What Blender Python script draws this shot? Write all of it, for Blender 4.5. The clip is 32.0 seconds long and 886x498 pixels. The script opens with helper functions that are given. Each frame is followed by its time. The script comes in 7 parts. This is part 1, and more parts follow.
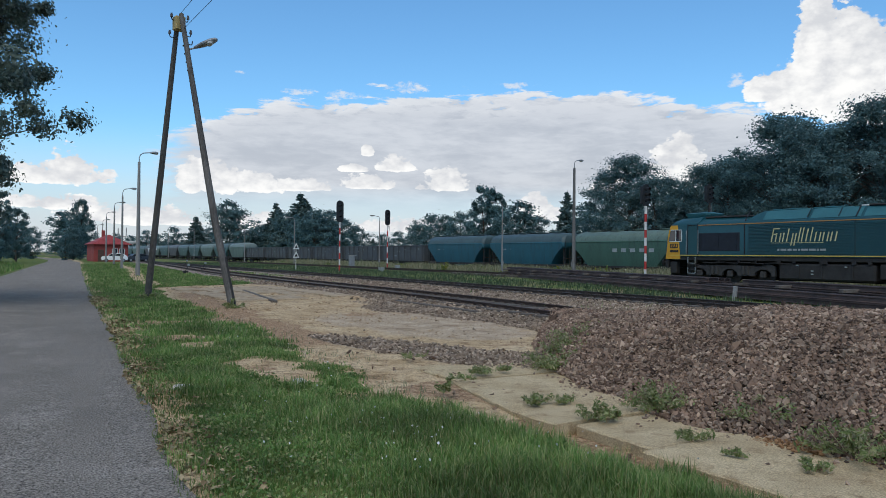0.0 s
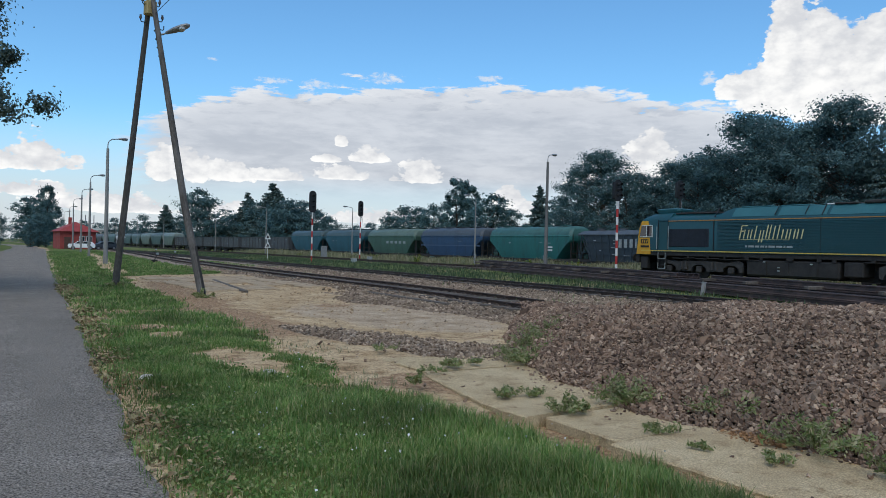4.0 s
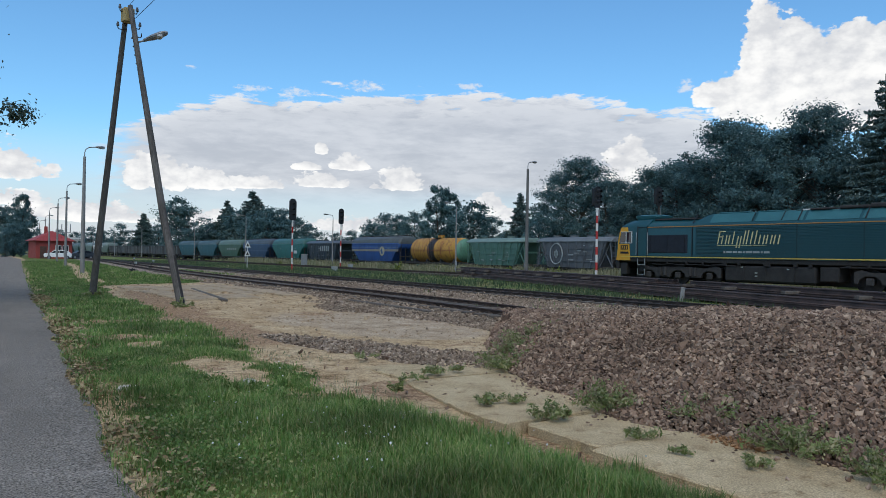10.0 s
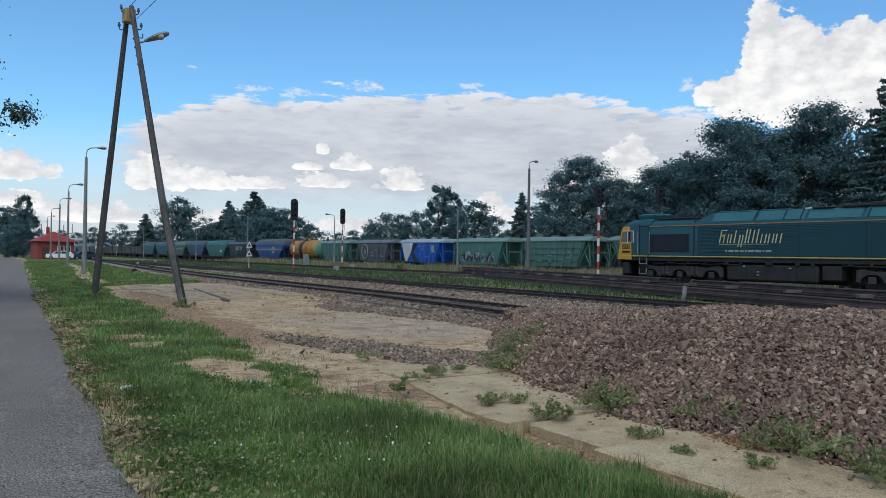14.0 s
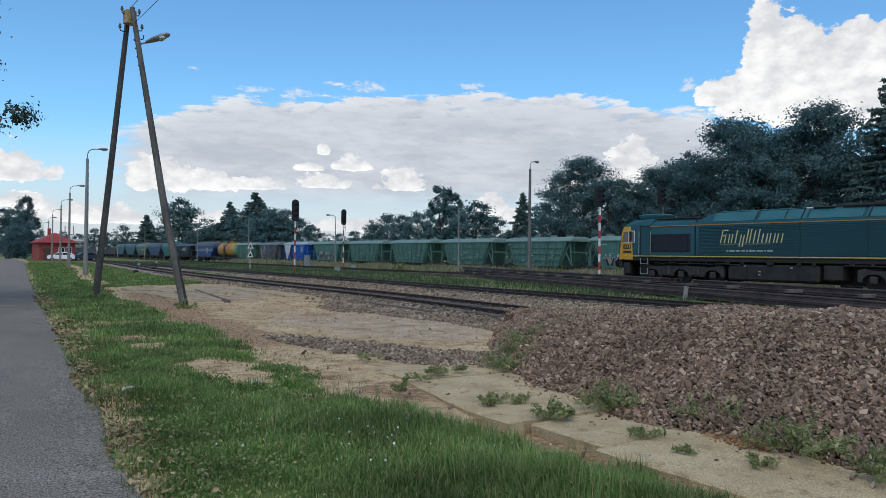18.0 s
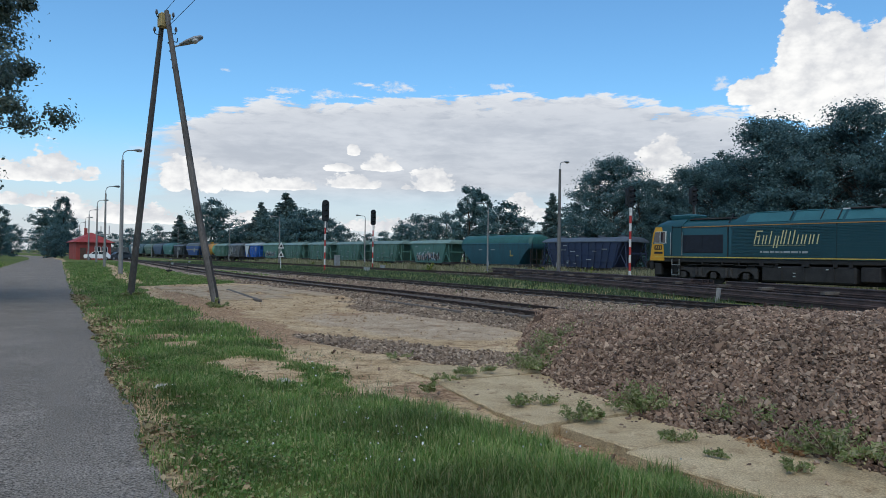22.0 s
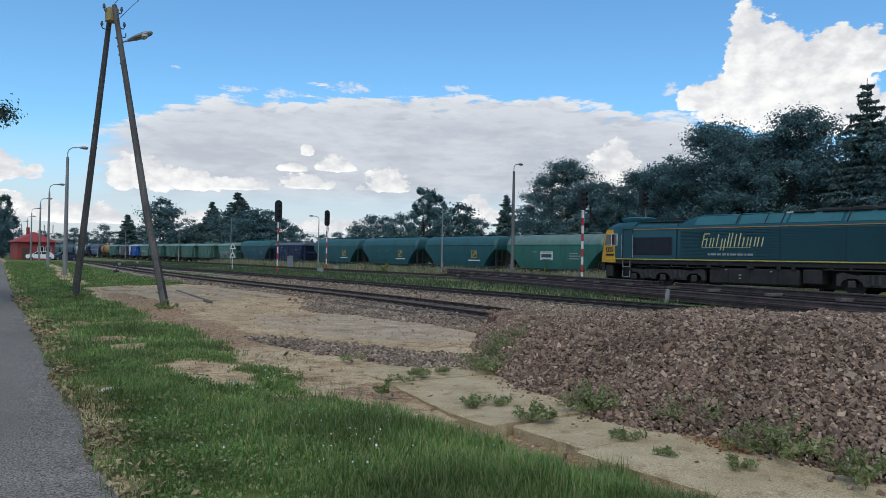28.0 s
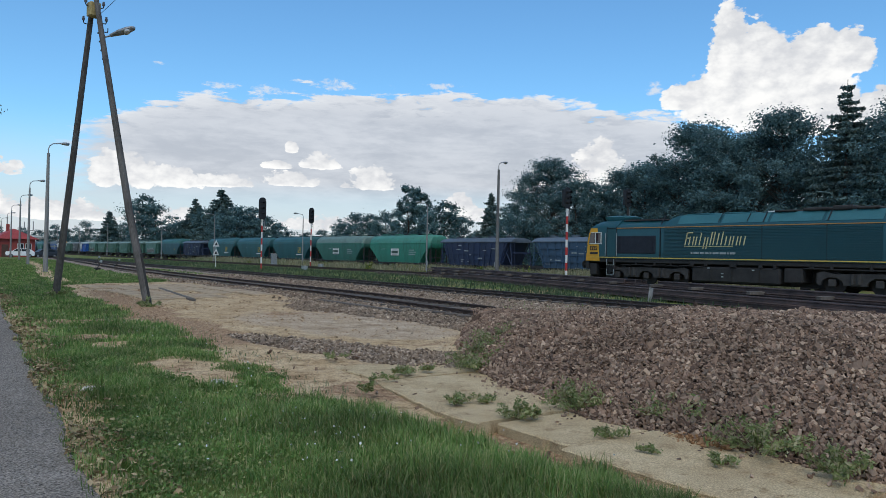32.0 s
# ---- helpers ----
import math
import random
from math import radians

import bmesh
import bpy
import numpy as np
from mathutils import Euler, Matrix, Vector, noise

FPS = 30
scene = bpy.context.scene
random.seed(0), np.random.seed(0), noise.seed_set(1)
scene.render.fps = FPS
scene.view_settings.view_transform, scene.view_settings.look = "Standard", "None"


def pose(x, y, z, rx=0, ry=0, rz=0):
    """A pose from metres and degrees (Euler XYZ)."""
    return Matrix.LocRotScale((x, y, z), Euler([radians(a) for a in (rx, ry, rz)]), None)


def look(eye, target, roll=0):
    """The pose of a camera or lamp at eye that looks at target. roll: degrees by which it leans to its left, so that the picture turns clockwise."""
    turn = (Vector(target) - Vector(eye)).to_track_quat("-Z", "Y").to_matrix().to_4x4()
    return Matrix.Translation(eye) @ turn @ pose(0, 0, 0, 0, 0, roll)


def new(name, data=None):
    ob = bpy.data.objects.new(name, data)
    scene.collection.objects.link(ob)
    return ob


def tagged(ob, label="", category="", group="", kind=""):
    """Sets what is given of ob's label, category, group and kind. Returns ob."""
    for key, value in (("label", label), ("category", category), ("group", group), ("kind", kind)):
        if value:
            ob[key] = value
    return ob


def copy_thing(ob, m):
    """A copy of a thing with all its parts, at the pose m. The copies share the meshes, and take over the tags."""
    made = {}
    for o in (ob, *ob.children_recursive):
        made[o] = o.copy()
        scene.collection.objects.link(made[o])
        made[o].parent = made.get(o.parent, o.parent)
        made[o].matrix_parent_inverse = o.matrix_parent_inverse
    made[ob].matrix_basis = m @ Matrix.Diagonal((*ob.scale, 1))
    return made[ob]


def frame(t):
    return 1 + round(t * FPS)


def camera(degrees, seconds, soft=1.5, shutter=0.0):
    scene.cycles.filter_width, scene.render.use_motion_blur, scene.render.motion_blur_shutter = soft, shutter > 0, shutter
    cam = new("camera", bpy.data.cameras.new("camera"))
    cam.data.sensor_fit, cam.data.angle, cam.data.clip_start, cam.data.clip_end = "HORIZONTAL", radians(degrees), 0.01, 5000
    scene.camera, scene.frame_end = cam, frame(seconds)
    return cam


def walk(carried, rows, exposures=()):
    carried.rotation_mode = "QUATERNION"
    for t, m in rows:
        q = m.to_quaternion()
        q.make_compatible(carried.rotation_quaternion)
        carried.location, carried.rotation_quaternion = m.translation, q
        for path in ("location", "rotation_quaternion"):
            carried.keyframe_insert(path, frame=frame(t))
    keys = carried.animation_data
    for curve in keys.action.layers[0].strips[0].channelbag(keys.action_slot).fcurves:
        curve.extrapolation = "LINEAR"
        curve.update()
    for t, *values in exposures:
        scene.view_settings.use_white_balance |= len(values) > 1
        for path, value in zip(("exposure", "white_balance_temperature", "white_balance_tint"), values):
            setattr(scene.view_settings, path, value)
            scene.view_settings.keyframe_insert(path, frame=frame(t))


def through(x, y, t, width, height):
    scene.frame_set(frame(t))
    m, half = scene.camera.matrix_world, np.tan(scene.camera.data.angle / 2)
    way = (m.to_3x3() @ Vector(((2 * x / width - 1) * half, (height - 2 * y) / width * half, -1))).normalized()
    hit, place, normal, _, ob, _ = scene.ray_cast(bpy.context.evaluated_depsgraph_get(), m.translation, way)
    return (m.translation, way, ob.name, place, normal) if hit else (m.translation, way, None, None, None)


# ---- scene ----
cam = camera(61.44, 32.0, soft=0.5)
EYE = 1.65
walk(cam, [
    (0, pose(0, 0, EYE, 90.495, -0.561, -31.273)), (0.5, pose(0, 0, EYE, 90.489, -0.652, -31.524)), (1, pose(0, 0, EYE, 90.452, -0.749, -31.791)),
    (1.5, pose(0, 0, EYE, 90.354, -0.850, -32.115)), (2, pose(0, 0, EYE, 90.239, -0.971, -32.448)), (2.5, pose(0, 0, EYE, 90.128, -1.080, -32.725)),
    (3, pose(0, 0, EYE, 90.023, -1.156, -32.956)), (3.5, pose(0, 0, EYE, 89.953, -1.257, -33.185)), (5.5, pose(0, 0, EYE, 90.002, -1.381, -33.744)),
    (6, pose(0, 0, EYE, 90.082, -1.326, -33.912)), (6.5, pose(0, 0, EYE, 90.155, -1.280, -34.128)), (7, pose(0, 0, EYE, 90.222, -1.227, -34.360)),
    (7.5, pose(0, 0, EYE, 90.290, -1.172, -34.556)), (8, pose(0, 0, EYE, 90.363, -1.124, -34.706)), (8.5, pose(0, 0, EYE, 90.447, -1.073, -34.810)),
    (9, pose(0, 0, EYE, 90.509, -1.047, -34.858)), (9.5, pose(0, 0, EYE, 90.529, -1.029, -34.851)), (10, pose(0, 0, EYE, 90.523, -1.007, -34.825)),
    (10.5, pose(0, 0, EYE, 90.512, -0.961, -34.818)), (11, pose(0, 0, EYE, 90.506, -0.915, -34.814)), (11.5, pose(0, 0, EYE, 90.497, -0.884, -34.792)),
    (12, pose(0, 0, EYE, 90.478, -0.867, -34.772)), (12.5, pose(0, 0, EYE, 90.459, -0.859, -34.753)), (13, pose(0, 0, EYE, 90.460, -0.846, -34.732)),
    (13.5, pose(0, 0, EYE, 90.477, -0.846, -34.708)), (14, pose(0, 0, EYE, 90.494, -0.866, -34.702)), (14.5, pose(0, 0, EYE, 90.501, -0.922, -34.704)),
    (16.5, pose(0, 0, EYE, 90.535, -0.778, -34.714)), (17, pose(0, 0, EYE, 90.546, -0.785, -34.708)), (17.5, pose(0, 0, EYE, 90.538, -0.782, -34.680)),
    (18, pose(0, 0, EYE, 90.529, -0.746, -34.620)), (18.5, pose(0, 0, EYE, 90.516, -0.728, -34.550)), (19, pose(0, 0, EYE, 90.505, -0.728, -34.418)),
    (19.5, pose(0, 0, EYE, 90.486, -0.742, -34.158)), (20, pose(0, 0, EYE, 90.475, -0.786, -33.813)), (20.5, pose(0, 0, EYE, 90.486, -0.829, -33.454)),
    (21, pose(0, 0, EYE, 90.511, -0.856, -33.101)), (21.5, pose(0, 0, EYE, 90.517, -0.891, -32.742)), (22, pose(0, 0, EYE, 90.527, -0.913, -32.385)),
    (22.5, pose(0, 0, EYE, 90.544, -0.944, -32.139)), (23, pose(0, 0, EYE, 90.546, -0.986, -32.039)), (23.5, pose(0, 0, EYE, 90.535, -1.025, -31.978)),
    (24, pose(0, 0, EYE, 90.530, -1.060, -31.926)), (24.5, pose(0, 0, EYE, 90.537, -1.070, -31.921)), (25, pose(0, 0, EYE, 90.540, -1.055, -31.960)),
    (25.5, pose(0, 0, EYE, 90.519, -1.060, -32.054)), (27.5, pose(0, 0, EYE, 90.707, -0.981, -35.211)), (28, pose(0, 0, EYE, 90.685, -1.089, -35.890)),
    (28.5, pose(0, 0, EYE, 90.638, -1.239, -36.599)), (29, pose(0, 0, EYE, 90.583, -1.308, -37.148)), (29.5, pose(0, 0, EYE, 90.556, -1.318, -37.272)),
    (30, pose(0, 0, EYE, 90.528, -1.323, -37.253)), (30.5, pose(0, 0, EYE, 90.514, -1.330, -37.229)), (31, pose(0, 0, EYE, 90.527, -1.311, -37.210)),
    (31.5, pose(0, 0, EYE, 90.549, -1.289, -37.161)), (32, pose(0, 0, EYE, 90.558, -1.224, -37.067)),
])
# ---- world, sun, exposure ----
SUN_AZ, SUN_EL = 222.0, 54.0


def build_world():
    world = bpy.data.worlds.new("sky")
    scene.world = world
    world.use_nodes = True
    nt = world.node_tree
    nt.nodes.clear()
    N, L = nt.nodes, nt.links

    def math_node(op, a, b=None, c=None):
        n = N.new("ShaderNodeMath")
        n.operation = op
        for i, v in enumerate((a, b, c)):
            if v is None:
                continue
            if isinstance(v, (int, float)):
                n.inputs[i].default_value = v
            else:
                L.new(v, n.inputs[i])
        return n.outputs[0]

    def smooth(v, lo, hi):
        n = N.new("ShaderNodeMapRange")
        n.interpolation_type = "SMOOTHSTEP"
        L.new(v, n.inputs[0])
        n.inputs[1].default_value, n.inputs[2].default_value = lo, hi
        return n.outputs[0]

    def noise_node(vec, scale, detail, rough=0.6, distort=0.0):
        n = N.new("ShaderNodeTexNoise")
        L.new(vec, n.inputs["Vector"])
        n.inputs["Scale"].default_value, n.inputs["Detail"].default_value = scale, detail
        n.inputs["Roughness"].default_value, n.inputs["Distortion"].default_value = rough, distort
        return n.outputs["Fac"]

    def mix(fac, a, b):
        n = N.new("ShaderNodeMix")
        n.data_type = "RGBA"
        if isinstance(fac, (int, float)):
            n.inputs[0].default_value = fac
        else:
            L.new(fac, n.inputs[0])
        for k, v in ((6, a), (7, b)):
            if isinstance(v, tuple):
                n.inputs[k].default_value = (*v, 1)
            else:
                L.new(v, n.inputs[k])
        return n.outputs[2]

    coord = N.new("ShaderNodeTexCoord").outputs["Generated"]
    sep = N.new("ShaderNodeSeparateXYZ")
    L.new(coord, sep.inputs[0])
    az = math_node("MULTIPLY", math_node("ARCTAN2", sep.outputs[0], sep.outputs[1]), 180 / math.pi)
    el = math_node("MULTIPLY", math_node("ARCSINE", sep.outputs[2]), 180 / math.pi)
    comb = N.new("ShaderNodeCombineXYZ")
    L.new(az, comb.inputs[0])
    L.new(math_node("MULTIPLY", el, 1.5), comb.inputs[1])
    flat = comb.outputs[0]
    lumps = noise_node(flat, 0.36, 10, 0.60, 0.15)
    shift = N.new("ShaderNodeVectorMath")
    shift.operation = "ADD"
    L.new(flat, shift.inputs[0])
    shift.inputs[1].default_value = (-0.35, 0.75, 0)
    lit = math_node("SUBTRACT", noise_node(shift.outputs[0], 0.36, 10, 0.60, 0.15), lumps)
    fluff = noise_node(flat, 1.6, 8, 0.62)
    puffs = []
    for size in (0.5, 1.1, 2.6):
        cell = N.new("ShaderNodeTexVoronoi")
        cell.feature = "SMOOTH_F1"
        cell.inputs["Scale"].default_value, cell.inputs["Smoothness"].default_value = size, 0.25
        warp = N.new("ShaderNodeVectorMath")
        warp.operation = "MULTIPLY_ADD"
        tint = N.new("ShaderNodeTexNoise")
        tint.inputs["Scale"].default_value, tint.inputs["Detail"].default_value = 1.1 + size, 5
        L.new(flat, tint.inputs["Vector"])
        L.new(tint.outputs["Color"], warp.inputs[0])
        warp.inputs[1].default_value = (0.6 / size, 0.6 / size, 0)
        L.new(flat, warp.inputs[2])
        L.new(warp.outputs[0], cell.inputs["Vector"])
        puffs.append(math_node("SUBTRACT", 0.42, cell.outputs["Distance"]))
    puff = math_node("ADD", puffs[0], math_node("ADD", math_node("MULTIPLY", puffs[1], 0.6), math_node("MULTIPLY", puffs[2], 0.35)))
    # layered cloud is drawn out level
    level = N.new("ShaderNodeCombineXYZ")
    L.new(math_node("MULTIPLY", az, 0.30), level.inputs[0])
    L.new(math_node("MULTIPLY", el, 1.15), level.inputs[1])
    layer = level.outputs[0]
    wisps = noise_node(layer, 0.42, 9, 0.60, 0.3)
    streaks = noise_node(layer, 1.3, 8, 0.62, 0.2)
    big = noise_node(flat, 0.05, 5, 0.55)

    def heap_of(clouds, foot=3.2):
        """The largest of some ellipses of (azimuth, elevation of the foot, half width, height), cut off flat below."""
        best = None
        for a, e, ra, re in clouds:
            u = math_node("DIVIDE", math_node("SUBTRACT", az, a), ra)
            v = math_node("DIVIDE", math_node("SUBTRACT", el, e), re)
            low = math_node("MULTIPLY", math_node("MINIMUM", v, 0.0), foot)
            v = math_node("ADD", v, low)
            d = math_node("ADD", math_node("MULTIPLY", u, u), math_node("MULTIPLY", v, v))
            d = math_node("SUBTRACT", 1.0, d)
            best = d if best is None else math_node("MAXIMUM", best, d)
        return math_node("MAXIMUM", best, -1.5)

    # far cumulus heaps near the horizon, then the tall one over the wood
    HEAPS = [(3.0, 4.9, 2.4, 1.5), (4.6, 5.0, 2.2, 2.1), (6.4, 4.95, 1.3, 0.9), (12.4, 4.8, 1.1, 2.2), (14.7, 4.9, 2.0, 2.4), (17.2, 4.9, 2.2, 1.5), (20.2, 4.95, 2.8, 0.9),
             (25.6, 5.2, 2.2, 0.9), (25.4, 7.7, 0.5, 1.1), (27.4, 6.6, 1.5, 1.1), (24.4, 6.4, 1.2, 0.5), (31.3, 5.2, 1.9, 1.4), (29.6, 5.1, 0.9, 0.5)]
    RIGHT = [(48.7, 5.7, 2.0, 3.2), (44.5, 5.8, 1.3, 1.1), (43.2, 5.0, 1.0, 0.9), (38.3, 3.5, 1.3, 1.5), (39.3, 2.9, 1.2, 1.0), (3.6, 3.1, 3.6, 0.9), (9.0, 2.2, 5.0, 1.1), (18.0, 2.1, 6.0, 1.0), (29.0, 1.9, 5.0, 0.9)]
    TALL = [(57.9, 12.8, 1.9, 5.6), (59.9, 12.4, 3.4, 4.6), (63.0, 12.4, 3.4, 3.9), (65.2, 13.2, 2.2, 2.7), (55.6, 11.3, 2.9, 2.0), (58.5, 10.6, 4.8, 4.2), (62.5, 9.8, 5.0, 4.4), (67.5, 9.0, 3.0, 3.2)]
    HEAPS = HEAPS + RIGHT
    low_heaps, tall_heap = heap_of(HEAPS), heap_of(TALL)
    heaps = math_node("MAXIMUM", low_heaps, tall_heap)
    above = heap_of([(a - 0.12 * w, e - 0.28 * r, w, r) for a, e, w, r in HEAPS + TALL])
    billow = math_node("ADD", math_node("MULTIPLY", math_node("SUBTRACT", lumps, 0.5), 1.1), math_node("ADD", math_node("MULTIPLY", puff, 1.1), math_node("MULTIPLY", math_node("SUBTRACT", fluff, 0.5), 1.3)))
    heap_m = math_node("MAXIMUM", smooth(math_node("ADD", low_heaps, math_node("MULTIPLY", billow, 1.1)), -0.28, 0.08), smooth(math_node("ADD", tall_heap, math_node("MULTIPLY", billow, 0.42)), 0.05, 0.2))
    # the broad grey-white bank: a level deck with a long, slightly arched upper edge
    arch = math_node("POWER", math_node("ABSOLUTE", math_node("DIVIDE", math_node("SUBTRACT", az, 34.5), 22.5)), 3.4)
    edge = math_node("SUBTRACT", math_node("SUBTRACT", 12.2, math_node("MULTIPLY", arch, 3.0)), el)
    ragged = math_node("ADD", math_node("MULTIPLY", math_node("SUBTRACT", wisps, 0.5), 5.2), math_node("MULTIPLY", math_node("SUBTRACT", streaks, 0.5), 4.2))
    bank_d = math_node("ADD", edge, ragged)
    left_end = smooth(math_node("ADD", az, math_node("MULTIPLY", math_node("SUBTRACT", streaks, 0.5), 9.0)), 9.5, 13.0)
    bank_m = math_node("MULTIPLY", math_node("MULTIPLY", smooth(bank_d, -0.05, 0.6), smooth(el, 2.6, 5.6)), math_node("MULTIPLY", left_end, 0.96))
    # torn shreds above its edge
    shreds = heap_of([(20.2, 12.1, 1.5, 0.4), (28.6, 12.6, 2.1, 0.5), (23.6, 12.0, 1.8, 0.4), (52.7, 12.4, 0.6, 0.8), (36.4, 12.8, 1.4, 0.3), (16.0, 13.2, 0.8, 0.2)], foot=0.2)
    shred_m = math_node("MULTIPLY", smooth(math_node("ADD", shreds, math_node("ADD", math_node("MULTIPLY", math_node("SUBTRACT", fluff, 0.5), 4.5), math_node("MULTIPLY", math_node("SUBTRACT", streaks, 0.5), 3.5))), 0.2, 1.5), 0.75)
    # the same kind of broken cloud goes on outside the view
    away = smooth(math_node("ABSOLUTE", math_node("SUBTRACT", az, 34.0)), 42.0, 75.0)
    high = smooth(el, 24.0, 42.0)
    rest = math_node("MULTIPLY", math_node("MAXIMUM", away, high), smooth(big, 0.5, 0.66))
    haze = math_node("MULTIPLY", smooth(el, 10.0, 0.5), 0.92)

    sky = N.new("ShaderNodeTexSky")
    sky.sky_type = "NISHITA"
    sky.sun_disc = False
    sky.sun_elevation, sky.sun_rotation = radians(SUN_EL), radians(SUN_AZ)
    sky.air_density, sky.dust_density, sky.ozone_density = 1.0, 0.6, 2.0
    blue = N.new("ShaderNodeMix")
    blue.data_type, blue.blend_type = "RGBA", "MULTIPLY"
    blue.inputs[0].default_value = 1.0
    L.new(sky.outputs[0], blue.inputs[6])
    blue.inputs[7].default_value = (0.84, 1.32, 1.56, 1)
    col = blue.outputs[2]
    W = 8.6
    col = mix(haze, col, (W * 0.69, W * 0.72, W * 0.77))
    grey = mix(smooth(math_node("ADD", math_node("MULTIPLY", wisps, 0.6), math_node("MULTIPLY", streaks, 0.4)), 0.36, 0.62), (W * 0.53, W * 0.565, W * 0.63), (W * 0.69, W * 0.72, W * 0.775))
    rim = math_node("MULTIPLY", smooth(bank_d, 2.2, 0.1), smooth(streaks, 0.38, 0.6))
    grey = mix(rim, grey, (W * 0.86, W * 0.88, W * 0.91))
    col = mix(shred_m, col, (W * 0.80, W * 0.83, W * 0.88))
    col = mix(bank_m, col, grey)
    shade = math_node("ADD", math_node("SUBTRACT", math_node("MULTIPLY", lit, 1.6), math_node("MULTIPLY", puff, 0.5)), math_node("MULTIPLY", math_node("SUBTRACT", heaps, above), 0.6))
    white = mix(smooth(shade, -0.3, 0.75), (W * 1.04, W * 1.04, W * 1.03), (W * 0.70, W * 0.72, W * 0.76))
    col = mix(heap_m, col, white)
    col = mix(rest, col, (W * 0.85, W * 0.88, W * 0.92))
    bg = N.new("ShaderNodeBackground")
    L.new(col, bg.inputs[0])
    bg.inputs[1].default_value = 0.112
    out = N.new("ShaderNodeOutputWorld")
    L.new(bg.outputs[0], out.inputs[0])


build_world()
sun = new("sun", bpy.data.lights.new("sun", "SUN"))
sun.data.energy, sun.data.angle, sun.data.color = 1.68, radians(60), (1.0, 0.91, 0.77)
_a, _e = radians(SUN_AZ), radians(SUN_EL)
sun.matrix_world = look((0, 0, 60), (-60 * math.sin(_a) * math.cos(_e), -60 * math.cos(_a) * math.cos(_e), 60 - 60 * math.sin(_e)))
scene.view_settings.exposure = 0.0

# ---- materials ----
def mat(name, col, col2=None, rough=0.7, metal=0.0, scale=3.0, fine=40.0, bump=0.15, vary=0.0, fleck=0.25, spec=0.4, streak=0.0, dirt=None, dirt_at=0.62):
    """A surface in two colours that mix at a large scale, with fine grain and relief; vary: by the object; streak: stretches the noise upright."""
    m = bpy.data.materials.new(name)
    m.use_nodes = True
    N, L = m.node_tree.nodes, m.node_tree.links
    bsdf = N["Principled BSDF"]
    col2 = col2 or tuple(c * 0.72 for c in col)
    tc = N.new("ShaderNodeTexCoord").outputs["Object"]
    if streak:
        mp = N.new("ShaderNodeMapping")
        mp.inputs["Scale"].default_value = (1, 1, 1 / streak)
        L.new(tc, mp.inputs[0])
        tc = mp.outputs[0]
    n1 = N.new("ShaderNodeTexNoise")
    n1.inputs["Scale"].default_value, n1.inputs["Detail"].default_value, n1.inputs["Roughness"].default_value = scale, 6, 0.65
    n2 = N.new("ShaderNodeTexNoise")
    n2.inputs["Scale"].default_value, n2.inputs["Detail"].default_value = fine, 5
    L.new(tc, n1.inputs["Vector"])
    L.new(tc, n2.inputs["Vector"])
    ramp = N.new("ShaderNodeMapRange")
    L.new(n1.outputs["Fac"], ramp.inputs[0])
    ramp.inputs[1].default_value, ramp.inputs[2].default_value = 0.35, 0.65
    mx = N.new("ShaderNodeMix")
    mx.data_type = "RGBA"
    L.new(ramp.outputs[0], mx.inputs[0])
    mx.inputs[6].default_value, mx.inputs[7].default_value = (*col, 1), (*col2, 1)
    c = mx.outputs[2]
    if dirt:
        n3 = N.new("ShaderNodeTexNoise")
        n3.inputs["Scale"].default_value, n3.inputs["Detail"].default_value, n3.inputs["Roughness"].default_value = scale * 2.7, 8, 0.7
        L.new(tc, n3.inputs["Vector"])
        r3 = N.new("ShaderNodeMapRange")
        L.new(n3.outputs["Fac"], r3.inputs[0])
        r3.inputs[1].default_value, r3.inputs[2].default_value = dirt_at, dirt_at + 0.12
        m3 = N.new("ShaderNodeMix")
        m3.data_type = "RGBA"
        L.new(r3.outputs[0], m3.inputs[0])
        L.new(c, m3.inputs[6])
        m3.inputs[7].default_value = (*dirt, 1)
        c = m3.outputs[2]
    r2 = N.new("ShaderNodeMapRange")
    L.new(n2.outputs["Fac"], r2.inputs[0])
    r2.inputs[1].default_value, r2.inputs[2].default_value = 0.25, 0.75
    r2.inputs[3].default_value, r2.inputs[4].default_value = 1 - fleck, 1 + fleck
    hsv = N.new("ShaderNodeHueSaturation")
    L.new(c, hsv.inputs["Color"])
    val = r2.outputs[0]
    if vary:
        info = N.new("ShaderNodeObjectInfo")
        r4 = N.new("ShaderNodeMapRange")
        L.new(info.outputs["Random"], r4.inputs[0])
        r4.inputs[3].default_value, r4.inputs[4].default_value = 1 - vary, 1 + vary
        mu = N.new("ShaderNodeMath")
        mu.operation = "MULTIPLY"
        L.new(val, mu.inputs[0])
        L.new(r4.outputs[0], mu.inputs[1])
        val = mu.outputs[0]
    L.new(val, hsv.inputs["Value"])
    L.new(hsv.outputs[0], bsdf.inputs["Base Color"])
    rr = N.new("ShaderNodeMapRange")
    L.new(n1.outputs["Fac"], rr.inputs[0])
    rr.inputs[3].default_value, rr.inputs[4].default_value = max(0.05, rough - 0.12), min(1, rough + 0.12)
    L.new(rr.outputs[0], bsdf.inputs["Roughness"])
    bsdf.inputs["Metallic"].default_value = metal
    bsdf.inputs["Specular IOR Level"].default_value = spec
    if bump:
        bp = N.new("ShaderNodeBump")
        bp.inputs["Strength"].default_value, bp.inputs["Distance"].default_value = bump, 0.02
        L.new(n2.outputs["Fac"], bp.inputs["Height"])
        L.new(bp.outputs[0], bsdf.inputs["Normal"])
    return m


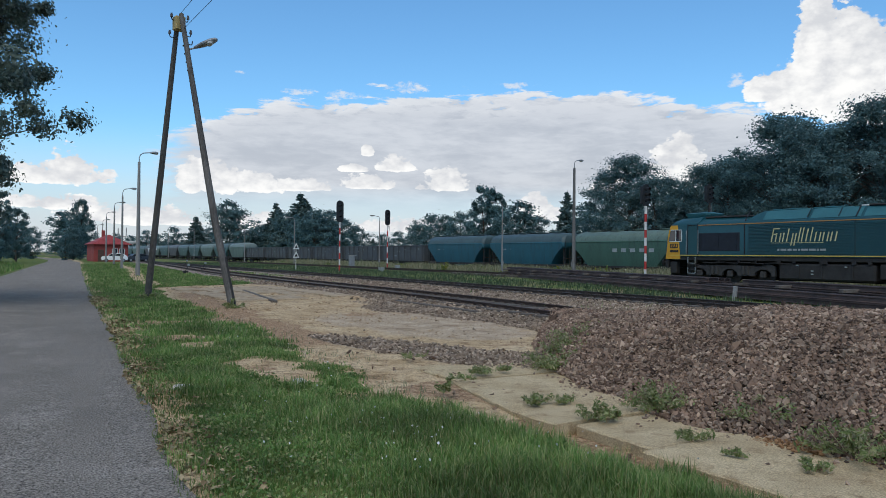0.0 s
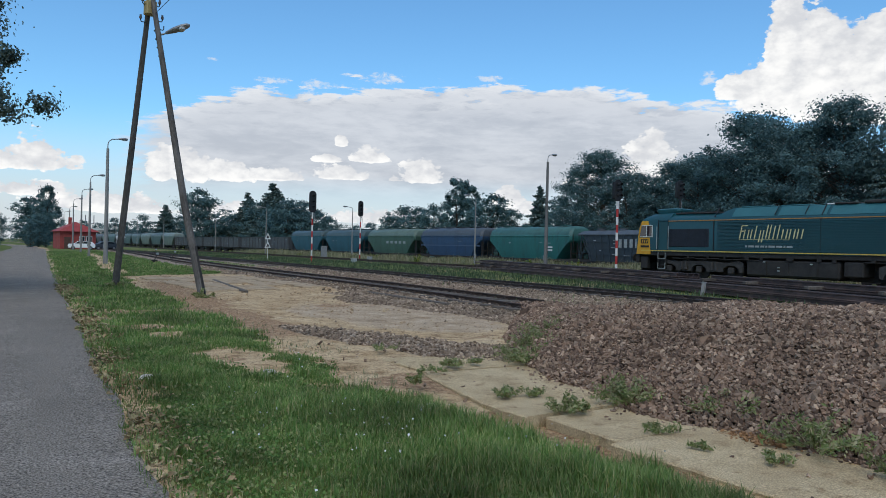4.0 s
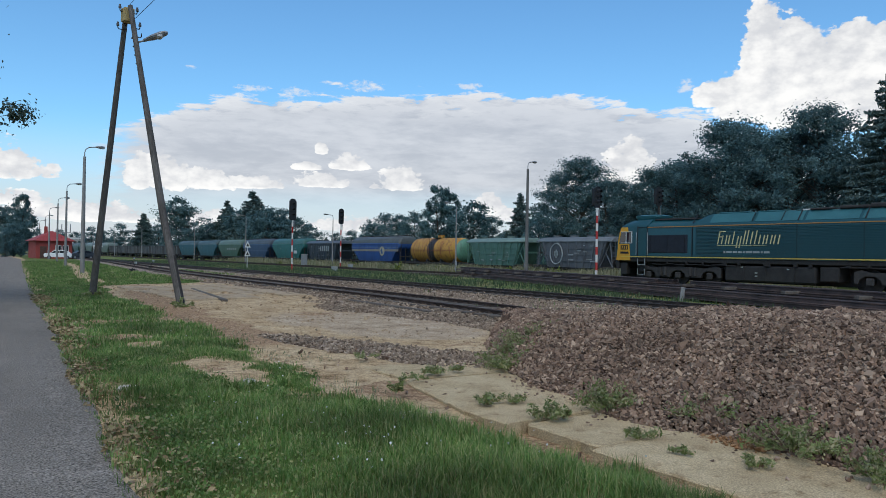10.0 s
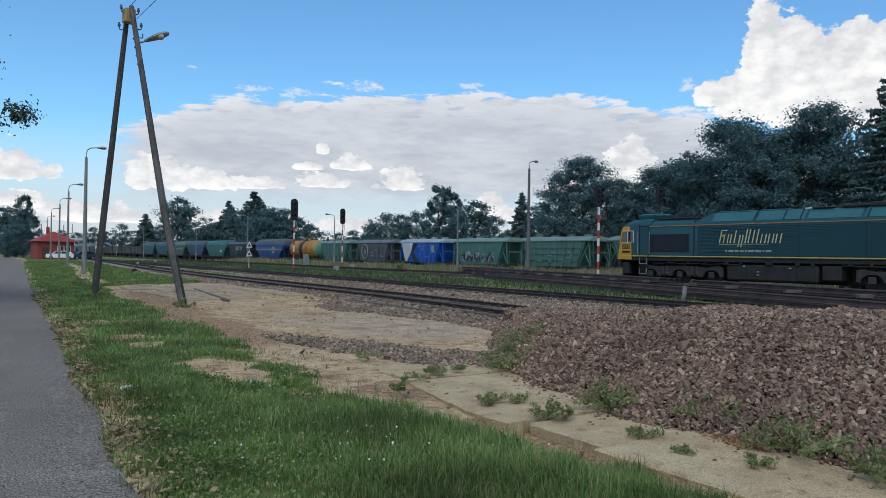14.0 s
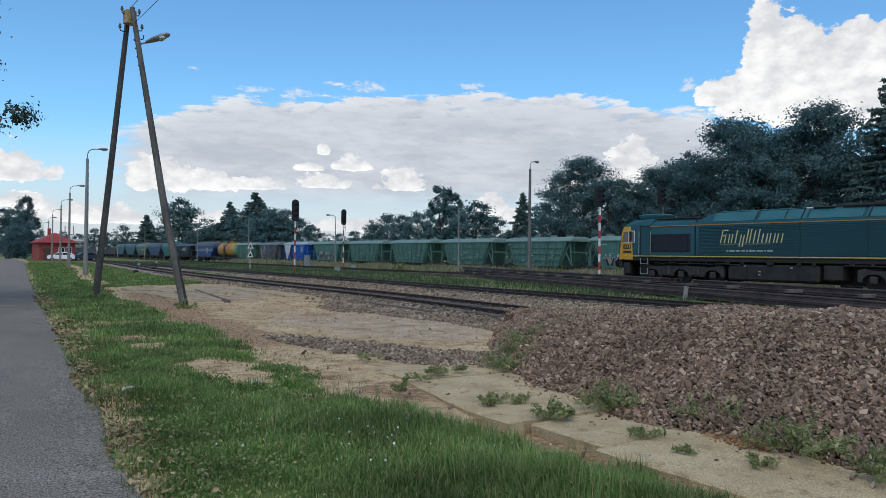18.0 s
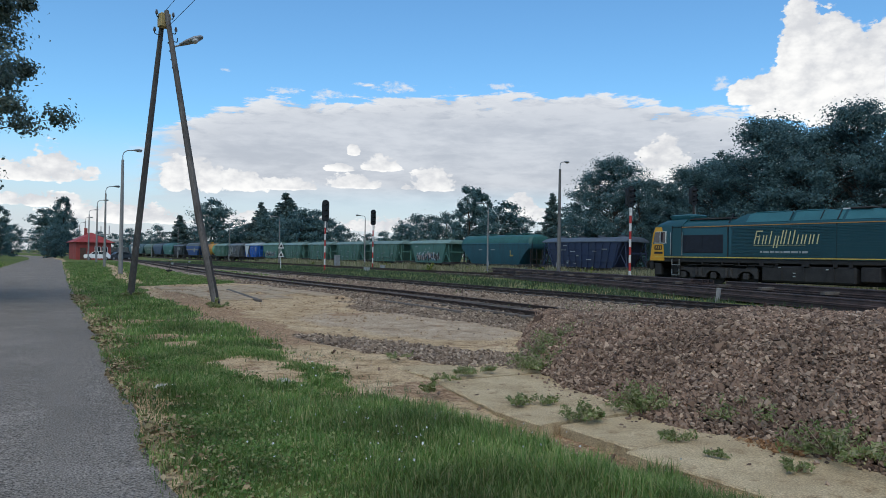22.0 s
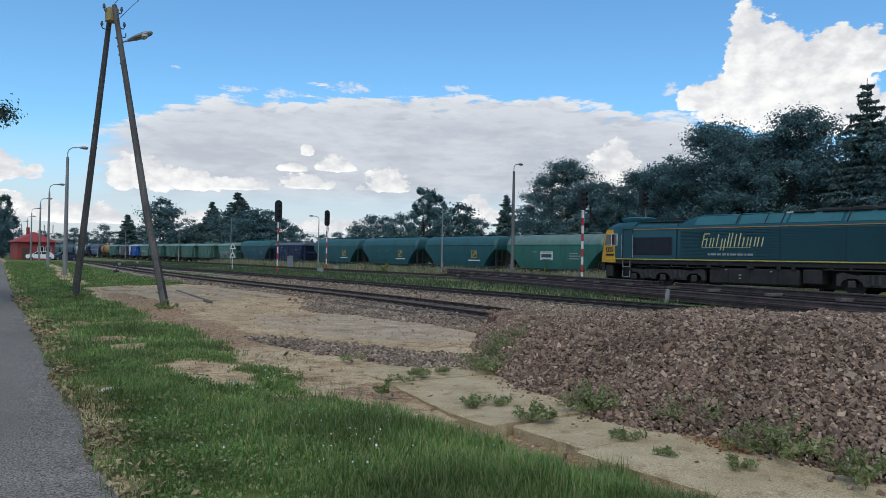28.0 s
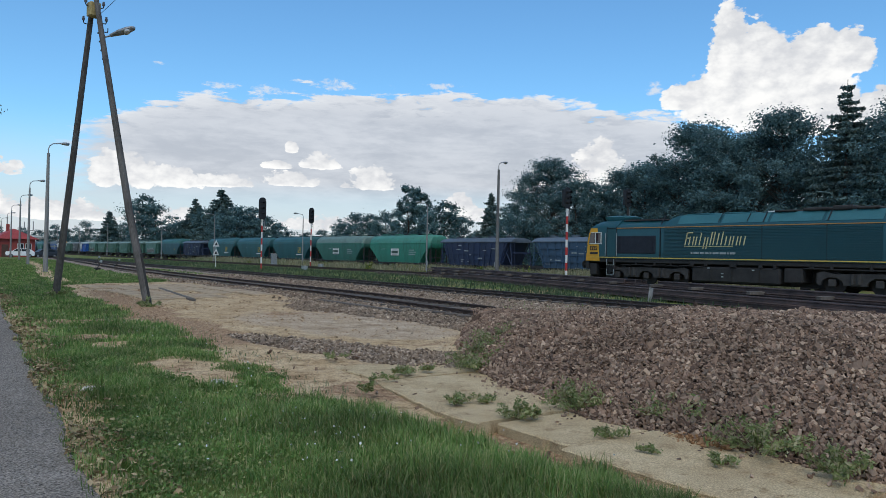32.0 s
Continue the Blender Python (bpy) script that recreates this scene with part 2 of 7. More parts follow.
def island_mat(name, cols, rough=0.8, through=0.0, spread=0.3, spec=0.3):
    """For joined small pieces (leaves, blades, stones): colour by the island, between several tones; through: light passing a leaf."""
    m = bpy.data.materials.new(name)
    m.use_nodes = True
    N, L = m.node_tree.nodes, m.node_tree.links
    bsdf = N["Principled BSDF"]
    geo = N.new("ShaderNodeNewGeometry")
    ramp = N.new("ShaderNodeValToRGB")
    el = ramp.color_ramp.elements
    for i, c in enumerate(cols):
        e = el[i] if i < 2 else el.new(1.0)
        e.position, e.color = i / (len(cols) - 1), (*c, 1)
    L.new(geo.outputs["Random Per Island"], ramp.inputs[0])
    tc = N.new("ShaderNodeTexCoord").outputs["Object"]
    n = N.new("ShaderNodeTexNoise")
    n.inputs["Scale"].default_value, n.inputs["Detail"].default_value = 0.9, 4
    L.new(tc, n.inputs["Vector"])
    r = N.new("ShaderNodeMapRange")
    L.new(n.outputs["Fac"], r.inputs[0])
    r.inputs[1].default_value, r.inputs[2].default_value = 0.3, 0.7
    r.inputs[3].default_value, r.inputs[4].default_value = 1 - spread, 1 + spread
    hsv = N.new("ShaderNodeHueSaturation")
    L.new(ramp.outputs[0], hsv.inputs["Color"])
    L.new(r.outputs[0], hsv.inputs["Value"])
    L.new(hsv.outputs[0], bsdf.inputs["Base Color"])
    bsdf.inputs["Roughness"].default_value = rough
    bsdf.inputs["Specular IOR Level"].default_value = spec
    if through:
        tr = N.new("ShaderNodeBsdfTranslucent")
        L.new(hsv.outputs[0], tr.inputs[0])
        ms = N.new("ShaderNodeMixShader")
        ms.inputs[0].default_value = through
        L.new(bsdf.outputs[0], ms.inputs[1])
        L.new(tr.outputs[0], ms.inputs[2])
        L.new(ms.outputs[0], N["Material Output"].inputs[0])
    return m


# ---- mesh tools ----
class Geo:
    """Collects vertices and faces of one part."""

    def __init__(self):
        self.v, self.f = [], []

    def add(self, verts, faces):
        o = len(self.v)
        self.v += [tuple(p) for p in verts]
        self.f += [tuple(i + o for i in q) for q in faces]
        return self

    def convex(self, verts, faces):
        c = sum((Vector(p) for p in verts), Vector()) / len(verts)
        out = []
        for q in faces:
            a, b, d = (Vector(verts[i]) for i in q[:3])
            out.append(q if (b - a).cross(d - a).dot(a - c) > 0 else q[::-1])
        return self.add(verts, out)

    def box(self, c, s, b=0.0, m=None):
        """A box of centre c and size s with its edges cut by b; m turns it."""
        h = [x / 2 for x in s]
        b = min(b, *(0.45 * x for x in s))
        signs = [(i, j, k) for i in (-1, 1) for j in (-1, 1) for k in (-1, 1)]
        if b <= 0:
            vs = [Vector((i * h[0], j * h[1], k * h[2])) for i, j, k in signs]
            fs = [(0, 1, 3, 2), (4, 6, 7, 5), (0, 4, 5, 1), (2, 3, 7, 6), (0, 2, 6, 4), (1, 5, 7, 3)]
        else:
            vs = []
            for sg in signs:
                for ax in range(3):
                    vs.append(Vector([sg[a] * (h[a] - (0 if a == ax else b)) for a in range(3)]))
            ix = {sg: n * 3 for n, sg in enumerate(signs)}
            fs = []
            for ax in range(3):
                o1, o2 = [a for a in range(3) if a != ax]
                for s0 in (-1, 1):
                    ring = []
                    for p, q in ((-1, -1), (1, -1), (1, 1), (-1, 1)):
                        sg = [0, 0, 0]
                        sg[ax], sg[o1], sg[o2] = s0, p, q
                        ring.append(ix[tuple(sg)] + ax)
                    fs.append(tuple(ring))
                for p in (-1, 1):
                    for q in (-1, 1):
                        A, B = [0, 0, 0], [0, 0, 0]
                        A[ax], A[o1], A[o2] = -1, p, q
                        B[ax], B[o1], B[o2] = 1, p, q
                        A, B = ix[tuple(A)], ix[tuple(B)]
                        fs.append((A + o1, B + o1, B + o2, A + o2))
            fs += [(n, n + 1, n + 2) for n in range(0, 24, 3)]
        if m is not None:
            vs = [m @ p for p in vs]
        c = Vector(c)
        return self.convex([p + c for p in vs], fs)

    def tube(self, p0, p1, r0, r1=None, n=10, caps=True):
        p0, p1 = Vector(p0), Vector(p1)
        r1 = r0 if r1 is None else r1
        q = (p1 - p0).to_track_quat("Z", "Y")
        vs = []
        for p, r in ((p0, r0), (p1, r1)):
            vs += [p + q @ Vector((r * math.cos(2 * math.pi * i / n), r * math.sin(2 * math.pi * i / n), 0)) for i in range(n)]
        fs = [(i, (i + 1) % n, n + (i + 1) % n, n + i) for i in range(n)]
        if caps:
            fs += [tuple(range(n - 1, -1, -1)), tuple(range(n, 2 * n))]
        return self.add(vs, fs)

    def path(self, pts, radii, n=8):
        for i in range(len(pts) - 1):
            r = radii if isinstance(radii, (int, float)) else None
            self.tube(pts[i], pts[i + 1], r if r else radii[i], r if r else radii[i + 1], n, caps=i in (0, len(pts) - 2))
        return self

    def prism(self, profile, a, b, axis="y"):
        """A profile of (u, w) pushed from a to b: along y it is (x, z), along x (y, z), along z (x, y)."""
        k = len(profile)
        put = {"y": lambda u, w, t: (u, t, w), "x": lambda u, w, t: (t, u, w), "z": lambda u, w, t: (u, w, t)}[axis]
        vs = [put(u, w, t) for t in (a, b) for u, w in profile]
        area = sum(profile[i][0] * profile[(i + 1) % k][1] - profile[(i + 1) % k][0] * profile[i][1] for i in range(k))
        fs = [(i, (i + 1) % k, k + (i + 1) % k, k + i) for i in range(k)] + [tuple(range(k - 1, -1, -1)), tuple(range(k, 2 * k))]
        flip = (area > 0) == (axis == "y")
        flip = flip if b > a else not flip
        return self.add(vs, [q[::-1] for q in fs] if flip else fs)

    def loft(self, rings, close=True):
        """Rings of equal length, joined one to the next."""
        k = len(rings[0])
        vs = [p for r in rings for p in r]
        fs = []
        for j in range(len(rings) - 1):
            for i in range(k):
                fs.append((j * k + i, j * k + (i + 1) % k, (j + 1) * k + (i + 1) % k, (j + 1) * k + i))
        if close:
            fs += [tuple(range(k - 1, -1, -1)), tuple((len(rings) - 1) * k + i for i in range(k))]
        return self.add(vs, fs)

    def ball(self, c, r, n=10, squash=(1, 1, 1)):
        rings = []
        for j in range(1, n // 2):
            a = math.pi * j / (n // 2)
            rings.append([(c[0] + squash[0] * r * math.sin(a) * math.cos(2 * math.pi * i / n), c[1] + squash[1] * r * math.sin(a) * math.sin(2 * math.pi * i / n), c[2] - squash[2] * r * math.cos(a)) for i in range(n)])
        return self.loft(rings)

    def mesh(self, name):
        me = bpy.data.meshes.new(name)
        me.from_pydata(self.v, [], self.f)
        return me


def shade(me, degrees=35):
    me.polygons.foreach_set("use_smooth", [True] * len(me.polygons))
    me.set_sharp_from_angle(angle=radians(degrees))
    return me


def part(name, geo, material, parent, label="", smooth=True, at=None):
    """Links one mesh as a part of a thing."""
    me = geo.mesh(name) if isinstance(geo, Geo) else geo
    if isinstance(geo, Geo):
        me.materials.append(material)
        if smooth:
            shade(me)
    ob = new(name, me)
    ob.parent = parent
    if at is not None:
        ob.matrix_basis = at
    if label:
        tagged(ob, label)
    return ob


def thing(name, m, label, category, group="", kind=""):
    ob = new(name)
    ob.empty_display_size = 0.3
    ob.matrix_basis = m
    return tagged(ob, label, category, group, kind)


def solid(name, geo, material, m, label, category, group="", kind="", smooth=True):
    """A thing of one mesh."""
    me = geo.mesh(name) if isinstance(geo, Geo) else geo
    if isinstance(geo, Geo):
        me.materials.append(material)
        if smooth:
            shade(me)
    ob = new(name, me)
    ob.matrix_basis = m
    return tagged(ob, label, category, group, kind)


def big_mesh(name, verts, faces, material, smooth=False):
    """A mesh from number arrays: verts (n, 3), faces (m, 3 or 4)."""
    me = bpy.data.meshes.new(name)
    verts, faces = np.asarray(verts, np.float32), np.asarray(faces, np.int32)
    k = faces.shape[1]
    me.vertices.add(len(verts))
    me.vertices.foreach_set("co", verts.ravel())
    me.loops.add(faces.size)
    me.loops.foreach_set("vertex_index", faces.ravel())
    me.polygons.add(len(faces))
    me.polygons.foreach_set("loop_start", np.arange(0, faces.size, k, dtype=np.int32))
    me.polygons.foreach_set("use_smooth", np.full(len(faces), smooth))
    me.update(calc_edges=True)
    me.materials.append(material)
    return me


def random_turns(n, rng):
    q = rng.normal(size=(n, 4))
    q /= np.linalg.norm(q, axis=1)[:, None]
    w, x, y, z = q.T
    return np.stack([1 - 2 * (y * y + z * z), 2 * (x * y - z * w), 2 * (x * z + y * w), 2 * (x * y + z * w), 1 - 2 * (x * x + z * z), 2 * (y * z - x * w),
                     2 * (x * z - y * w), 2 * (y * z + x * w), 1 - 2 * (x * x + y * y)], 1).reshape(n, 3, 3)


def fbm(x, y, scale, seed=0.0, octaves=4):
    """Value noise of arrays of places, about -1 to 1."""
    total, amp, norm = 0.0, 1.0, 0.0
    for o in range(octaves):
        u, v = x * scale + seed * 17.3 + o * 5.1, y * scale + seed * 9.7 + o * 3.3
        i, j = np.floor(u), np.floor(v)
        a, b = u - i, v - j
        a, b = a * a * (3 - 2 * a), b * b * (3 - 2 * b)

        def h(p, q):
            s = np.sin(p * 127.1 + q * 311.7) * 43758.5453
            return s - np.floor(s)
        total = total + amp * ((h(i, j) * (1 - a) + h(i + 1, j) * a) * (1 - b) + (h(i, j + 1) * (1 - a) + h(i + 1, j + 1) * a) * b)
        norm += amp
        amp, scale = amp * 0.5, scale * 2.03
    return total / norm * 2 - 1

# ---- the plan: tracks, edges, heights ----
TRACK_A = [(13.2, 15.0), (13.7, 18.0), (14.0, 23.0), (14.1, 32.0), (14.3, 42.0), (14.9, 55.0), (16.4, 70.0), (18.9, 95.0), (21.2, 120.0), (22.4, 140.0)]
TRACK_B = [(20.6, -40.0), (20.1, 0.0), (19.8, 14.0), (19.9, 26.0), (20.3, 40.0), (20.5, 60.0), (20.8, 85.0), (21.6, 115.0), (22.6, 150.0), (24.5, 220.0), (28.0, 330.0)]
TRACK_C = [(35.9, -60.0), (35.9, 60.0), (36.2, 110.0), (37.0, 200.0), (40.0, 330.0)]
TRAIN_X, TRAIN_RAIL = 52.2, -0.30
TRACK_D = [(TRAIN_X, -420.0), (TRAIN_X, 820.0)]
LOCO_RAIL = 0.28
ROAD = [(0.5, -60.0), (0.72, 0.0), (1.10, 5.0), (1.53, 10.0), (2.2, 18.0), (3.05, 29.0), (5.3, 55.0), (9.4, 101.0), (12.6, 135.0), (14.5, 165.0), (15.0, 200.0), (10.0, 260.0), (-20.0, 340.0)]
SLAB_Y = (2.4, 4.5, 5.58, 8.3, 10.3, 13.4)


def smoothstep(a, b, x):
    t = np.clip((x - a) / (b - a), 0, 1)
    return t * t * (3 - 2 * t)


def ground_z(x, y):
    z = 0.02 * fbm(x, y, 0.5, 1) + 0.035 * fbm(x, y, 0.13, 2)
    z = z - 0.40 * smoothstep(40, 47, x)
    z = z + 0.05 * smoothstep(10.8, 12.6, x) * smoothstep(24.5, 22.0, x) * smoothstep(12, 18, y)
    z = z - 0.07 * smoothstep(4.15, 4.45, x) * smoothstep(5.3, 5.0, x) * smoothstep(4.0, 4.4, y) * smoothstep(6.3, 5.5, y)
    z = z + 0.05 * np.maximum(smoothstep(2.0, 1.25, track_gap(x, y, TRACK_A)) * smoothstep(13, 16, y), smoothstep(2.0, 1.25, track_gap(x, y, TRACK_B))) * smoothstep(140, 110, y)
    return z - 0.04 * smoothstep(3.9, 4.7, x) * smoothstep(8.2, 6.5, x) * smoothstep(12, 9, y)


def road_edge(y):
    return np.interp(y, [p[1] for p in ROAD], [p[0] for p in ROAD])


def heap_z(x, y):
    front = np.interp(y, [-8, 1, 2.7, 4, 5.5, 7, 8.6, 10.3, 13, 15.5], [6.6, 6.2, 6.0, 6.0, 5.9, 6.3, 7.0, 8.2, 10.4, 12.8])
    front = front + 0.22 * fbm(x * 0.3, y, 0.9, 5)
    top = np.interp(y, [-10, -6, 0, 5, 7.5, 9, 12, 15, 17], [0.0, 0.9, 1.02, 0.95, 0.80, 0.64, 0.38, 0.17, 0.0])
    top = top * (1 + 0.10 * fbm(x, y, 0.45, 6, 3))
    run = 0.6 + 2.2 * top
    d = np.clip((x - front) / run, 0, 1)
    h = top * (1 - (1 - d) ** 1.7)
    return h * smoothstep(17.5, 12.5, x) + 0.03 * fbm(x, y, 2.4, 7) * (d > 0)


def track_gap(x, y, line):
    return np.abs(x - np.interp(y, [p[1] for p in line], [p[0] for p in line]))


def covers(x, y):
    """How much grass, bare sand and crushed stone the ground carries at a place."""
    n1, n2 = fbm(x, y, 0.55, 11), fbm(x, y, 2.2, 12)
    left = np.interp(y, [2, 5, 8, 11, 14, 19, 30, 37, 40], [4.5, 4.28, 4.05, 4.15, 4.6, 5.0, 5.6, 6.6, 10.0])
    sand = smoothstep(-0.25, 0.25, x - left + 0.55 * n1 + 0.35 * n2) * smoothstep(40.5, 38, y + 1.5 * n1) * smoothstep(24, 22, x)
    patch = smoothstep(0.55, 0.2, np.hypot((x - 1.95) / 1.3, (y - 9.5) / 0.9)) * 0.8
    patch = np.maximum(patch, smoothstep(0.9, 0.3, np.hypot((x - 3.5) / 0.9, (y - 10.4) / 2.4) + 0.5 * n2) * 0.9)
    trail = smoothstep(0.8, 0.3, np.abs(x - np.interp(y, [36, 50, 75, 110], [7.0, 8.0, 11.5, 15.0])) + 0.4 * n1) * smoothstep(36, 42, y) * smoothstep(115, 95, y) * 0.8
    edge = smoothstep(0.66, 0.12, x - road_edge(y) + 0.5 * n1 + 0.3 * n2) * (x > road_edge(y) - 1) * 0.7
    worn = 0.75 * smoothstep(0.10, 0.38, n1 + 0.6 * n2 - 0.05) * smoothstep(2.2, 3.2, x) * smoothstep(6.0, 8.0, y) * smoothstep(30, 16, y)
    yard = smoothstep(21.5, 24.0, x) * np.clip(0.30 + 0.5 * n1, 0.05, 0.8)
    sand = np.maximum.reduce([sand, patch, trail, edge, yard, worn])
    near_a, near_b = track_gap(x, y, TRACK_A), track_gap(x, y, TRACK_B)
    stone = np.maximum(smoothstep(2.5, 1.5, near_a + 0.7 * n1), smoothstep(2.7, 1.7, near_b + 0.5 * n1) * smoothstep(130, 100, y))
    stone = np.maximum(stone, smoothstep(12.4, 13.4, x + n1) * smoothstep(20.5, 19.5, x) * smoothstep(70, 45, y + 6 * n1))
    t = np.clip(((x - 5.7) * 1.6 + (y - 13.4) * -3.9) / (1.6 ** 2 + 3.9 ** 2), 0, 1)
    band = np.hypot(x - 5.7 - 1.6 * t, y - 13.4 + 3.9 * t)
    stone = np.maximum(stone, smoothstep(1.0, 0.5, band + 0.5 * n1 + 0.25 * n2) * 0.85)
    stone = np.maximum(stone, smoothstep(9.6, 11.2, x + 1.4 * n1) * smoothstep(27, 20, y + 2 * n1) * smoothstep(14, 12, x))
    stone = np.maximum(stone, (heap_z(x, y) > 0.03) * 1.0)
    stone = np.maximum(stone, smoothstep(2.6, 1.8, np.abs(x - TRAIN_X) + 0.3 * n1) * 0.8)
    stone = np.maximum(stone, smoothstep(4.8, 3.4, near_b + 0.8 * n1) * (x > 20) * smoothstep(75, 50, y) * 0.75)
    bare = smoothstep(1.15, 0.75, np.hypot((x - 8.5) / 2.3, (y - 15.2) / 3.6) + 0.3 * n1)
    stone = stone * (1 - 0.9 * bare * (heap_z(x, y) < 0.05)) * smoothstep(5.2, 5.6, x)
    return np.clip(sand, 0, 1), np.clip(stone, 0, 1)


def soils(x, y):
    """How much pale packed grit and how much raw brown soil lies on the bare ground."""
    n1, n2 = fbm(x, y, 0.55, 11), fbm(x, y, 2.2, 12)
    pale = smoothstep(1.15, 0.6, np.hypot((x - 8.9) / 2.2, (y - 16.0) / 4.6) + 0.35 * n1 + 0.15 * n2)
    pale = np.maximum(pale, smoothstep(1.1, 0.7, np.hypot((x - 8.8) / 2.0, (y - 32.5) / 2.5) + 0.3 * n1))
    line = np.interp(y, [12, 13.8, 20.3, 30.8], [4.8, 5.1, 5.5, 7.0])
    raw = smoothstep(1.0, 0.35, np.abs(x - line) + 0.7 * n1 + 0.5 * n2) * smoothstep(12.0, 13.5, y) * smoothstep(34, 30, y)
    raw = np.maximum(raw, smoothstep(0.45, 0.2, np.abs(x - 4.62) + 0.1 * n2) * smoothstep(3.0, 3.8, y) * smoothstep(6.6, 5.8, y))
    raw = np.maximum(raw, 0.8 * smoothstep(0.12, 0.4, n1 + 0.5 * n2 - 0.15) * smoothstep(12.5, 10, x))
    raw = np.maximum(raw, 0.85 * smoothstep(21.5, 23.5, x))
    stain = np.maximum(smoothstep(1.15, 0.8, track_gap(x, y, TRACK_A)), smoothstep(1.15, 0.8, track_gap(x, y, TRACK_B)))
    return np.clip(pale, 0, 1), np.clip(np.maximum(raw, stain), 0, 1)


def ground_material():
    m = bpy.data.materials.new("ground")
    m.use_nodes = True
    N, L = m.node_tree.nodes, m.node_tree.links
    bsdf = N["Principled BSDF"]
    tc = N.new("ShaderNodeTexCoord").outputs["Object"]

    def noise_of(scale, detail=6, rough=0.6):
        n = N.new("ShaderNodeTexNoise")
        n.inputs["Scale"].default_value, n.inputs["Detail"].default_value, n.inputs["Roughness"].default_value = scale, detail, rough
        L.new(tc, n.inputs["Vector"])
        return n.outputs["Fac"]

    def ramp(fac, *stops):
        r = N.new("ShaderNodeValToRGB")
        for i, (p, c) in enumerate(stops):
            e = r.color_ramp.elements[i] if i < 2 else r.color_ramp.elements.new(p)
            e.position, e.color = p, (*c, 1)
        L.new(fac, r.inputs[0])
        return r.outputs[0]

    def mix(fac, a, b, how="MIX"):
        n = N.new("ShaderNodeMix")
        n.data_type, n.blend_type = "RGBA", how
        if isinstance(fac, float):
            n.inputs[0].default_value = fac
        else:
            L.new(fac, n.inputs[0])
        L.new(a, n.inputs[6])
        L.new(b, n.inputs[7])
        return n.outputs[2]

    def sharpen(mask, grain, lo=0.35, hi=0.65):
        a = N.new("ShaderNodeMath")
        a.operation = "ADD"
        L.new(mask, a.inputs[0])
        s = N.new("ShaderNodeMath")
        s.operation = "MULTIPLY_ADD"
        L.new(grain, s.inputs[0])
        s.inputs[1].default_value, s.inputs[2].default_value = 0.9, -0.45
        L.new(s.outputs[0], a.inputs[1])
        r = N.new("ShaderNodeMapRange")
        L.new(a.outputs[0], r.inputs[0])
        r.inputs[1].default_value, r.inputs[2].default_value = lo, hi
        return r.outputs[0]

    att = N.new("ShaderNodeAttribute")
    att.attribute_name = "cover"
    sep = N.new("ShaderNodeSeparateColor")
    L.new(att.outputs["Color"], sep.inputs[0])
    grass = ramp(noise_of(1.3, 8, 0.7), (0.3, (0.075, 0.105, 0.028)), (0.56, (0.12, 0.155, 0.045)), (0.76, (0.22, 0.20, 0.095)))
    far = ramp(noise_of(0.09, 5), (0.35, (0.75, 0.8, 0.7)), (0.7, (1.2, 1.1, 1.0)))
    grass = mix(1.0, grass, far, "MULTIPLY")
    sand = ramp(noise_of(0.9, 10, 0.76), (0.30, (0.28, 0.175, 0.092)), (0.44, (0.47, 0.335, 0.19)), (0.58, (0.58, 0.44, 0.27)), (0.76, (0.64, 0.53, 0.37)))
    pale = ramp(noise_of(1.6, 9, 0.72), (0.34, (0.29, 0.21, 0.135)), (0.5, (0.45, 0.345, 0.235)), (0.66, (0.56, 0.45, 0.325)))
    raw = ramp(noise_of(9.0, 10, 0.8), (0.36, (0.14, 0.080, 0.045)), (0.48, (0.32, 0.20, 0.115)), (0.62, (0.52, 0.375, 0.235)))
    crumbs = ramp(noise_of(34, 4, 0.7), (0.38, (0.40, 0.36, 0.33)), (0.48, (0.95, 0.95, 0.95)), (0.7, (1.15, 1.12, 1.1)))
    blots = ramp(noise_of(4.5, 8, 0.75), (0.36, (0.50, 0.44, 0.40)), (0.5, (1.0, 1.0, 1.0)), (0.7, (1.15, 1.14, 1.12)))
    sand = mix(1.0, sand, blots, "MULTIPLY")
    sand = mix(sharpen(sep.outputs[2], noise_of(6, 7, 0.7), 0.3, 0.7), sand, pale)
    sand = mix(sharpen(att.outputs["Alpha"], noise_of(5, 8, 0.75), 0.3, 0.7), sand, raw)
    sand = mix(1.0, sand, crumbs, "MULTIPLY")
    vor = N.new("ShaderNodeTexVoronoi")
    vor.inputs["Scale"].default_value = 17
    L.new(tc, vor.inputs["Vector"])
    bw = N.new("ShaderNodeSeparateColor")
    L.new(vor.outputs["Color"], bw.inputs[0])
    stone = ramp(bw.outputs[0], (0.0, (0.06, 0.042, 0.031)), (0.5, (0.21, 0.158, 0.118)), (1.0, (0.48, 0.39, 0.305)))
    oily = ramp(bw.outputs[0], (0.0, (0.04, 0.031, 0.025)), (0.6, (0.12, 0.094, 0.074)), (1.0, (0.30, 0.245, 0.195)))
    stone = mix(att.outputs["Alpha"], stone, oily)
    grain = noise_of(9, 7, 0.7)
    col = mix(sharpen(sep.outputs[0], grain), grass, sand)
    col = mix(sharpen(sep.outputs[1], noise_of(22, 3)), col, stone)
    L.new(col, bsdf.inputs["Base Color"])
    bsdf.inputs["Roughness"].default_value, bsdf.inputs["Specular IOR Level"].default_value = 0.95, 0.15
    bp = N.new("ShaderNodeBump")
    bp.inputs["Strength"].default_value, bp.inputs["Distance"].default_value = 0.6, 0.04
    L.new(noise_of(28, 6, 0.7), bp.inputs["Height"])
    L.new(bp.outputs[0], bsdf.inputs["Normal"])
    return m


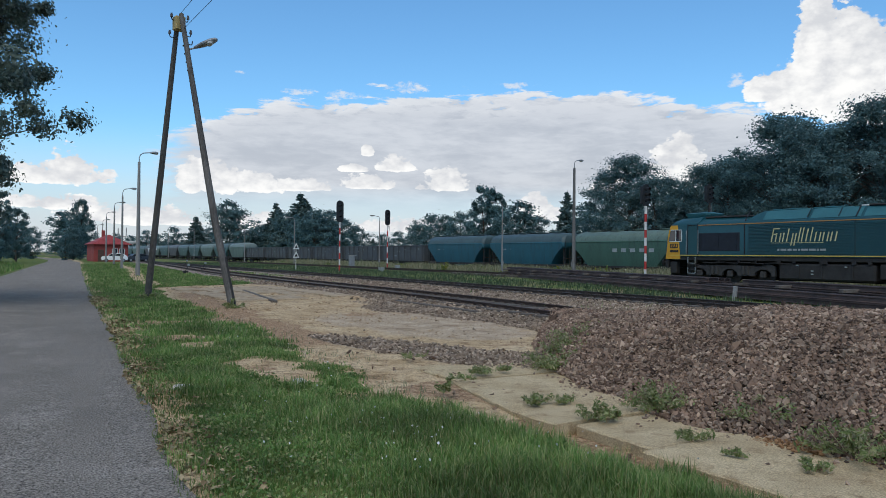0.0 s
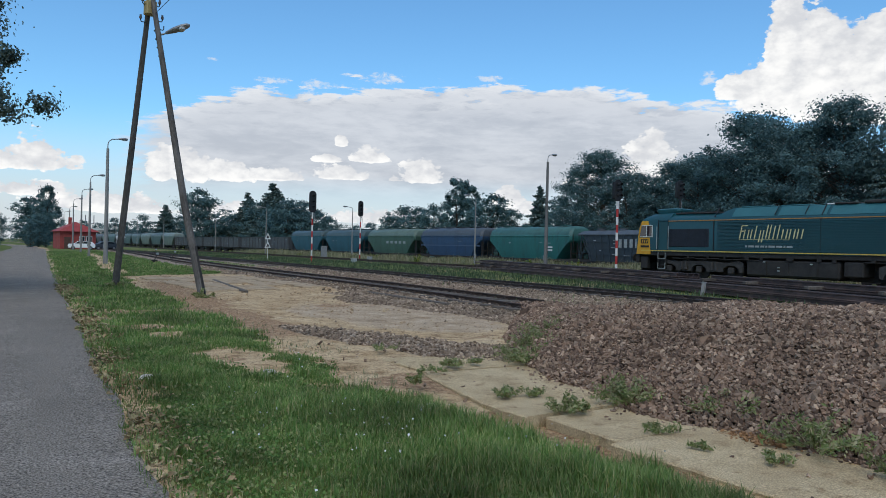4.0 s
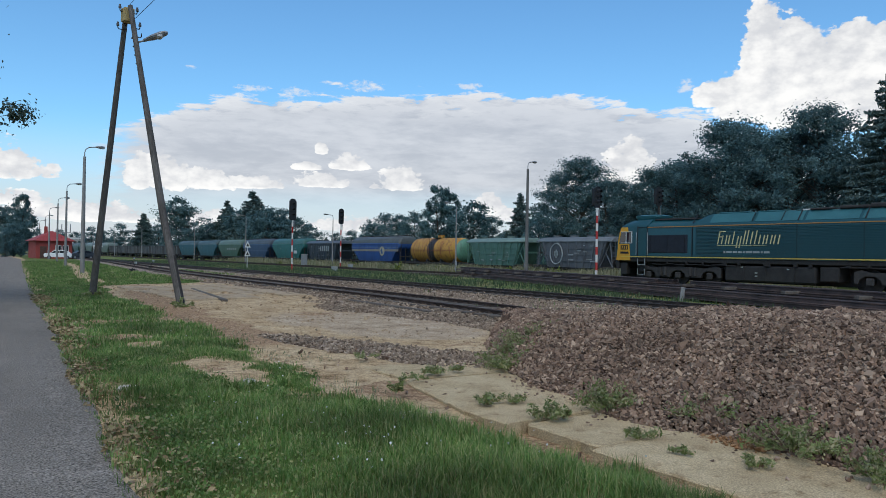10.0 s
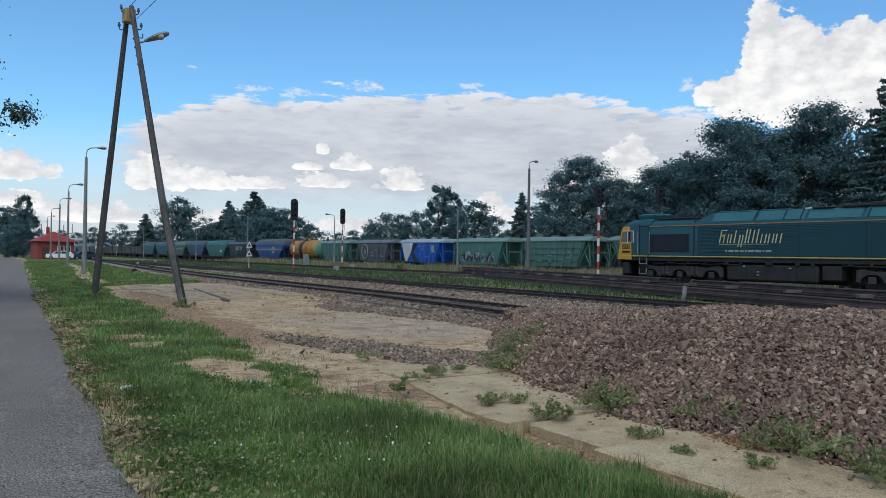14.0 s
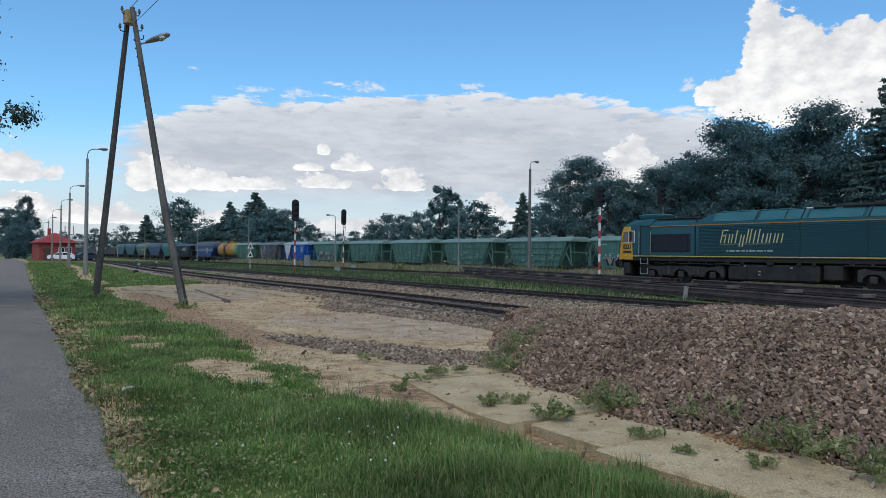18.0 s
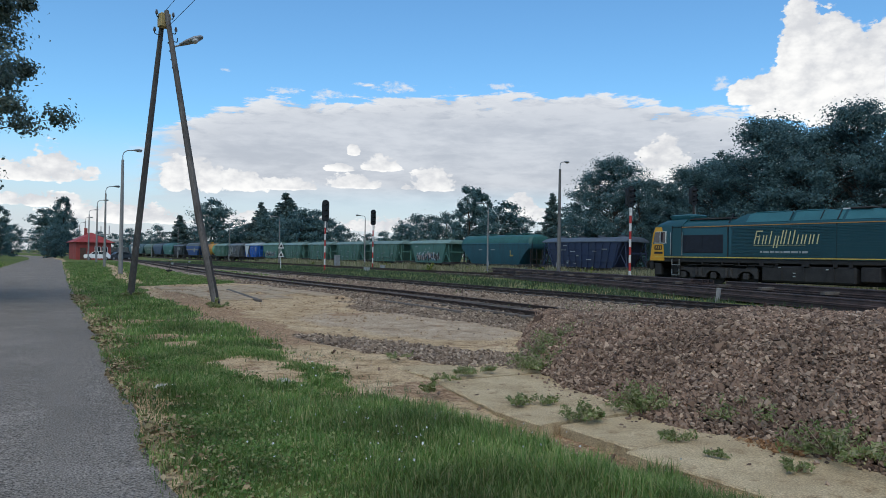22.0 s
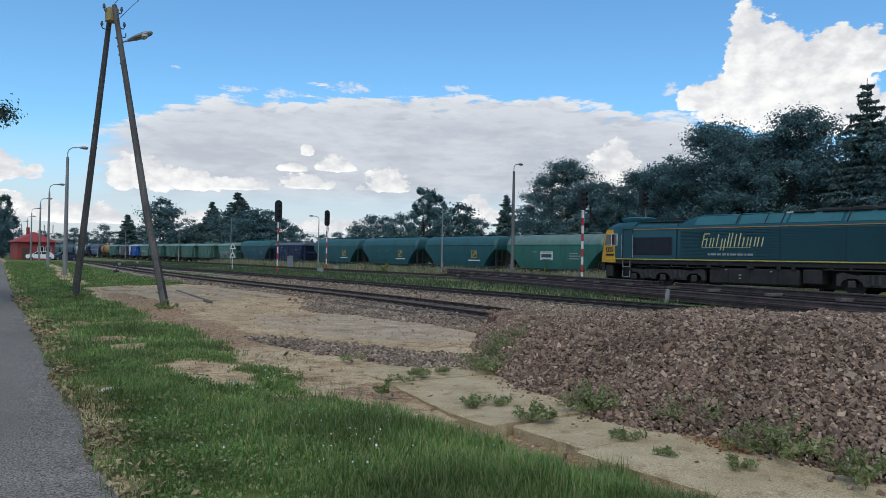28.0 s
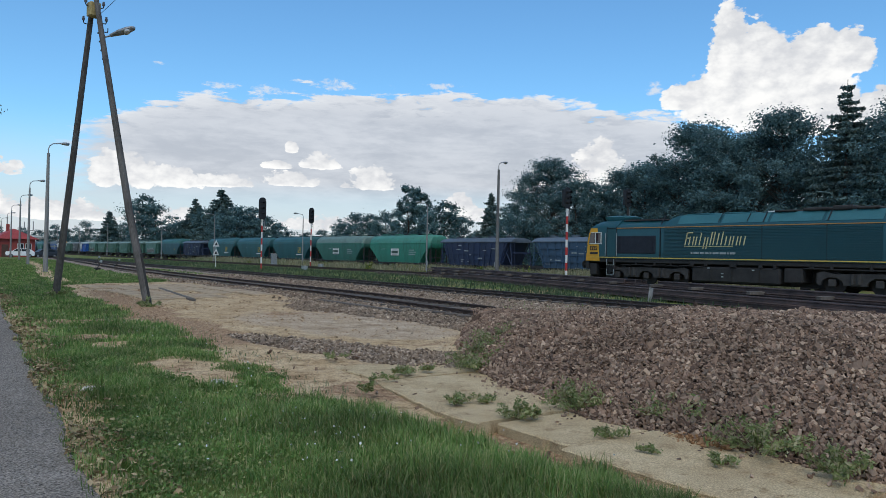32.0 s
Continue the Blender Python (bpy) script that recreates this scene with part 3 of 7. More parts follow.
def axis_lines(*spans):
    """Lines of a grid: (from, to, step) spans, then growing steps outwards."""
    out = []
    for a, b, s in spans:
        out += list(np.arange(a, b, s))
    out.append(spans[-1][1])
    lo, hi = out[0], out[-1]
    s = 3.0
    while lo > -2600:
        s *= 1.35
        lo -= s
        out.insert(0, lo)
    s = 3.0
    while hi < 2600:
        s *= 1.35
        hi += s
        out.append(hi)
    return np.array(out)


def build_ground():
    xs = axis_lines((-14, 0.5, 0.6), (0.5, 9, 0.12), (9, 25, 0.3), (25, 62, 1.0))
    ys = axis_lines((-20, 1, 1.2), (1, 13, 0.12), (13, 48, 0.35), (48, 140, 1.6))
    X, Y = np.meshgrid(xs, ys, indexing="ij")
    x, y = X.ravel(), Y.ravel()
    near = smoothstep(600, 300, np.hypot(x, y))
    z = ground_z(x, y) * near - 0.40 * (1 - near) * smoothstep(40, 47, x)
    ny = len(ys)
    i, j = np.meshgrid(np.arange(len(xs) - 1), np.arange(ny - 1), indexing="ij")
    a = (i * ny + j).ravel()
    me = big_mesh("ground", np.stack([x, y, z], 1), np.stack([a, a + ny, a + ny + 1, a + 1], 1), ground_material(), smooth=True)
    sand, stone = covers(x, y)
    pale, raw = soils(x, y)
    att = me.attributes.new("cover", "FLOAT_COLOR", "POINT")
    att.data.foreach_set("color", np.stack([sand, stone, pale, raw], 1).astype(np.float32).ravel())
    ob = new("ground", me)
    tagged(ob, "grassy verge, bare sandy soil and crushed-stone track beds", "ground", kind="structure")


ASPHALT = mat("asphalt", (0.245, 0.215, 0.182), (0.192, 0.168, 0.142), rough=0.95, spec=0.08, scale=0.35, fine=60, bump=1.0, fleck=1.0, dirt=(0.28, 0.245, 0.21), dirt_at=0.53)
CONCRETE = mat("old concrete", (0.56, 0.44, 0.27), (0.42, 0.315, 0.185), rough=0.95, scale=1.7, fine=75, bump=1.0, fleck=0.5, dirt=(0.29, 0.20, 0.11), dirt_at=0.55, spec=0.1)
GREY_CONCRETE = mat("grey concrete", (0.36, 0.35, 0.33), (0.26, 0.25, 0.235), rough=0.9, scale=1.6, fine=50, bump=0.3, fleck=0.2, streak=4, dirt=(0.16, 0.15, 0.14), dirt_at=0.6)
STEEL_RUST = mat("rusty rail steel", (0.075, 0.048, 0.037), (0.036, 0.026, 0.022), rough=0.75, metal=0.25, scale=2.5, fine=60, bump=0.3)
RAIL_TOP = mat("worn rail steel", (0.06, 0.045, 0.037), (0.035, 0.027, 0.023), rough=0.6, metal=0.3, scale=1.5, fine=60, bump=0.1)
SLEEPER = mat("weathered sleeper", (0.12, 0.10, 0.085), (0.07, 0.06, 0.05), rough=0.9, scale=3, fine=40, bump=0.5, vary=0.25)


def sweep(profile, pts, close=True):
    """A profile of (across, up) drawn along a level polyline of (x, y, z)."""
    g = Geo()
    rings = []
    for i, p in enumerate(pts):
        a, b = Vector(pts[max(i - 1, 0)]), Vector(pts[min(i + 1, len(pts) - 1)])
        d = (b - a).normalized()
        side = Vector((d.y, -d.x, 0)).normalized()
        rings.append([Vector(p) + side * u + Vector((0, 0, w)) for u, w in profile])
    return g.loft(rings)


def fine_line(line, step, z):
    """A smooth dense polyline through (x, y) places."""
    ys = np.array([p[1] for p in line])
    xs = np.array([p[0] for p in line])
    yy = np.arange(ys[0], ys[-1] + 0.01, step)
    xx = np.interp(yy, ys, xs)
    for _ in range(4):
        k = np.pad(xx, 4, mode="reflect", reflect_type="odd")
        xx = np.convolve(k, np.ones(9) / 9, "valid")
    return [(float(a), float(b), z) for a, b in zip(xx, yy)]


def build_road():
    g = Geo()
    right = fine_line(ROAD, 0.5, 0.0)
    rings = []
    rng = random.Random(4)
    for x, y, _ in right:
        e = 0.03 * math.sin(y * 1.7) + 0.02 * math.sin(y * 5.3) + rng.uniform(-0.02, 0.02)
        rings.append([(x + e + 0.22, y, -0.06), (x + e, y, 0.022), (x - 2.4, y, 0.07), (x - 4.75, y, 0.03), (x - 4.8, y, -0.04)])
    g.loft(rings, close=False)
    g.f = [q[::-1] for q in g.f if not ({i % 5 for i in q} == {0, 4})]
    solid("road", g, ASPHALT, Matrix(), "worn grey asphalt lane with crumbling edges", "road", kind="structure")


RAIL_PROFILE = [(-0.07, -0.17), (0.07, -0.17), (0.07, -0.155), (0.015, -0.135), (0.012, -0.045), (0.036, -0.03), (0.036, -0.002), (0.03, 0.0), (-0.03, 0.0), (-0.036, -0.002), (-0.036, -0.03), (-0.012, -0.045), (-0.015, -0.135), (-0.07, -0.155)]


def build_track(name, line, top, gauge, label, step, sleepers=None):
    t = thing(name, Matrix(), label, "railway track", kind="structure")
    pts = fine_line(line, step, top)
    for s in (-1, 1):
        off = []
        for i, p in enumerate(pts):
            a, b = Vector(pts[max(i - 1, 0)]), Vector(pts[min(i + 1, len(pts) - 1)])
            d = (b - a).normalized()
            off.append(Vector(p) + Vector((d.y, -d.x, 0)) * s * (gauge / 2 + 0.036))
        part("rail", sweep(RAIL_PROFILE, off), RAIL_TOP if name == "main_track" else STEEL_RUST, t)
    if sleepers:
        a, b = sleepers
        base = Geo().box((0, 0, -0.195), (2.5, 0.24, 0.2), 0.02).mesh("sleeper")
        base.materials.append(SLEEPER)
        pad = Geo()
        for s in (-1, 1):
            pad.box((s * (gauge / 2 + 0.036), 0, -0.085), (0.3, 0.16, 0.04), 0.01)
            for k in (-1, 1):
                pad.tube((s * (gauge / 2 + 0.036) + 0.1 * k, 0, -0.07), (s * (gauge / 2 + 0.036) + 0.1 * k, 0, -0.03), 0.022, n=6)
        pad = pad.mesh("chair")
        pad.materials.append(STEEL_RUST)
        y = a
        while y < b:
            x = float(np.interp(y, [p[1] for p in pts], [p[0] for p in pts]))
            x2 = float(np.interp(y + 0.5, [p[1] for p in pts], [p[0] for p in pts]))
            m = pose(x, y, top, 0, 0, -math.degrees(math.atan2(x2 - x, 0.5)) + 0.6 * math.sin(y * 7))
            sl = part("sleeper", base, None, t, at=m)
            part("rail_chair", pad, None, sl)
            y += 0.62
    return t


build_ground()
build_road()

# ---- crushed stone, slabs, rails ----
STONE = island_mat("crushed stone", [(0.065, 0.041, 0.030), (0.15, 0.096, 0.067), (0.25, 0.162, 0.113), (0.17, 0.12, 0.088), (0.42, 0.302, 0.215)], rough=0.9, spread=0.22)


STONE_PALE = island_mat("dusty crushed stone", [(0.075, 0.052, 0.037), (0.17, 0.122, 0.086), (0.27, 0.20, 0.145), (0.20, 0.152, 0.113), (0.44, 0.345, 0.255)], rough=0.95, spread=0.25)


def stones(name, x, y, z, size, seed, label, flat=False, of=STONE):
    """Angular stones of 8 or 12 faces each at the places given, joined in one mesh."""
    rng = np.random.default_rng(seed)
    n = len(x)
    base = np.array([(i, j, k) for i in (-1, 1) for j in (-1, 1) for k in (-1, 1)], float) * 0.62
    faces = np.array([(0, 1, 3), (0, 3, 2), (4, 6, 7), (4, 7, 5), (0, 4, 5), (0, 5, 1), (2, 3, 7), (2, 7, 6), (0, 2, 6), (0, 6, 4), (1, 5, 7), (1, 7, 3)])
    if flat:
        base = np.array([(1, 0, 0), (-1, 0, 0), (0, 1, 0), (0, -1, 0), (0, 0, 1), (0, 0, -1)], float)
        faces = np.array([(0, 2, 4), (2, 1, 4), (1, 3, 4), (3, 0, 4), (2, 0, 5), (1, 2, 5), (3, 1, 5), (0, 3, 5)])
    k = len(base)
    v = base[None] + 0.24 * rng.uniform(-1, 1, (n, k, 3))
    v = v * rng.uniform([0.85, 0.6, 0.42], [1.35, 0.95, 0.75], (n, 3))[:, None, :]
    a, tx, ty = rng.uniform(0, 2 * math.pi, n), rng.normal(0, 0.55, n), rng.normal(0, 0.55, n)
    ca, sa, z1 = np.cos(a), np.sin(a), np.ones(n)
    lie = np.stack([np.stack([ca, -sa, tx], 1), np.stack([sa, ca, ty], 1), np.stack([-tx * ca - ty * sa, tx * sa - ty * ca, z1], 1)], 1)
    v = np.einsum("nij,nkj->nki", lie, v) * (size * rng.lognormal(0, 0.26, n))[:, None, None] * 0.62
    v += np.stack([x, y, z], 1)[:, None, :]
    f = faces[None] + (np.arange(n) * k)[:, None, None]
    ob = new(name, big_mesh(name, v.reshape(-1, 3), f.reshape(-1, 3), of))
    return tagged(ob, label, "gravel", kind="stuff")


def build_heap():
    xs, ys = np.arange(5.2, 18.2, 0.16), np.arange(-10.5, 17.6, 0.16)
    X, Y = np.meshgrid(xs, ys, indexing="ij")
    x, y = X.ravel(), Y.ravel()
    h = heap_z(x, y)
    z = ground_z(x, y) + np.where(h > 0.015, h - 0.03, -0.15)
    ny = len(ys)
    i, j = np.meshgrid(np.arange(len(xs) - 1), np.arange(ny - 1), indexing="ij")
    a = (i * ny + j).ravel()
    # near-black core: shade in the gaps between stones, put into its colour
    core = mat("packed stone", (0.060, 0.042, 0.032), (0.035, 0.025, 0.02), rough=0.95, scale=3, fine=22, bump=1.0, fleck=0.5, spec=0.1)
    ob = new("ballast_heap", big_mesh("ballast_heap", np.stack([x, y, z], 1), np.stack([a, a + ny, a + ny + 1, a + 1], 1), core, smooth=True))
    tagged(ob, "long heap of reddish-grey crushed railway stone", "gravel heap", kind="stuff")
    rng = np.random.default_rng(21)
    # the near flank densely, the rest thinner
    n = 270000
    x, y = rng.uniform(5.6, 13.5, n), rng.uniform(0.0, 16.5, n)
    h = heap_z(x, y)
    far = np.hypot(x, y)
    keep = (h > 0.02) & (rng.random(n) < np.clip(8.0 / far, 0.35, 1.0)) & (x < np.interp(y, [0, 6, 9, 12, 16], [10.4, 10.8, 12.2, 13.5, 13.5]))
    x, y, h, far = x[keep], y[keep], h[keep], far[keep]
    z = ground_z(x, y) + h + rng.uniform(-0.02, 0.03, len(x))
    size = 0.036 + 0.0017 * np.maximum(far - 8, 0)
    c = far < 9.0
    stones("heaped_stones", x[c], y[c], z[c], size[c], 22, "loose reddish-grey crushed stone on the heap")
    stones("heaped_stones", x[~c], y[~c], z[~c], size[~c] * 1.12, 23, "loose reddish-grey crushed stone at the heap's far end", flat=True)
    # the nearest loose stones of the heap, one by one
    base = []
    grey = mat("loose crushed stone", (0.24, 0.155, 0.108), (0.14, 0.090, 0.064), rough=0.9, scale=14, fine=60, bump=0.5, vary=0.45)
    for k in range(6):
        r2 = random.Random(200 + k)
        g = Geo().box((0, 0, 0), (1, 1, 1))
        g.v = [tuple(c * r2.uniform(0.62, 1.25) for c in p) for p in g.v]
        base.append(g.mesh("stone"))
        base[-1].materials.append(grey)
    r2 = random.Random(77)
    count = 0
    while count < 300:
        px, py = r2.uniform(5.8, 8.2), r2.uniform(3.2, 8.4)
        ph = float(heap_z(np.array([px]), np.array([py]))[0])
        if ph < 0.05:
            continue
        s = r2.uniform(0.026, 0.038)
        z = float(ground_z(np.array([px]), np.array([py]))[0]) + ph + 0.025
        m = Matrix.LocRotScale((px, py, z), Euler((r2.uniform(0, 6), r2.uniform(0, 6), r2.uniform(0, 6))), (s * 1.2, s * 0.9, s * 0.75))
        part("stone", base[count % 6], None, ob, at=m)
        count += 1
    # stones strewn along the foot and over the flat beds
    n = 150000
    x, y = rng.uniform(5.4, 23.0, n), 8 + 42 * rng.random(n) ** 1.5
    sand, stone = covers(x, y)
    keep = (heap_z(x, y) < 0.03) & (rng.random(n) < np.clip(stone * smoothstep(0.25, 0.5, stone) * 1.1 * np.clip(18 / np.hypot(x, y), 0.3, 1) + 0.02 * np.clip(fbm(x, y, 0.7, 64) - 0.1, 0, 1) * (x > 6.3), 0, 1) * (np.minimum(track_gap(x, y, TRACK_A), track_gap(x, y, TRACK_B)) > 0.85))
    x, y = x[keep], y[keep]
    stones("strewn_ballast", x, y, ground_z(x, y) + 0.012, 0.030 + 0.0011 * np.hypot(x, y), 24, "flat bed of dusty crushed stone round the sidings", flat=True, of=STONE_PALE)
    n = 1900
    x, y = rng.uniform(4.6, 6.6, n), rng.uniform(1.5, 12, n)
    keep = rng.random(n) < np.clip(1 - (np.interp(y, [1, 5.5, 7, 8.6, 12], [6.0, 5.9, 6.3, 7.0, 7.2]) - x) / 0.35, 0.03, 1)
    x, y = x[keep], y[keep]
    stones("spilled_stones", x, y, ground_z(x, y) + 0.045, 0.034, 25, "stones spilled from the heap onto the slabs")
    # brown soil spilled at the heap's foot
    n = 420
    x, y = rng.normal(6.0, 0.09, n), rng.normal(3.95, 0.16, n)
    ob = stones("spilled_soil", x, y, ground_z(x, y) + 0.05 + 0.03 * rng.random(n), 0.016 * rng.lognormal(0, 0.5, n), 27, "orange-brown soil spilled at the heap's foot", flat=True)
    ob.data.materials[0] = island_mat("orange soil", [(0.20, 0.10, 0.045), (0.34, 0.18, 0.085), (0.42, 0.25, 0.13)], rough=0.95)
    # clods and pebbles over the bare soil
    n = 13000
    x, y = rng.uniform(4.0, 13.0, n), 7 + 31 * rng.random(n) ** 1.5
    sand, stone = covers(x, y)
    keep = (rng.random(n) < sand * np.clip(0.35 + fbm(x, y, 0.8, 63), 0.03, 1)) & (stone < 0.4) & ~((x > 4.6) & (x < 7.2) & (y < 13.4))
    x, y = x[keep], y[keep]
    ob = stones("soil_clods", x, y, ground_z(x, y) + 0.004, (0.010 + 0.0008 * np.hypot(x, y)) * rng.lognormal(0, 0.4, len(x)), 26, "crumbs of dry brown soil on the bare ground", flat=True)
    ob.data.materials[0] = island_mat("soil clods", [(0.22, 0.14, 0.08), (0.36, 0.25, 0.15), (0.50, 0.38, 0.245)], rough=0.95)


def build_slabs():
    t = thing("slab_path", Matrix(), "sunken path of broken sand-coloured concrete slabs", "path", kind="structure")
    rng = random.Random(8)
    near = lambda y: float(np.interp(y, [2.4, 4.49, 4.51, 5.56, 5.6, 6.3, 8.29, 8.31, 10.29, 10.31, 13.4], [4.76, 4.72, 4.88, 4.92, 4.72, 4.74, 5.22, 5.3, 5.34, 5.18, 4.95]))
    far = lambda y: 7.2 if y < 10.31 else 6.7
    for a, b in zip(SLAB_Y[:-1], SLAB_Y[1:]):
        g = Geo()
        step = rng.uniform(-0.03, 0.03)
        tilt = rng.uniform(-0.012, 0.012)
        k = 14
        rings = []
        for i in range(k + 1):
            y = a + 0.02 + (b - a - 0.05) * i / k
            e = near(y) + step + rng.uniform(-0.018, 0.018)
            z = 0.012 + tilt * (i / k - 0.5) * 3 - 0.07 * float(smoothstep(8.6, 10.4, y))
            rings.append([(e + 0.02, y, z - 0.16), (e, y, z - 0.015), (e + 0.02, y, z), (e + 0.5, y, z + 0.006), (far(y), y, z - 0.01), (far(y), y, z - 0.16)])
        g.loft(rings)
        part("slab", g, CONCRETE, t)


def build_pads():
    """Old sunken slabs near the double pole and two timber strips that edge the bare ground."""
    t = thing("old_slab_pad", Matrix(), "sunken field of old concrete slabs with earthy joints", "pavement", kind="structure")
    rng = random.Random(18)
    pale = mat("dusty concrete", (0.44, 0.345, 0.235), (0.33, 0.25, 0.165), rough=0.95, scale=0.9, fine=40, bump=0.6, fleck=0.3, dirt=(0.24, 0.165, 0.10), dirt_at=0.5, spec=0.1)
    for i in range(5):
        for j in range(5):
            x, y = 7.5 + i * 1.02, 26.3 + j * 2.05 + 0.25 * i
            if (i + j) % 7 == 3:
                continue
            z = float(ground_z(np.array([x]), np.array([y]))[0])
            part("slab", Geo().box((0, 0, -0.05), (0.96, 1.94, 0.14), 0.02), pale, t, at=pose(x, y, z + rng.uniform(0.0, 0.025) + 0.02, rng.uniform(-0.5, 0.5), rng.uniform(-0.5, 0.5), -3 + rng.uniform(-1, 1)))
    for a, b in (((9.46, 32.3), (8.3, 24.6)), ((12.05, 22.9), (11.8, 17.6))):
        d = Vector((b[0] - a[0], b[1] - a[1], 0))
        m = Vector(((a[0] + b[0]) / 2, (a[1] + b[1]) / 2, 0))
        z = float(ground_z(np.array([m.x]), np.array([m.y]))[0])
        solid("timber_strip", Geo().box((0, 0, -0.01), (0.15, d.length, 0.11), 0.02), SLEEPER, pose(m.x, m.y, z + 0.02, 0, 0, math.degrees(math.atan2(-d.x, d.y)) + 180), "old grey-brown timber lying half sunk in the stone", "timber", "half-sunk timbers", smooth=False)


build_heap()
build_slabs()
build_pads()
build_track("siding", TRACK_A, 0.24, 1.435, "rusty siding that ends in loose stone", 1.0, (15.0, 60.0))
build_track("main_track", TRACK_B, 0.26, 1.435, "running track on a stone bed", 1.0, (9.0, 60.0))
build_track("engine_track", TRACK_C, LOCO_RAIL, 1.435, "grassed-over track under the parked engine", 3.0, (8.0, 56.0))
build_track("freight_track", TRACK_D, TRAIN_RAIL, 1.52, "track that carries the passing freight train", 20.0)

# ---- the passing freight train ----
DARK = mat("grimy underframe", (0.030, 0.028, 0.027), (0.018, 0.017, 0.017), rough=0.85, scale=2, fine=30, bump=0.3)
WHEEL = mat("wheel steel", (0.035, 0.03, 0.027), (0.02, 0.018, 0.017), rough=0.6, metal=0.4, scale=3, fine=40)
WHITE = mat("dull white paint", (0.62, 0.62, 0.60), (0.5, 0.5, 0.48), rough=0.6, scale=4, fine=60, fleck=0.1)
MARK = mat("faded white marking", (0.30, 0.33, 0.33), (0.20, 0.235, 0.235), rough=0.7, scale=3, fine=50)
YELLOW_MARK = mat("faded yellow marking", (0.32, 0.245, 0.07), rough=0.7, scale=6)
BLACK = mat("black paint", (0.015, 0.015, 0.017), rough=0.5, scale=4)
PAINTS = {}


def paint(col, dirt=None):
    if col not in PAINTS:
        d = dirt or tuple(0.55 * c + 0.012 for c in col)
        PAINTS[col] = mat("wagon paint", col, tuple(0.78 * c + 0.006 for c in col), rough=0.55, scale=0.9, fine=25, bump=0.12, fleck=0.2, streak=5, dirt=d, dirt_at=0.53)
    return PAINTS[col]


def bogie_geo():
    g = Geo()
    for s in (-1, 1):
        x = s * 1.02
        g.prism([(-1.45, 0.62), (-1.1, 0.72), (-0.5, 0.5), (0.5, 0.5), (1.1, 0.72), (1.45, 0.62), (1.45, 0.42), (1.15, 0.42), (0.7, 0.22), (-0.7, 0.22), (-1.15, 0.42), (-1.45, 0.42)], x - 0.09, x + 0.09, "x")
        for k in (-0.22, 0, 0.22):
            g.tube((x, k, 0.25), (x, k, 0.55), 0.09, n=8)
    g.box((0, 0, 0.55), (2.2, 0.5, 0.22), 0.04)
    return g


def wheelset_geo():
    g = Geo()
    for s in (-1, 1):
        x = s * 0.79
        g.tube((x - s * 0.02, 0, 0.475), (x + s * 0.10, 0, 0.475), 0.475, n=24)
        g.tube((x - s * 0.05, 0, 0.475), (x - s * 0.02, 0, 0.475), 0.505, n=24)
        g.tube((x + s * 0.1, 0, 0.475), (x + s * 0.32, 0, 0.475), 0.13, n=10)
    return g.tube((-0.9, 0, 0.475), (0.9, 0, 0.475), 0.085, n=8)


BOGIE_MESH = shade(bogie_geo().mesh("bogie"))
BOGIE_MESH.materials.append(DARK)
WHEEL_MESH = shade(wheelset_geo().mesh("wheelset"))
WHEEL_MESH.materials.append(WHEEL)


def running_gear(t, pitch, width=2.8):
    """Frame, couplers and two bogies of a wagon of that length over its couplers."""
    h = pitch / 2
    g = Geo()
    g.box((0, 0, 1.02), (0.5, pitch - 1.2, 0.32), 0.02)
    for s in (-1, 1):
        g.box((s * (width / 2 - 0.1), 0, 1.04), (0.14, pitch - 1.5, 0.24), 0.015)
        g.box((0, s * (h - 0.68), 1.04), (width, 0.16, 0.36), 0.02)
        for k in range(-3, 4):
            if s == 1:
                g.box((0, k * pitch / 8, 1.0), (width - 0.2, 0.12, 0.18))
    part("underframe", g, DARK, t)
    for s in (-1, 1):
        g = Geo().box((0, s * (h - 0.35), 1.05), (0.24, 0.55, 0.24), 0.04).box((0.05, s * (h - 0.05), 1.05), (0.34, 0.3, 0.3), 0.06)
        part("coupler", g, DARK, t)
        b = part("bogie", BOGIE_MESH, None, t, at=pose(0, s * (h - 2.45), 0))
        for k in (-0.92, 0.92):
            part("wheelset", WHEEL_MESH, None, b, at=pose(0, k, 0))
    g = Geo().tube((-0.9, 0.8, 0.85), (-0.9, 1.6, 0.85), 0.2, n=12)
    part("brake_cylinder", g, DARK, t)


def ring(half_w, half_l, z, cut=0.18):
    """A rectangle with cut corners, going round against the clock."""
    w, l, c = half_w, half_l, cut
    return [(w, -l + c, z), (w, l - c, z), (w - c, l, z), (-w + c, l, z), (-w, l - c, z), (-w, -l + c, z), (-w + c, -l, z), (w - c, -l, z)]


def bars(t, places, material, x=-1.53, name="marking"):
    """Plain painted bars on the near flank: (along, up, long, high)."""
    for y, z, l, h in places:
        part(name, Geo().box((x, y, z), (0.012, l, h)), material, t)


def small_marks(t, rng, half, x=-1.53, lo=1.4, hi=3.1):
    places = []
    for _ in range(11):
        places.append((rng.uniform(-half, half), rng.uniform(lo, hi), rng.uniform(0.15, 0.75), rng.choice((0.05, 0.07, 0.1))))
    g = Geo()
    for y, z, l, h in places:
        g.box((x, y, z), (0.012, l, h))
    tagged(part("small_print", g, MARK, t), kind="stuff")


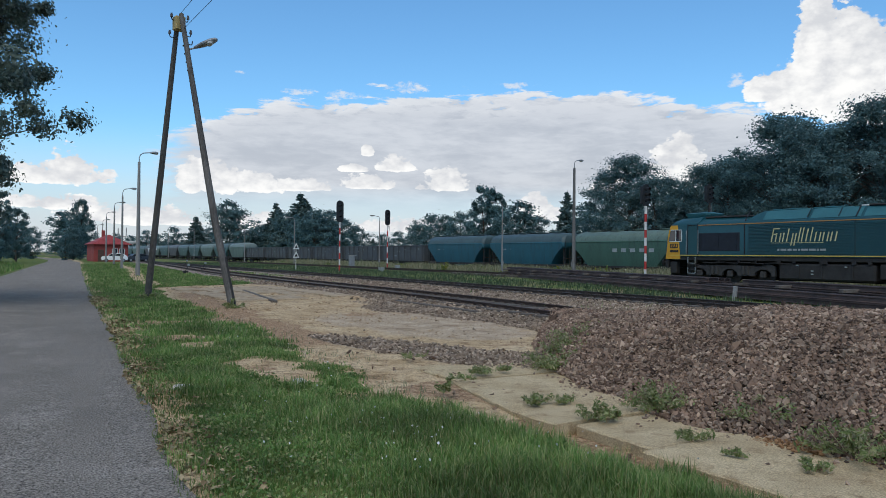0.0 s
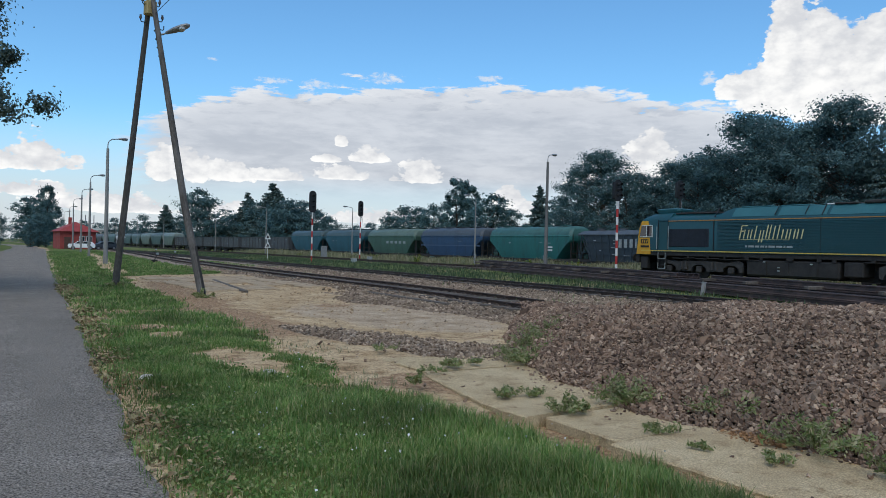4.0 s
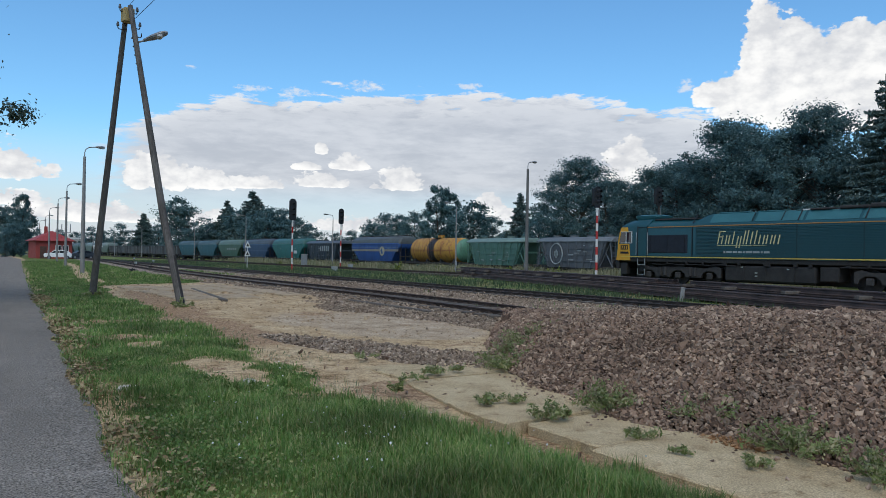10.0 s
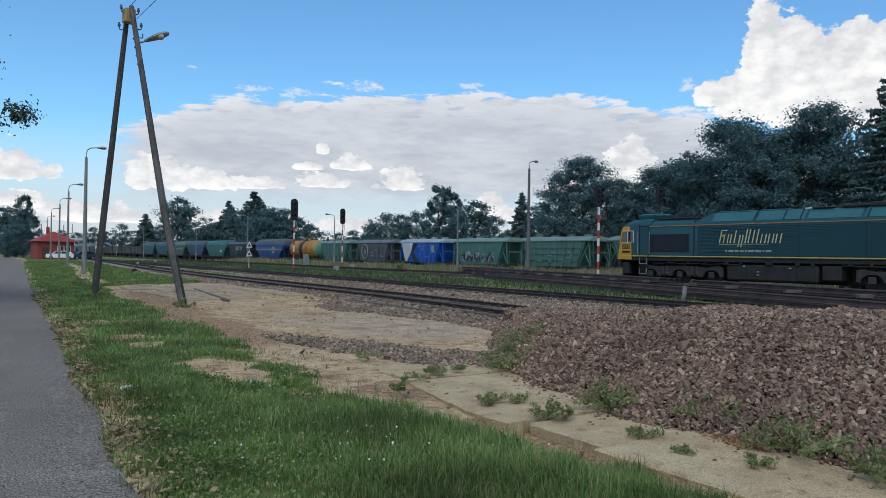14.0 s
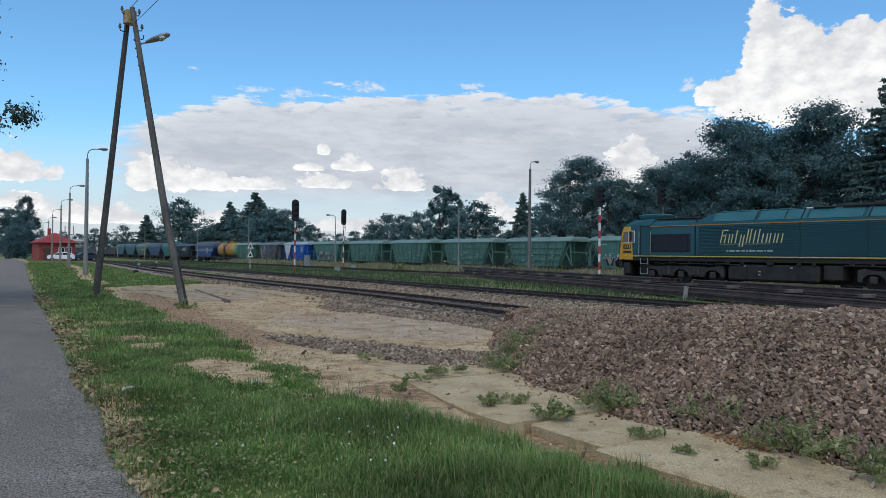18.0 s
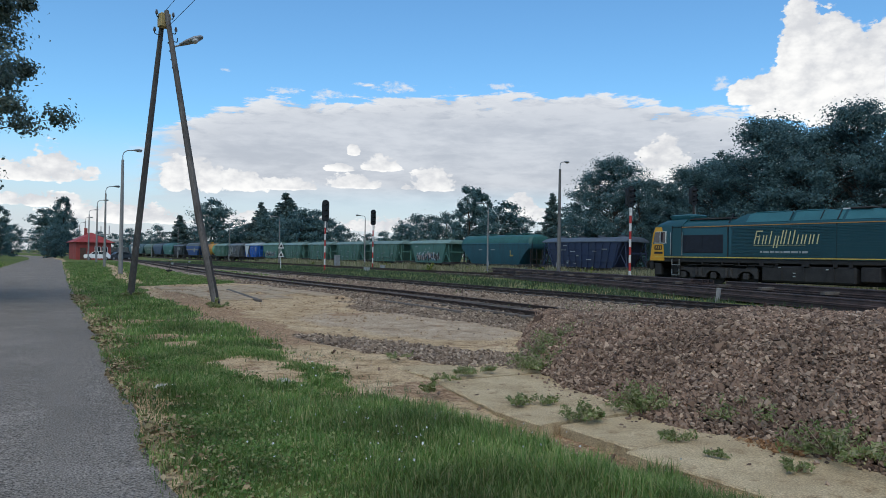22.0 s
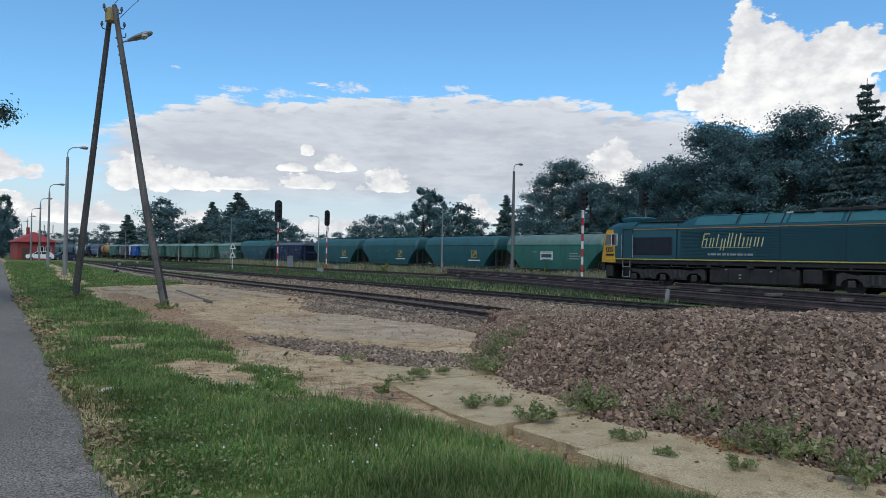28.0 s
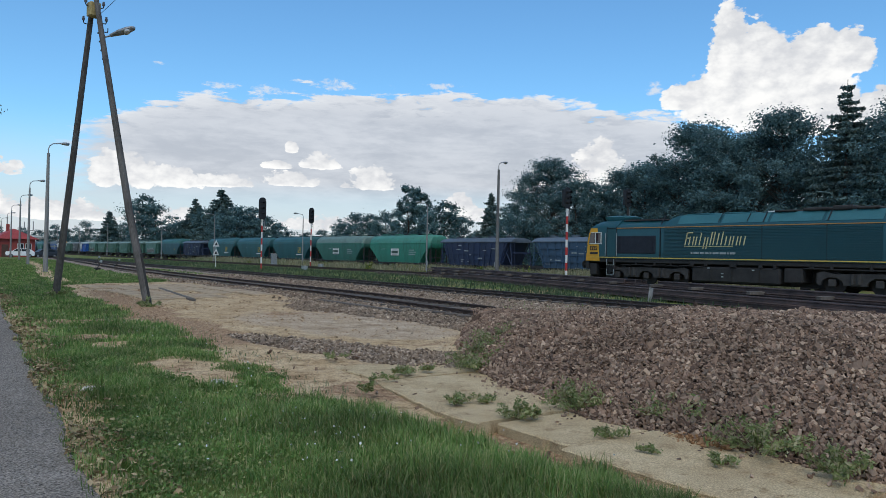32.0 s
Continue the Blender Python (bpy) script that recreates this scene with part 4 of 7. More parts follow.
def ladder(t, x, y, z0, z1, material, wide=0.4):
    g = Geo()
    for s in (-1, 1):
        g.tube((x, y + s * wide / 2, z0), (x, y + s * wide / 2, z1), 0.018, n=6)
    z = z0 + 0.15
    while z < z1:
        g.tube((x, y - wide / 2, z), (x, y + wide / 2, z), 0.014, n=5)
        z += 0.3
    return part("ladder", g, material, t)


def grain_hopper(col, roof_col, label, seed=0, pitch=14.72, band=None):
    """Closed grain hopper: bulging flanks, arched roof, undercut ends."""
    rng = random.Random(seed)
    t = thing("grain_hopper_wagon", Matrix(), label, "freight wagon", "wagons of the freight train")
    L0 = pitch / 2 - 0.72
    body = Geo()
    levels = [(1.30, L0 - 2.15, 1.02), (1.20, L0 - 2.05, 1.02)]
    body.loft([ring(1.36, L0 - 2.15, 1.05, 0.05), ring(1.44, L0 - 1.75, 1.5, 0.06), ring(1.5, L0 - 1.15, 2.1, 0.08), ring(1.53, L0 - 0.45, 2.65, 0.10), ring(1.54, L0 - 0.12, 2.86, 0.12), ring(1.54, L0, 3.05, 0.16), ring(1.54, L0, 3.42, 0.2)])
    part("hopper_body", body, paint(col), t)
    roof = Geo()
    rows = []
    for w, z, dl in ((1.56, 3.42, 0.0), (1.55, 3.52, 0.0), (1.47, 3.80, 0.02), (1.28, 4.08, 0.08), (0.98, 4.29, 0.2), (0.6, 4.41, 0.32), (0.2, 4.455, 0.42)):
        rows.append(ring(w, L0 - dl, z, min(0.25, w * 0.6)))
    roof.loft(rows)
    part("roof", roof, paint(roof_col), t)
    for s in (-1, 1):
        part("roof_ledge", Geo().box((s * 1.565, 0, 3.44), (0.05, 2 * L0 - 0.3, 0.09), 0.01), paint(tuple(min(1, 1.5 * c + 0.01) for c in col)), t)
    hatch = Geo().box((0, 0, 0.06), (0.75, 1.0, 0.12), 0.03).tube((-0.38, -0.3, 0.1), (-0.38, 0.3, 0.1), 0.03, n=6)
    hm = shade(hatch.mesh("hatch"))
    hm.materials.append(paint(roof_col))
    for k in range(4):
        part("hatch", hm, None, t, at=pose(-0.25, (k - 1.5) * L0 * 0.46, 4.46))
    walk_g = Geo().box((0.35, 0, 4.56), (0.5, 2 * L0 - 1.0, 0.03))
    for k in range(13):
        walk_g.box((0.35, -L0 + 0.8 + k * (2 * L0 - 1.6) / 12, 4.49), (0.46, 0.04, 0.12))
    part("roof_walkway", walk_g, DARK, t)
    for s in (-1, 1):
        ends = Geo()
        for x in (-1.2, -0.4, 0.4, 1.2):
            ends.box((x, s * (L0 - 0.25), 2.0), (0.1, 0.1, 1.75))
        ends.box((0, s * (L0 - 0.25), 1.75), (2.5, 0.08, 0.1))
        part("end_frame", ends, DARK, t)
    for s in (-1, 1):
        ladder(t, -1.3, s * (L0 - 0.05), 1.1, 3.6, DARK)
    running_gear(t, pitch)
    small_marks(t, rng, L0 - 2.4, -1.53 + 0.0, 2.7, 3.3)
    if band:
        for z, h, c in band:
            g = Geo().box((-1.535, 0, z), (0.02, 2 * L0 - 0.5, h))
            part("stripe", g, paint(c), t)
    return t


def ribbed_hopper(col, roof_col, label, seed=0, pitch=12.1, half=4.45, smooth_side=False, foot=3.3, cells=7):
    """Mineral hopper with a ribbed trapezoid flank, flat arched roof and braced open ends."""
    rng = random.Random(seed)
    t = thing("covered_hopper_wagon", Matrix(), label, "freight wagon", "wagons of the freight train")
    body = Geo()
    body.loft([ring(1.42, foot, 1.05, 0.04), ring(1.46, foot + (half - foot) * 0.45, 2.3, 0.05), ring(1.48, half - 0.05, 3.5, 0.06)])
    part("hopper_body", body, paint(col), t)
    roof = Geo()
    roof.loft([ring(1.58, half + 0.55, 3.5, 0.06), ring(1.58, half + 0.55, 3.58, 0.06), ring(1.15, half + 0.45, 3.86, 0.1), ring(0.5, half + 0.35, 3.98, 0.1)])
    part("roof", roof, paint(roof_col), t)
    hatch = Geo().tube((0, 0, 0), (0, 0, 0.14), 0.42, 0.38, n=14).tube((0, 0, 0.14), (0, 0, 0.18), 0.45, n=14)
    hm = shade(hatch.mesh("hatch"))
    hm.materials.append(paint(roof_col))
    for k in range(4):
        part("hatch", hm, None, t, at=pose(-0.1, (k - 1.5) * half * 0.52, 4.0))
    if not smooth_side:
        for s in (-1, 1):
            for k in range(cells + 1):
                f = k / cells * 2 - 1
                posts = Geo()
                posts.prism([(f * foot - 0.05, 1.1), (f * foot + 0.05, 1.1), (f * (half - 0.12) * 0.93 + 0.05, 3.48), (f * (half - 0.12) * 0.93 - 0.05, 3.48)], s * 1.42, s * 1.55, "x")
                part("side_post", posts, paint(col), t)
        for s in (-1, 1):
            for k in range(1, 4):
                z = 1.05 + k * 0.61
                l = foot + (half - foot) * (z - 1.05) / 2.45 - 0.12
                part("side_rail", Geo().box((s * 1.5, 0, z), (0.09, 2 * l, 0.07)), paint(col), t)
    h = pitch / 2
    for s in (-1, 1):
        for x in (-1.3, 1.3):
            g = Geo()
            g.tube((x, s * (foot + 0.1), 1.15), (x, s * (half + 0.3), 3.5), 0.06, n=6)
            g.tube((x, s * (half + 0.5), 1.15), (x, s * (half + 0.2), 3.5), 0.06, n=6)
            g.tube((x, s * (half + 0.5), 1.15), (x, s * (foot + 0.8), 2.5), 0.05, n=6)
            part("end_brace", g, paint(col), t)
        part("end_beam", Geo().box((0, s * (half + 0.42), 2.45), (2.7, 0.07, 0.16)), paint(col), t)
        ladder(t, -1.2, s * (half + 0.52), 1.1, 3.55, paint(col))
    for s in (-0.5, 0.5):
        g = Geo()
        g.loft([ring(0.5, 0.5, 0.45, 0.05), ring(1.2, 1.4, 1.1, 0.05)])
        part("discharge_hopper", g, DARK, t, at=pose(0, s * 2 * foot * 0.5, 0))
    running_gear(t, pitch)
    small_marks(t, rng, foot - 0.3, -1.56 if not smooth_side else -1.50, 1.4, 3.2)
    return t


def gondola(col, label, seed=0, pitch=13.92):
    """Open high-sided wagon with upright ribs."""
    rng = random.Random(seed)
    t = thing("open_wagon", Matrix(), label, "freight wagon", "wagons of the freight train")
    L0 = pitch / 2 - 0.6
    g = Geo()
    for s in (-1, 1):
        g.box((s * 1.43, 0, 2.22), (0.07, 2 * L0, 2.06), 0.01)
        g.box((0, s * L0, 2.22), (2.9, 0.07, 2.06), 0.01)
    g.box((0, 0, 1.2), (2.86, 2 * L0, 0.1))
    part("wagon_box", g, paint(col), t)
    ribs = Geo()
    for s in (-1, 1):
        for k in range(8):
            part("side_post", Geo().prism([(-0.11 + (k - 3.5) * L0 * 0.272, 1.2), (0.11 + (k - 3.5) * L0 * 0.272, 1.2), (0.06 + (k - 3.5) * L0 * 0.272, 3.2), (-0.06 + (k - 3.5) * L0 * 0.272, 3.2)], s * 1.46, s * 1.58, "x"), paint(col), t)
        ribs.box((s * 1.47, 0, 3.26), (0.16, 2 * L0 + 0.1, 0.12), 0.02)
        ribs.box((0, s * L0, 3.26), (2.9, 0.14, 0.12), 0.02)
    part("top_rim", ribs, paint(col), t)
    load = Geo()
    n = 24
    rows = []
    for k in range(n + 1):
        y = -L0 + 0.1 + (2 * L0 - 0.2) * k / n
        z = 2.9 + 0.22 * math.sin(k * 0.9 + seed) + rng.uniform(-0.04, 0.04)
        rows.append([(-1.38, y, z - 0.12), (0, y, z + 0.16), (1.38, y, z - 0.1), (1.3, y, 1.3), (-1.3, y, 1.3)])
    load.loft(rows)
    part("load", load, mat("grey load", (0.12, 0.12, 0.125), rough=0.95, scale=3, fine=18, bump=1.0), t, "heaped grey bulk load")
    running_gear(t, pitch)
    small_marks(t, rng, L0 - 1, -1.475, 1.6, 3.0)
    return t


def tank_wagon(label):
    t = thing("tank_wagon", Matrix(), label, "freight wagon", "wagons of the freight train")
    orange = mat("stained yellow tank paint", (0.44, 0.235, 0.04), (0.33, 0.16, 0.03), rough=0.6, scale=0.9, fine=14, bump=0.1, streak=3, fleck=0.3, dirt=(0.14, 0.065, 0.03), dirt_at=0.53)
    g = Geo()
    prof = [(-5.35, 0.6), (-5.25, 0.95), (-5.05, 1.25), (-4.75, 1.44), (-4.5, 1.5), (4.5, 1.5), (4.75, 1.44), (5.05, 1.25), (5.25, 0.95), (5.35, 0.6)]
    n = 28
    g.loft([[(r * math.cos(2 * math.pi * i / n), y, 2.62 + r * math.sin(2 * math.pi * i / n)) for i in range(n)] for y, r in prof])
    g.f = [q[::-1] for q in g.f]
    part("tank", g, orange, t)
    for y, w, c in ((0.0, 1.1, (0.03, 0.022, 0.02)), (0.75, 0.35, (0.10, 0.05, 0.025))):
        g = Geo()
        g.loft([[(1.512 * math.cos(2 * math.pi * i / n), yy, 2.62 + 1.512 * math.sin(2 * math.pi * i / n)) for i in range(n)] for yy in (y - w / 2, y + w / 2)], close=False)
        g.f = [q[::-1] for q in g.f]
        part("spill_stain", g, paint(c), t, "dark brown spill stain round the tank")
    end = Geo()
    end.loft([[(r * math.cos(2 * math.pi * i / n), y, 2.62 + r * math.sin(2 * math.pi * i / n)) for i in range(n)] for y, r in ((-4.93, 1.36), (-5.07, 1.265), (-5.27, 0.96), (-5.37, 0.6), (-5.38, 0.02))], close=False)
    part("end_cap", end, paint((0.10, 0.24, 0.16)), t, "pale green domed tank end")
    dome = Geo().tube((0, 0, 4.05), (0, 0, 4.4), 0.42, n=16).tube((0, 0, 4.4), (0, 0, 4.46), 0.46, n=16)
    part("filling_dome", dome, orange, t)
    for y in (-3.9, -2.0, 2.0, 3.9):
        strap = Geo().loft([[(1.525 * math.cos(2 * math.pi * i / n), yy, 2.62 + 1.525 * math.sin(2 * math.pi * i / n)) for i in range(n)] for yy in (y - 0.04, y + 0.04)], close=False)
        strap.f = [q[::-1] for q in strap.f]
        part("strap", strap, paint((0.25, 0.06, 0.03)), t, "rust-red steel strap")
    g = Geo().box((-1.5, 0, 2.62), (0.05, 9.0, 0.07))
    part("side_line", g, paint((0.25, 0.06, 0.03)), t)
    ladder(t, -1.58, 0.0, 1.0, 4.1, DARK, 0.5)
    plat = Geo().box((0, 0, 4.12), (1.5, 1.6, 0.04))
    for x in (-0.7, 0.7):
        for y in (-0.75, 0.75):
            plat.tube((x, y, 4.1), (x, y, 4.75), 0.02, n=5)
        plat.tube((x, -0.75, 4.74), (x, 0.75, 4.74), 0.02, n=5)
    part("platform", plat, DARK, t)
    cradle = Geo()
    for y in (-4.2, -1.5, 1.5, 4.2):
        cradle.prism([(-1.2, 1.1), (1.2, 1.1), (1.0, 1.75), (0.5, 1.3), (-0.5, 1.3), (-1.0, 1.75)], y - 0.15, y + 0.15, "y")
    part("cradle", cradle, DARK, t)
    running_gear(t, 12.8)
    return t


TEAL, TEAL2, GREEN = (0.012, 0.086, 0.116), (0.012, 0.072, 0.094), (0.045, 0.105, 0.085)


def build_train():
    """The wagons in order, each with the distance of its front from the reference wagon's front."""
    out = []

    def put(w, at, half):
        out.append((w, at + half))

    L = 14.72 / 2 - 0.72
    t1 = grain_hopper(TEAL, (0.05, 0.085, 0.09), "teal grain hopper wagon with a dusty grey roof", 1)
    put(t1, 0.0, L)
    put(copy_thing(t1, Matrix()), 14.72, L)
    w = grain_hopper((0.045, 0.105, 0.075), (0.10, 0.15, 0.12), "dull green grain hopper wagon with white lettering bars", 2)
    bars(w, [(0.6 - k * 1.15, 2.6, 0.62, 0.34) for k in range(5)], MARK, -1.55, "lettering_bar")
    put(w, 29.44, L)
    put(grain_hopper((0.02, 0.06, 0.125), (0.06, 0.075, 0.09), "dark blue grain hopper wagon", 3, band=[(2.3, 0.14, (0.05, 0.09, 0.16))]), 44.2, L)
    w = grain_hopper((0.016, 0.125, 0.115), (0.04, 0.12, 0.11), "sea-green grain hopper wagon with white marks", 4)
    bars(w, [(-3.4, 2.3, 1.2, 0.16), (-3.4, 2.0, 1.2, 0.16)], WHITE, -1.54, "lettering_bar")
    put(w, 59.0, L)
    w = ribbed_hopper((0.028, 0.042, 0.055), (0.07, 0.085, 0.10), "dark slate ribbed hopper wagon", 5, 14.72, 5.4, foot=4.2, cells=10)
    bars(w, [(0.4 - k * 0.66, 2.75, 0.36, 0.75) for k in range(5)], MARK, -1.56, "lettering_bar")
    put(w, 73.8, 5.4)
    w = grain_hopper((0.012, 0.060, 0.21), (0.075, 0.085, 0.085), "blue grain hopper wagon with a pale stripe and round emblem", 6, band=[(2.55, 0.28, (0.22, 0.20, 0.16)), (2.95, 0.14, (0.05, 0.10, 0.22))])
    disc = Geo().tube((-1.50, 0, 0), (-1.56, 0, 0), 0.62, n=28)
    disc = part("emblem", disc, paint((0.34, 0.31, 0.22)), w, "round pale painted emblem", at=pose(0, -2.2, 2.45))
    part("emblem_shape", Geo().prism([(-0.3, -0.35), (0.1, -0.4), (0.35, 0.1), (0.1, 0.4), (-0.15, 0.1)], -1.575, -1.555, "x"), paint((0.03, 0.08, 0.18)), disc)
    put(w, 88.9, L)
    put(tank_wagon("yellow-orange tank wagon with dark spill stains"), 104.2, 5.35)
    g1 = ribbed_hopper((0.075, 0.165, 0.13), (0.15, 0.225, 0.195), "green ribbed hopper wagon with a pale roof", 7)
    put(g1, 117.3, 4.45)
    w = ribbed_hopper((0.095, 0.105, 0.115), (0.13, 0.145, 0.15), "grey ribbed hopper wagon with a round white emblem", 8)
    hoop = Geo()
    for i in range(20):
        a, b = 2 * math.pi * i / 20, 2 * math.pi * (i + 1) / 20
        hoop.tube((-1.57, 0.85 * math.cos(a), 1.0 * math.sin(a)), (-1.57, 0.85 * math.cos(b), 1.0 * math.sin(b)), 0.06, n=5)
    hoop.box((-1.57, 0, 0), (0.02, 0.16, 0.8)).box((-1.57, 0, 0), (0.02, 0.5, 0.5))
    part("emblem", hoop, MARK, w, "white painted ring emblem", at=pose(0, 2.1, 2.35))
    put(w, 129.2, 4.45)
    w = ribbed_hopper((0.012, 0.105, 0.42), (0.30, 0.36, 0.38), "bright blue hopper wagon with a white and black chevron end", 9)
    for name, c, pr in (("white_panel", (0.55, 0.56, 0.55), [(4.3, 3.46), (1.1, 3.46), (2.9, 1.12), (3.25, 1.12)]), ("black_panel", (0.015, 0.016, 0.02), [(1.3, 3.46), (0.2, 3.46), (1.4, 2.2), (0.4, 1.12), (1.5, 1.12), (3.1, 1.12), (3.3, 1.7), (2.6, 1.7), (1.9, 2.4)])):
        part(name, Geo().prism(pr if name == "white_panel" else [(1.5, 3.46), (0.5, 3.46), (1.6, 2.3), (0.2, 1.12), (1.2, 1.12), (2.05, 1.95)], -1.575 if name == "black_panel" else -1.565, -1.5, "x"), paint(c), w)
    part("white_panel", Geo().box((-1.57, -3.0, 2.75), (0.02, 0.7, 0.8)), MARK, w)
    put(w, 141.2, 4.45)
    lg = ribbed_hopper((0.065, 0.17, 0.135), (0.15, 0.24, 0.20), "pale green smooth-sided hopper wagon with graffiti", 10, smooth_side=True)
    graffiti(lg, 3)
    put(lg, 153.2, 4.45)
    for k in range(4):
        put(copy_thing(g1, Matrix()), 165.3 + 12.12 * k, 4.45)
    gf = ribbed_hopper((0.065, 0.165, 0.135), (0.16, 0.25, 0.21), "pale green hopper wagon with blue and white graffiti", 11, smooth_side=True)
    graffiti(gf, 5)
    put(gf, 213.9, 4.45)
    w = grain_hopper(TEAL2, (0.02, 0.10, 0.09), "dark teal grain hopper wagon with a small yellow mark", 12)
    bars(w, [(-3.2, 2.35, 0.12, 0.7), (-3.5, 2.1, 0.5, 0.16)], YELLOW_MARK, -1.535, "yellow_mark")
    put(w, 226.2, L)
    db = ribbed_hopper((0.020, 0.033, 0.075), (0.075, 0.095, 0.12), "dark navy ribbed hopper wagon", 13, 14.72, 5.4, foot=4.2, cells=10)
    put(db, 242.0, 5.4)
    ar = grain_hopper((0.012, 0.085, 0.092), (0.02, 0.09, 0.095), "green grain hopper wagon with a yellow arrow emblem", 14)
    bars(ar, [(-3.0, 2.05, 1.0, 0.13), (-2.58, 2.42, 0.12, 0.8), (-3.45, 2.42, 0.1, 0.8), (-3.0, 2.78, 0.9, 0.1)], YELLOW_MARK, -1.54, "arrow_emblem")
    part("arrow_emblem", Geo().prism([(-3.4, 2.72), (-3.1, 2.72), (-2.62, 2.15), (-2.72, 2.1), (-3.4, 2.5)], -1.55, -1.50, "x"), YELLOW_MARK, ar)
    bars(ar, [(-3.0, 1.75, 2.1, 0.13)], WHITE, -1.51, "lettering_bar")
    for k, at in enumerate((256.8, 271.6, 286.6)):
        put(ar if k == 0 else copy_thing(ar, Matrix()), at, L)
    for col, roof, at, label in (((0.03, 0.135, 0.10), (0.12, 0.19, 0.16), 301.6, "green grain hopper wagon with a white name panel"), ((0.028, 0.19, 0.125), (0.05, 0.20, 0.14), 316.5, "bright green grain hopper wagon with a white name panel")):
        w = grain_hopper(col, roof, label, int(at))
        p = part("name_panel", Geo().box((-1.53, 0.6, 2.35), (0.03, 1.7, 0.85), 0.005), WHITE, w, "white name panel with dark bars")
        part("panel_bars", Geo().box((-1.55, 0.6, 2.35), (0.012, 1.4, 0.34)).box((-1.55, 0.6, 2.0), (0.012, 1.2, 0.06)).box((-1.55, 0.6, 2.7), (0.012, 1.2, 0.05)), paint((0.03, 0.07, 0.05)), p)
        bars(w, [(-3.0, 2.6, 1.1, 0.09), (-3.2, 2.35, 1.5, 0.09), (-3.1, 2.1, 1.3, 0.09)], MARK, -1.53)
        put(w, at, L)
    w = copy_thing(db, Matrix())
    put(w, 332.4, 5.4)
    w = ribbed_hopper((0.035, 0.075, 0.125), (0.10, 0.13, 0.16), "slate-blue ribbed hopper wagon", 15, 14.72, 5.4, foot=4.2, cells=10)
    put(w, 347.2, 5.4)
    put(copy_thing(t1, Matrix()), 361.9, L)
    # ahead of the reference wagon: open wagons, then more hoppers
    go = gondola((0.065, 0.072, 0.078), "dark grey open wagon loaded with grey bulk", 3)
    for k in range(6):
        put(go if k == 0 else copy_thing(go, Matrix()), -13.92 * (k + 1), 6.36)
    front = [grain_hopper((0.10, 0.15, 0.13), (0.16, 0.20, 0.18), "pale grey-green grain hopper wagon", 31), grain_hopper((0.05, 0.11, 0.11), (0.09, 0.13, 0.13), "dull teal grain hopper wagon", 32), grain_hopper((0.055, 0.06, 0.07), (0.11, 0.12, 0.13), "dark grey grain hopper wagon", 33)]
    for k in range(13):
        w = front[(0, 1, 0, 1, 1, 2, 1, 0, 2, 1, 0, 1, 2)[k]]
        put(w if k in (0, 1, 5) else copy_thing(w, Matrix()), -83.5 - 14.72 * (k + 1), L)
    return out


def graffiti(t, seed):
    rng = random.Random(seed)
    tones = [paint((0.36, 0.40, 0.42)), paint((0.05, 0.11, 0.17)), paint((0.30, 0.24, 0.20)), BLACK]
    for k, m in enumerate(tones):
        g = Geo()
        y = -2.6
        while y < 2.9:
            h = rng.uniform(0.35, 0.9)
            z = 1.25 + rng.uniform(0, 0.4) + h / 2
            lean = rng.uniform(-0.25, 0.25)
            w = rng.uniform(0.05, 0.16)
            x = -1.475 - 0.006 * (k + 1)
            g.prism([(y - w - lean, z - h / 2), (y + w - lean, z - h / 2), (y + w + lean, z + h / 2), (y - w + lean, z + h / 2)], x, x + 0.02, "x")
            if rng.random() < 0.6:
                g.box((x + 0.01, y + 0.2, z + rng.uniform(-0.3, 0.3)), (0.02, 0.4, 0.09))
            y += rng.uniform(0.25, 0.7)
        part("graffiti", g, m, t, "sprayed graffiti shapes")


TRAIN = build_train()

# ---- the parked diesel engine ----
LOCO_GREEN = mat("engine green paint", (0.007, 0.060, 0.072), (0.006, 0.050, 0.061), rough=0.42, scale=0.6, fine=20, bump=0.05, fleck=0.08, streak=3, dirt=(0.010, 0.048, 0.060), dirt_at=0.62, spec=0.5)
# roof green, paler than the flank's
LOCO_ROOF = mat("faded green roof", (0.030, 0.125, 0.14), (0.022, 0.10, 0.115), rough=0.5, scale=0.8, fine=20, bump=0.08, fleck=0.1)
LOCO_YELLOW = mat("engine yellow paint", (0.62, 0.32, 0.025), (0.50, 0.25, 0.02), rough=0.5, scale=1.5, fine=30, bump=0.05, fleck=0.1, dirt=(0.30, 0.15, 0.03), dirt_at=0.68)
GOLD = mat("cream lettering", (0.55, 0.50, 0.26), (0.45, 0.41, 0.22), rough=0.5, scale=4)
CREAM = mat("yellow lining", (0.60, 0.42, 0.08), rough=0.5, scale=4, fleck=0.08)
ORANGE_LINE = mat("orange lining", (0.42, 0.20, 0.06), rough=0.5, scale=4, fleck=0.08)
GRILLE = mat("dark grille", (0.010, 0.013, 0.022), (0.007, 0.009, 0.014), rough=0.6, scale=3, fine=80, bump=0.2)
GLASS = bpy.data.materials.new("window glass")
GLASS.use_nodes = True
_b = GLASS.node_tree.nodes["Principled BSDF"]
_b.inputs["Base Color"].default_value = (0.02, 0.025, 0.03, 1)
_b.inputs["Roughness"].default_value, _b.inputs["Specular IOR Level"].default_value = 0.05, 0.8


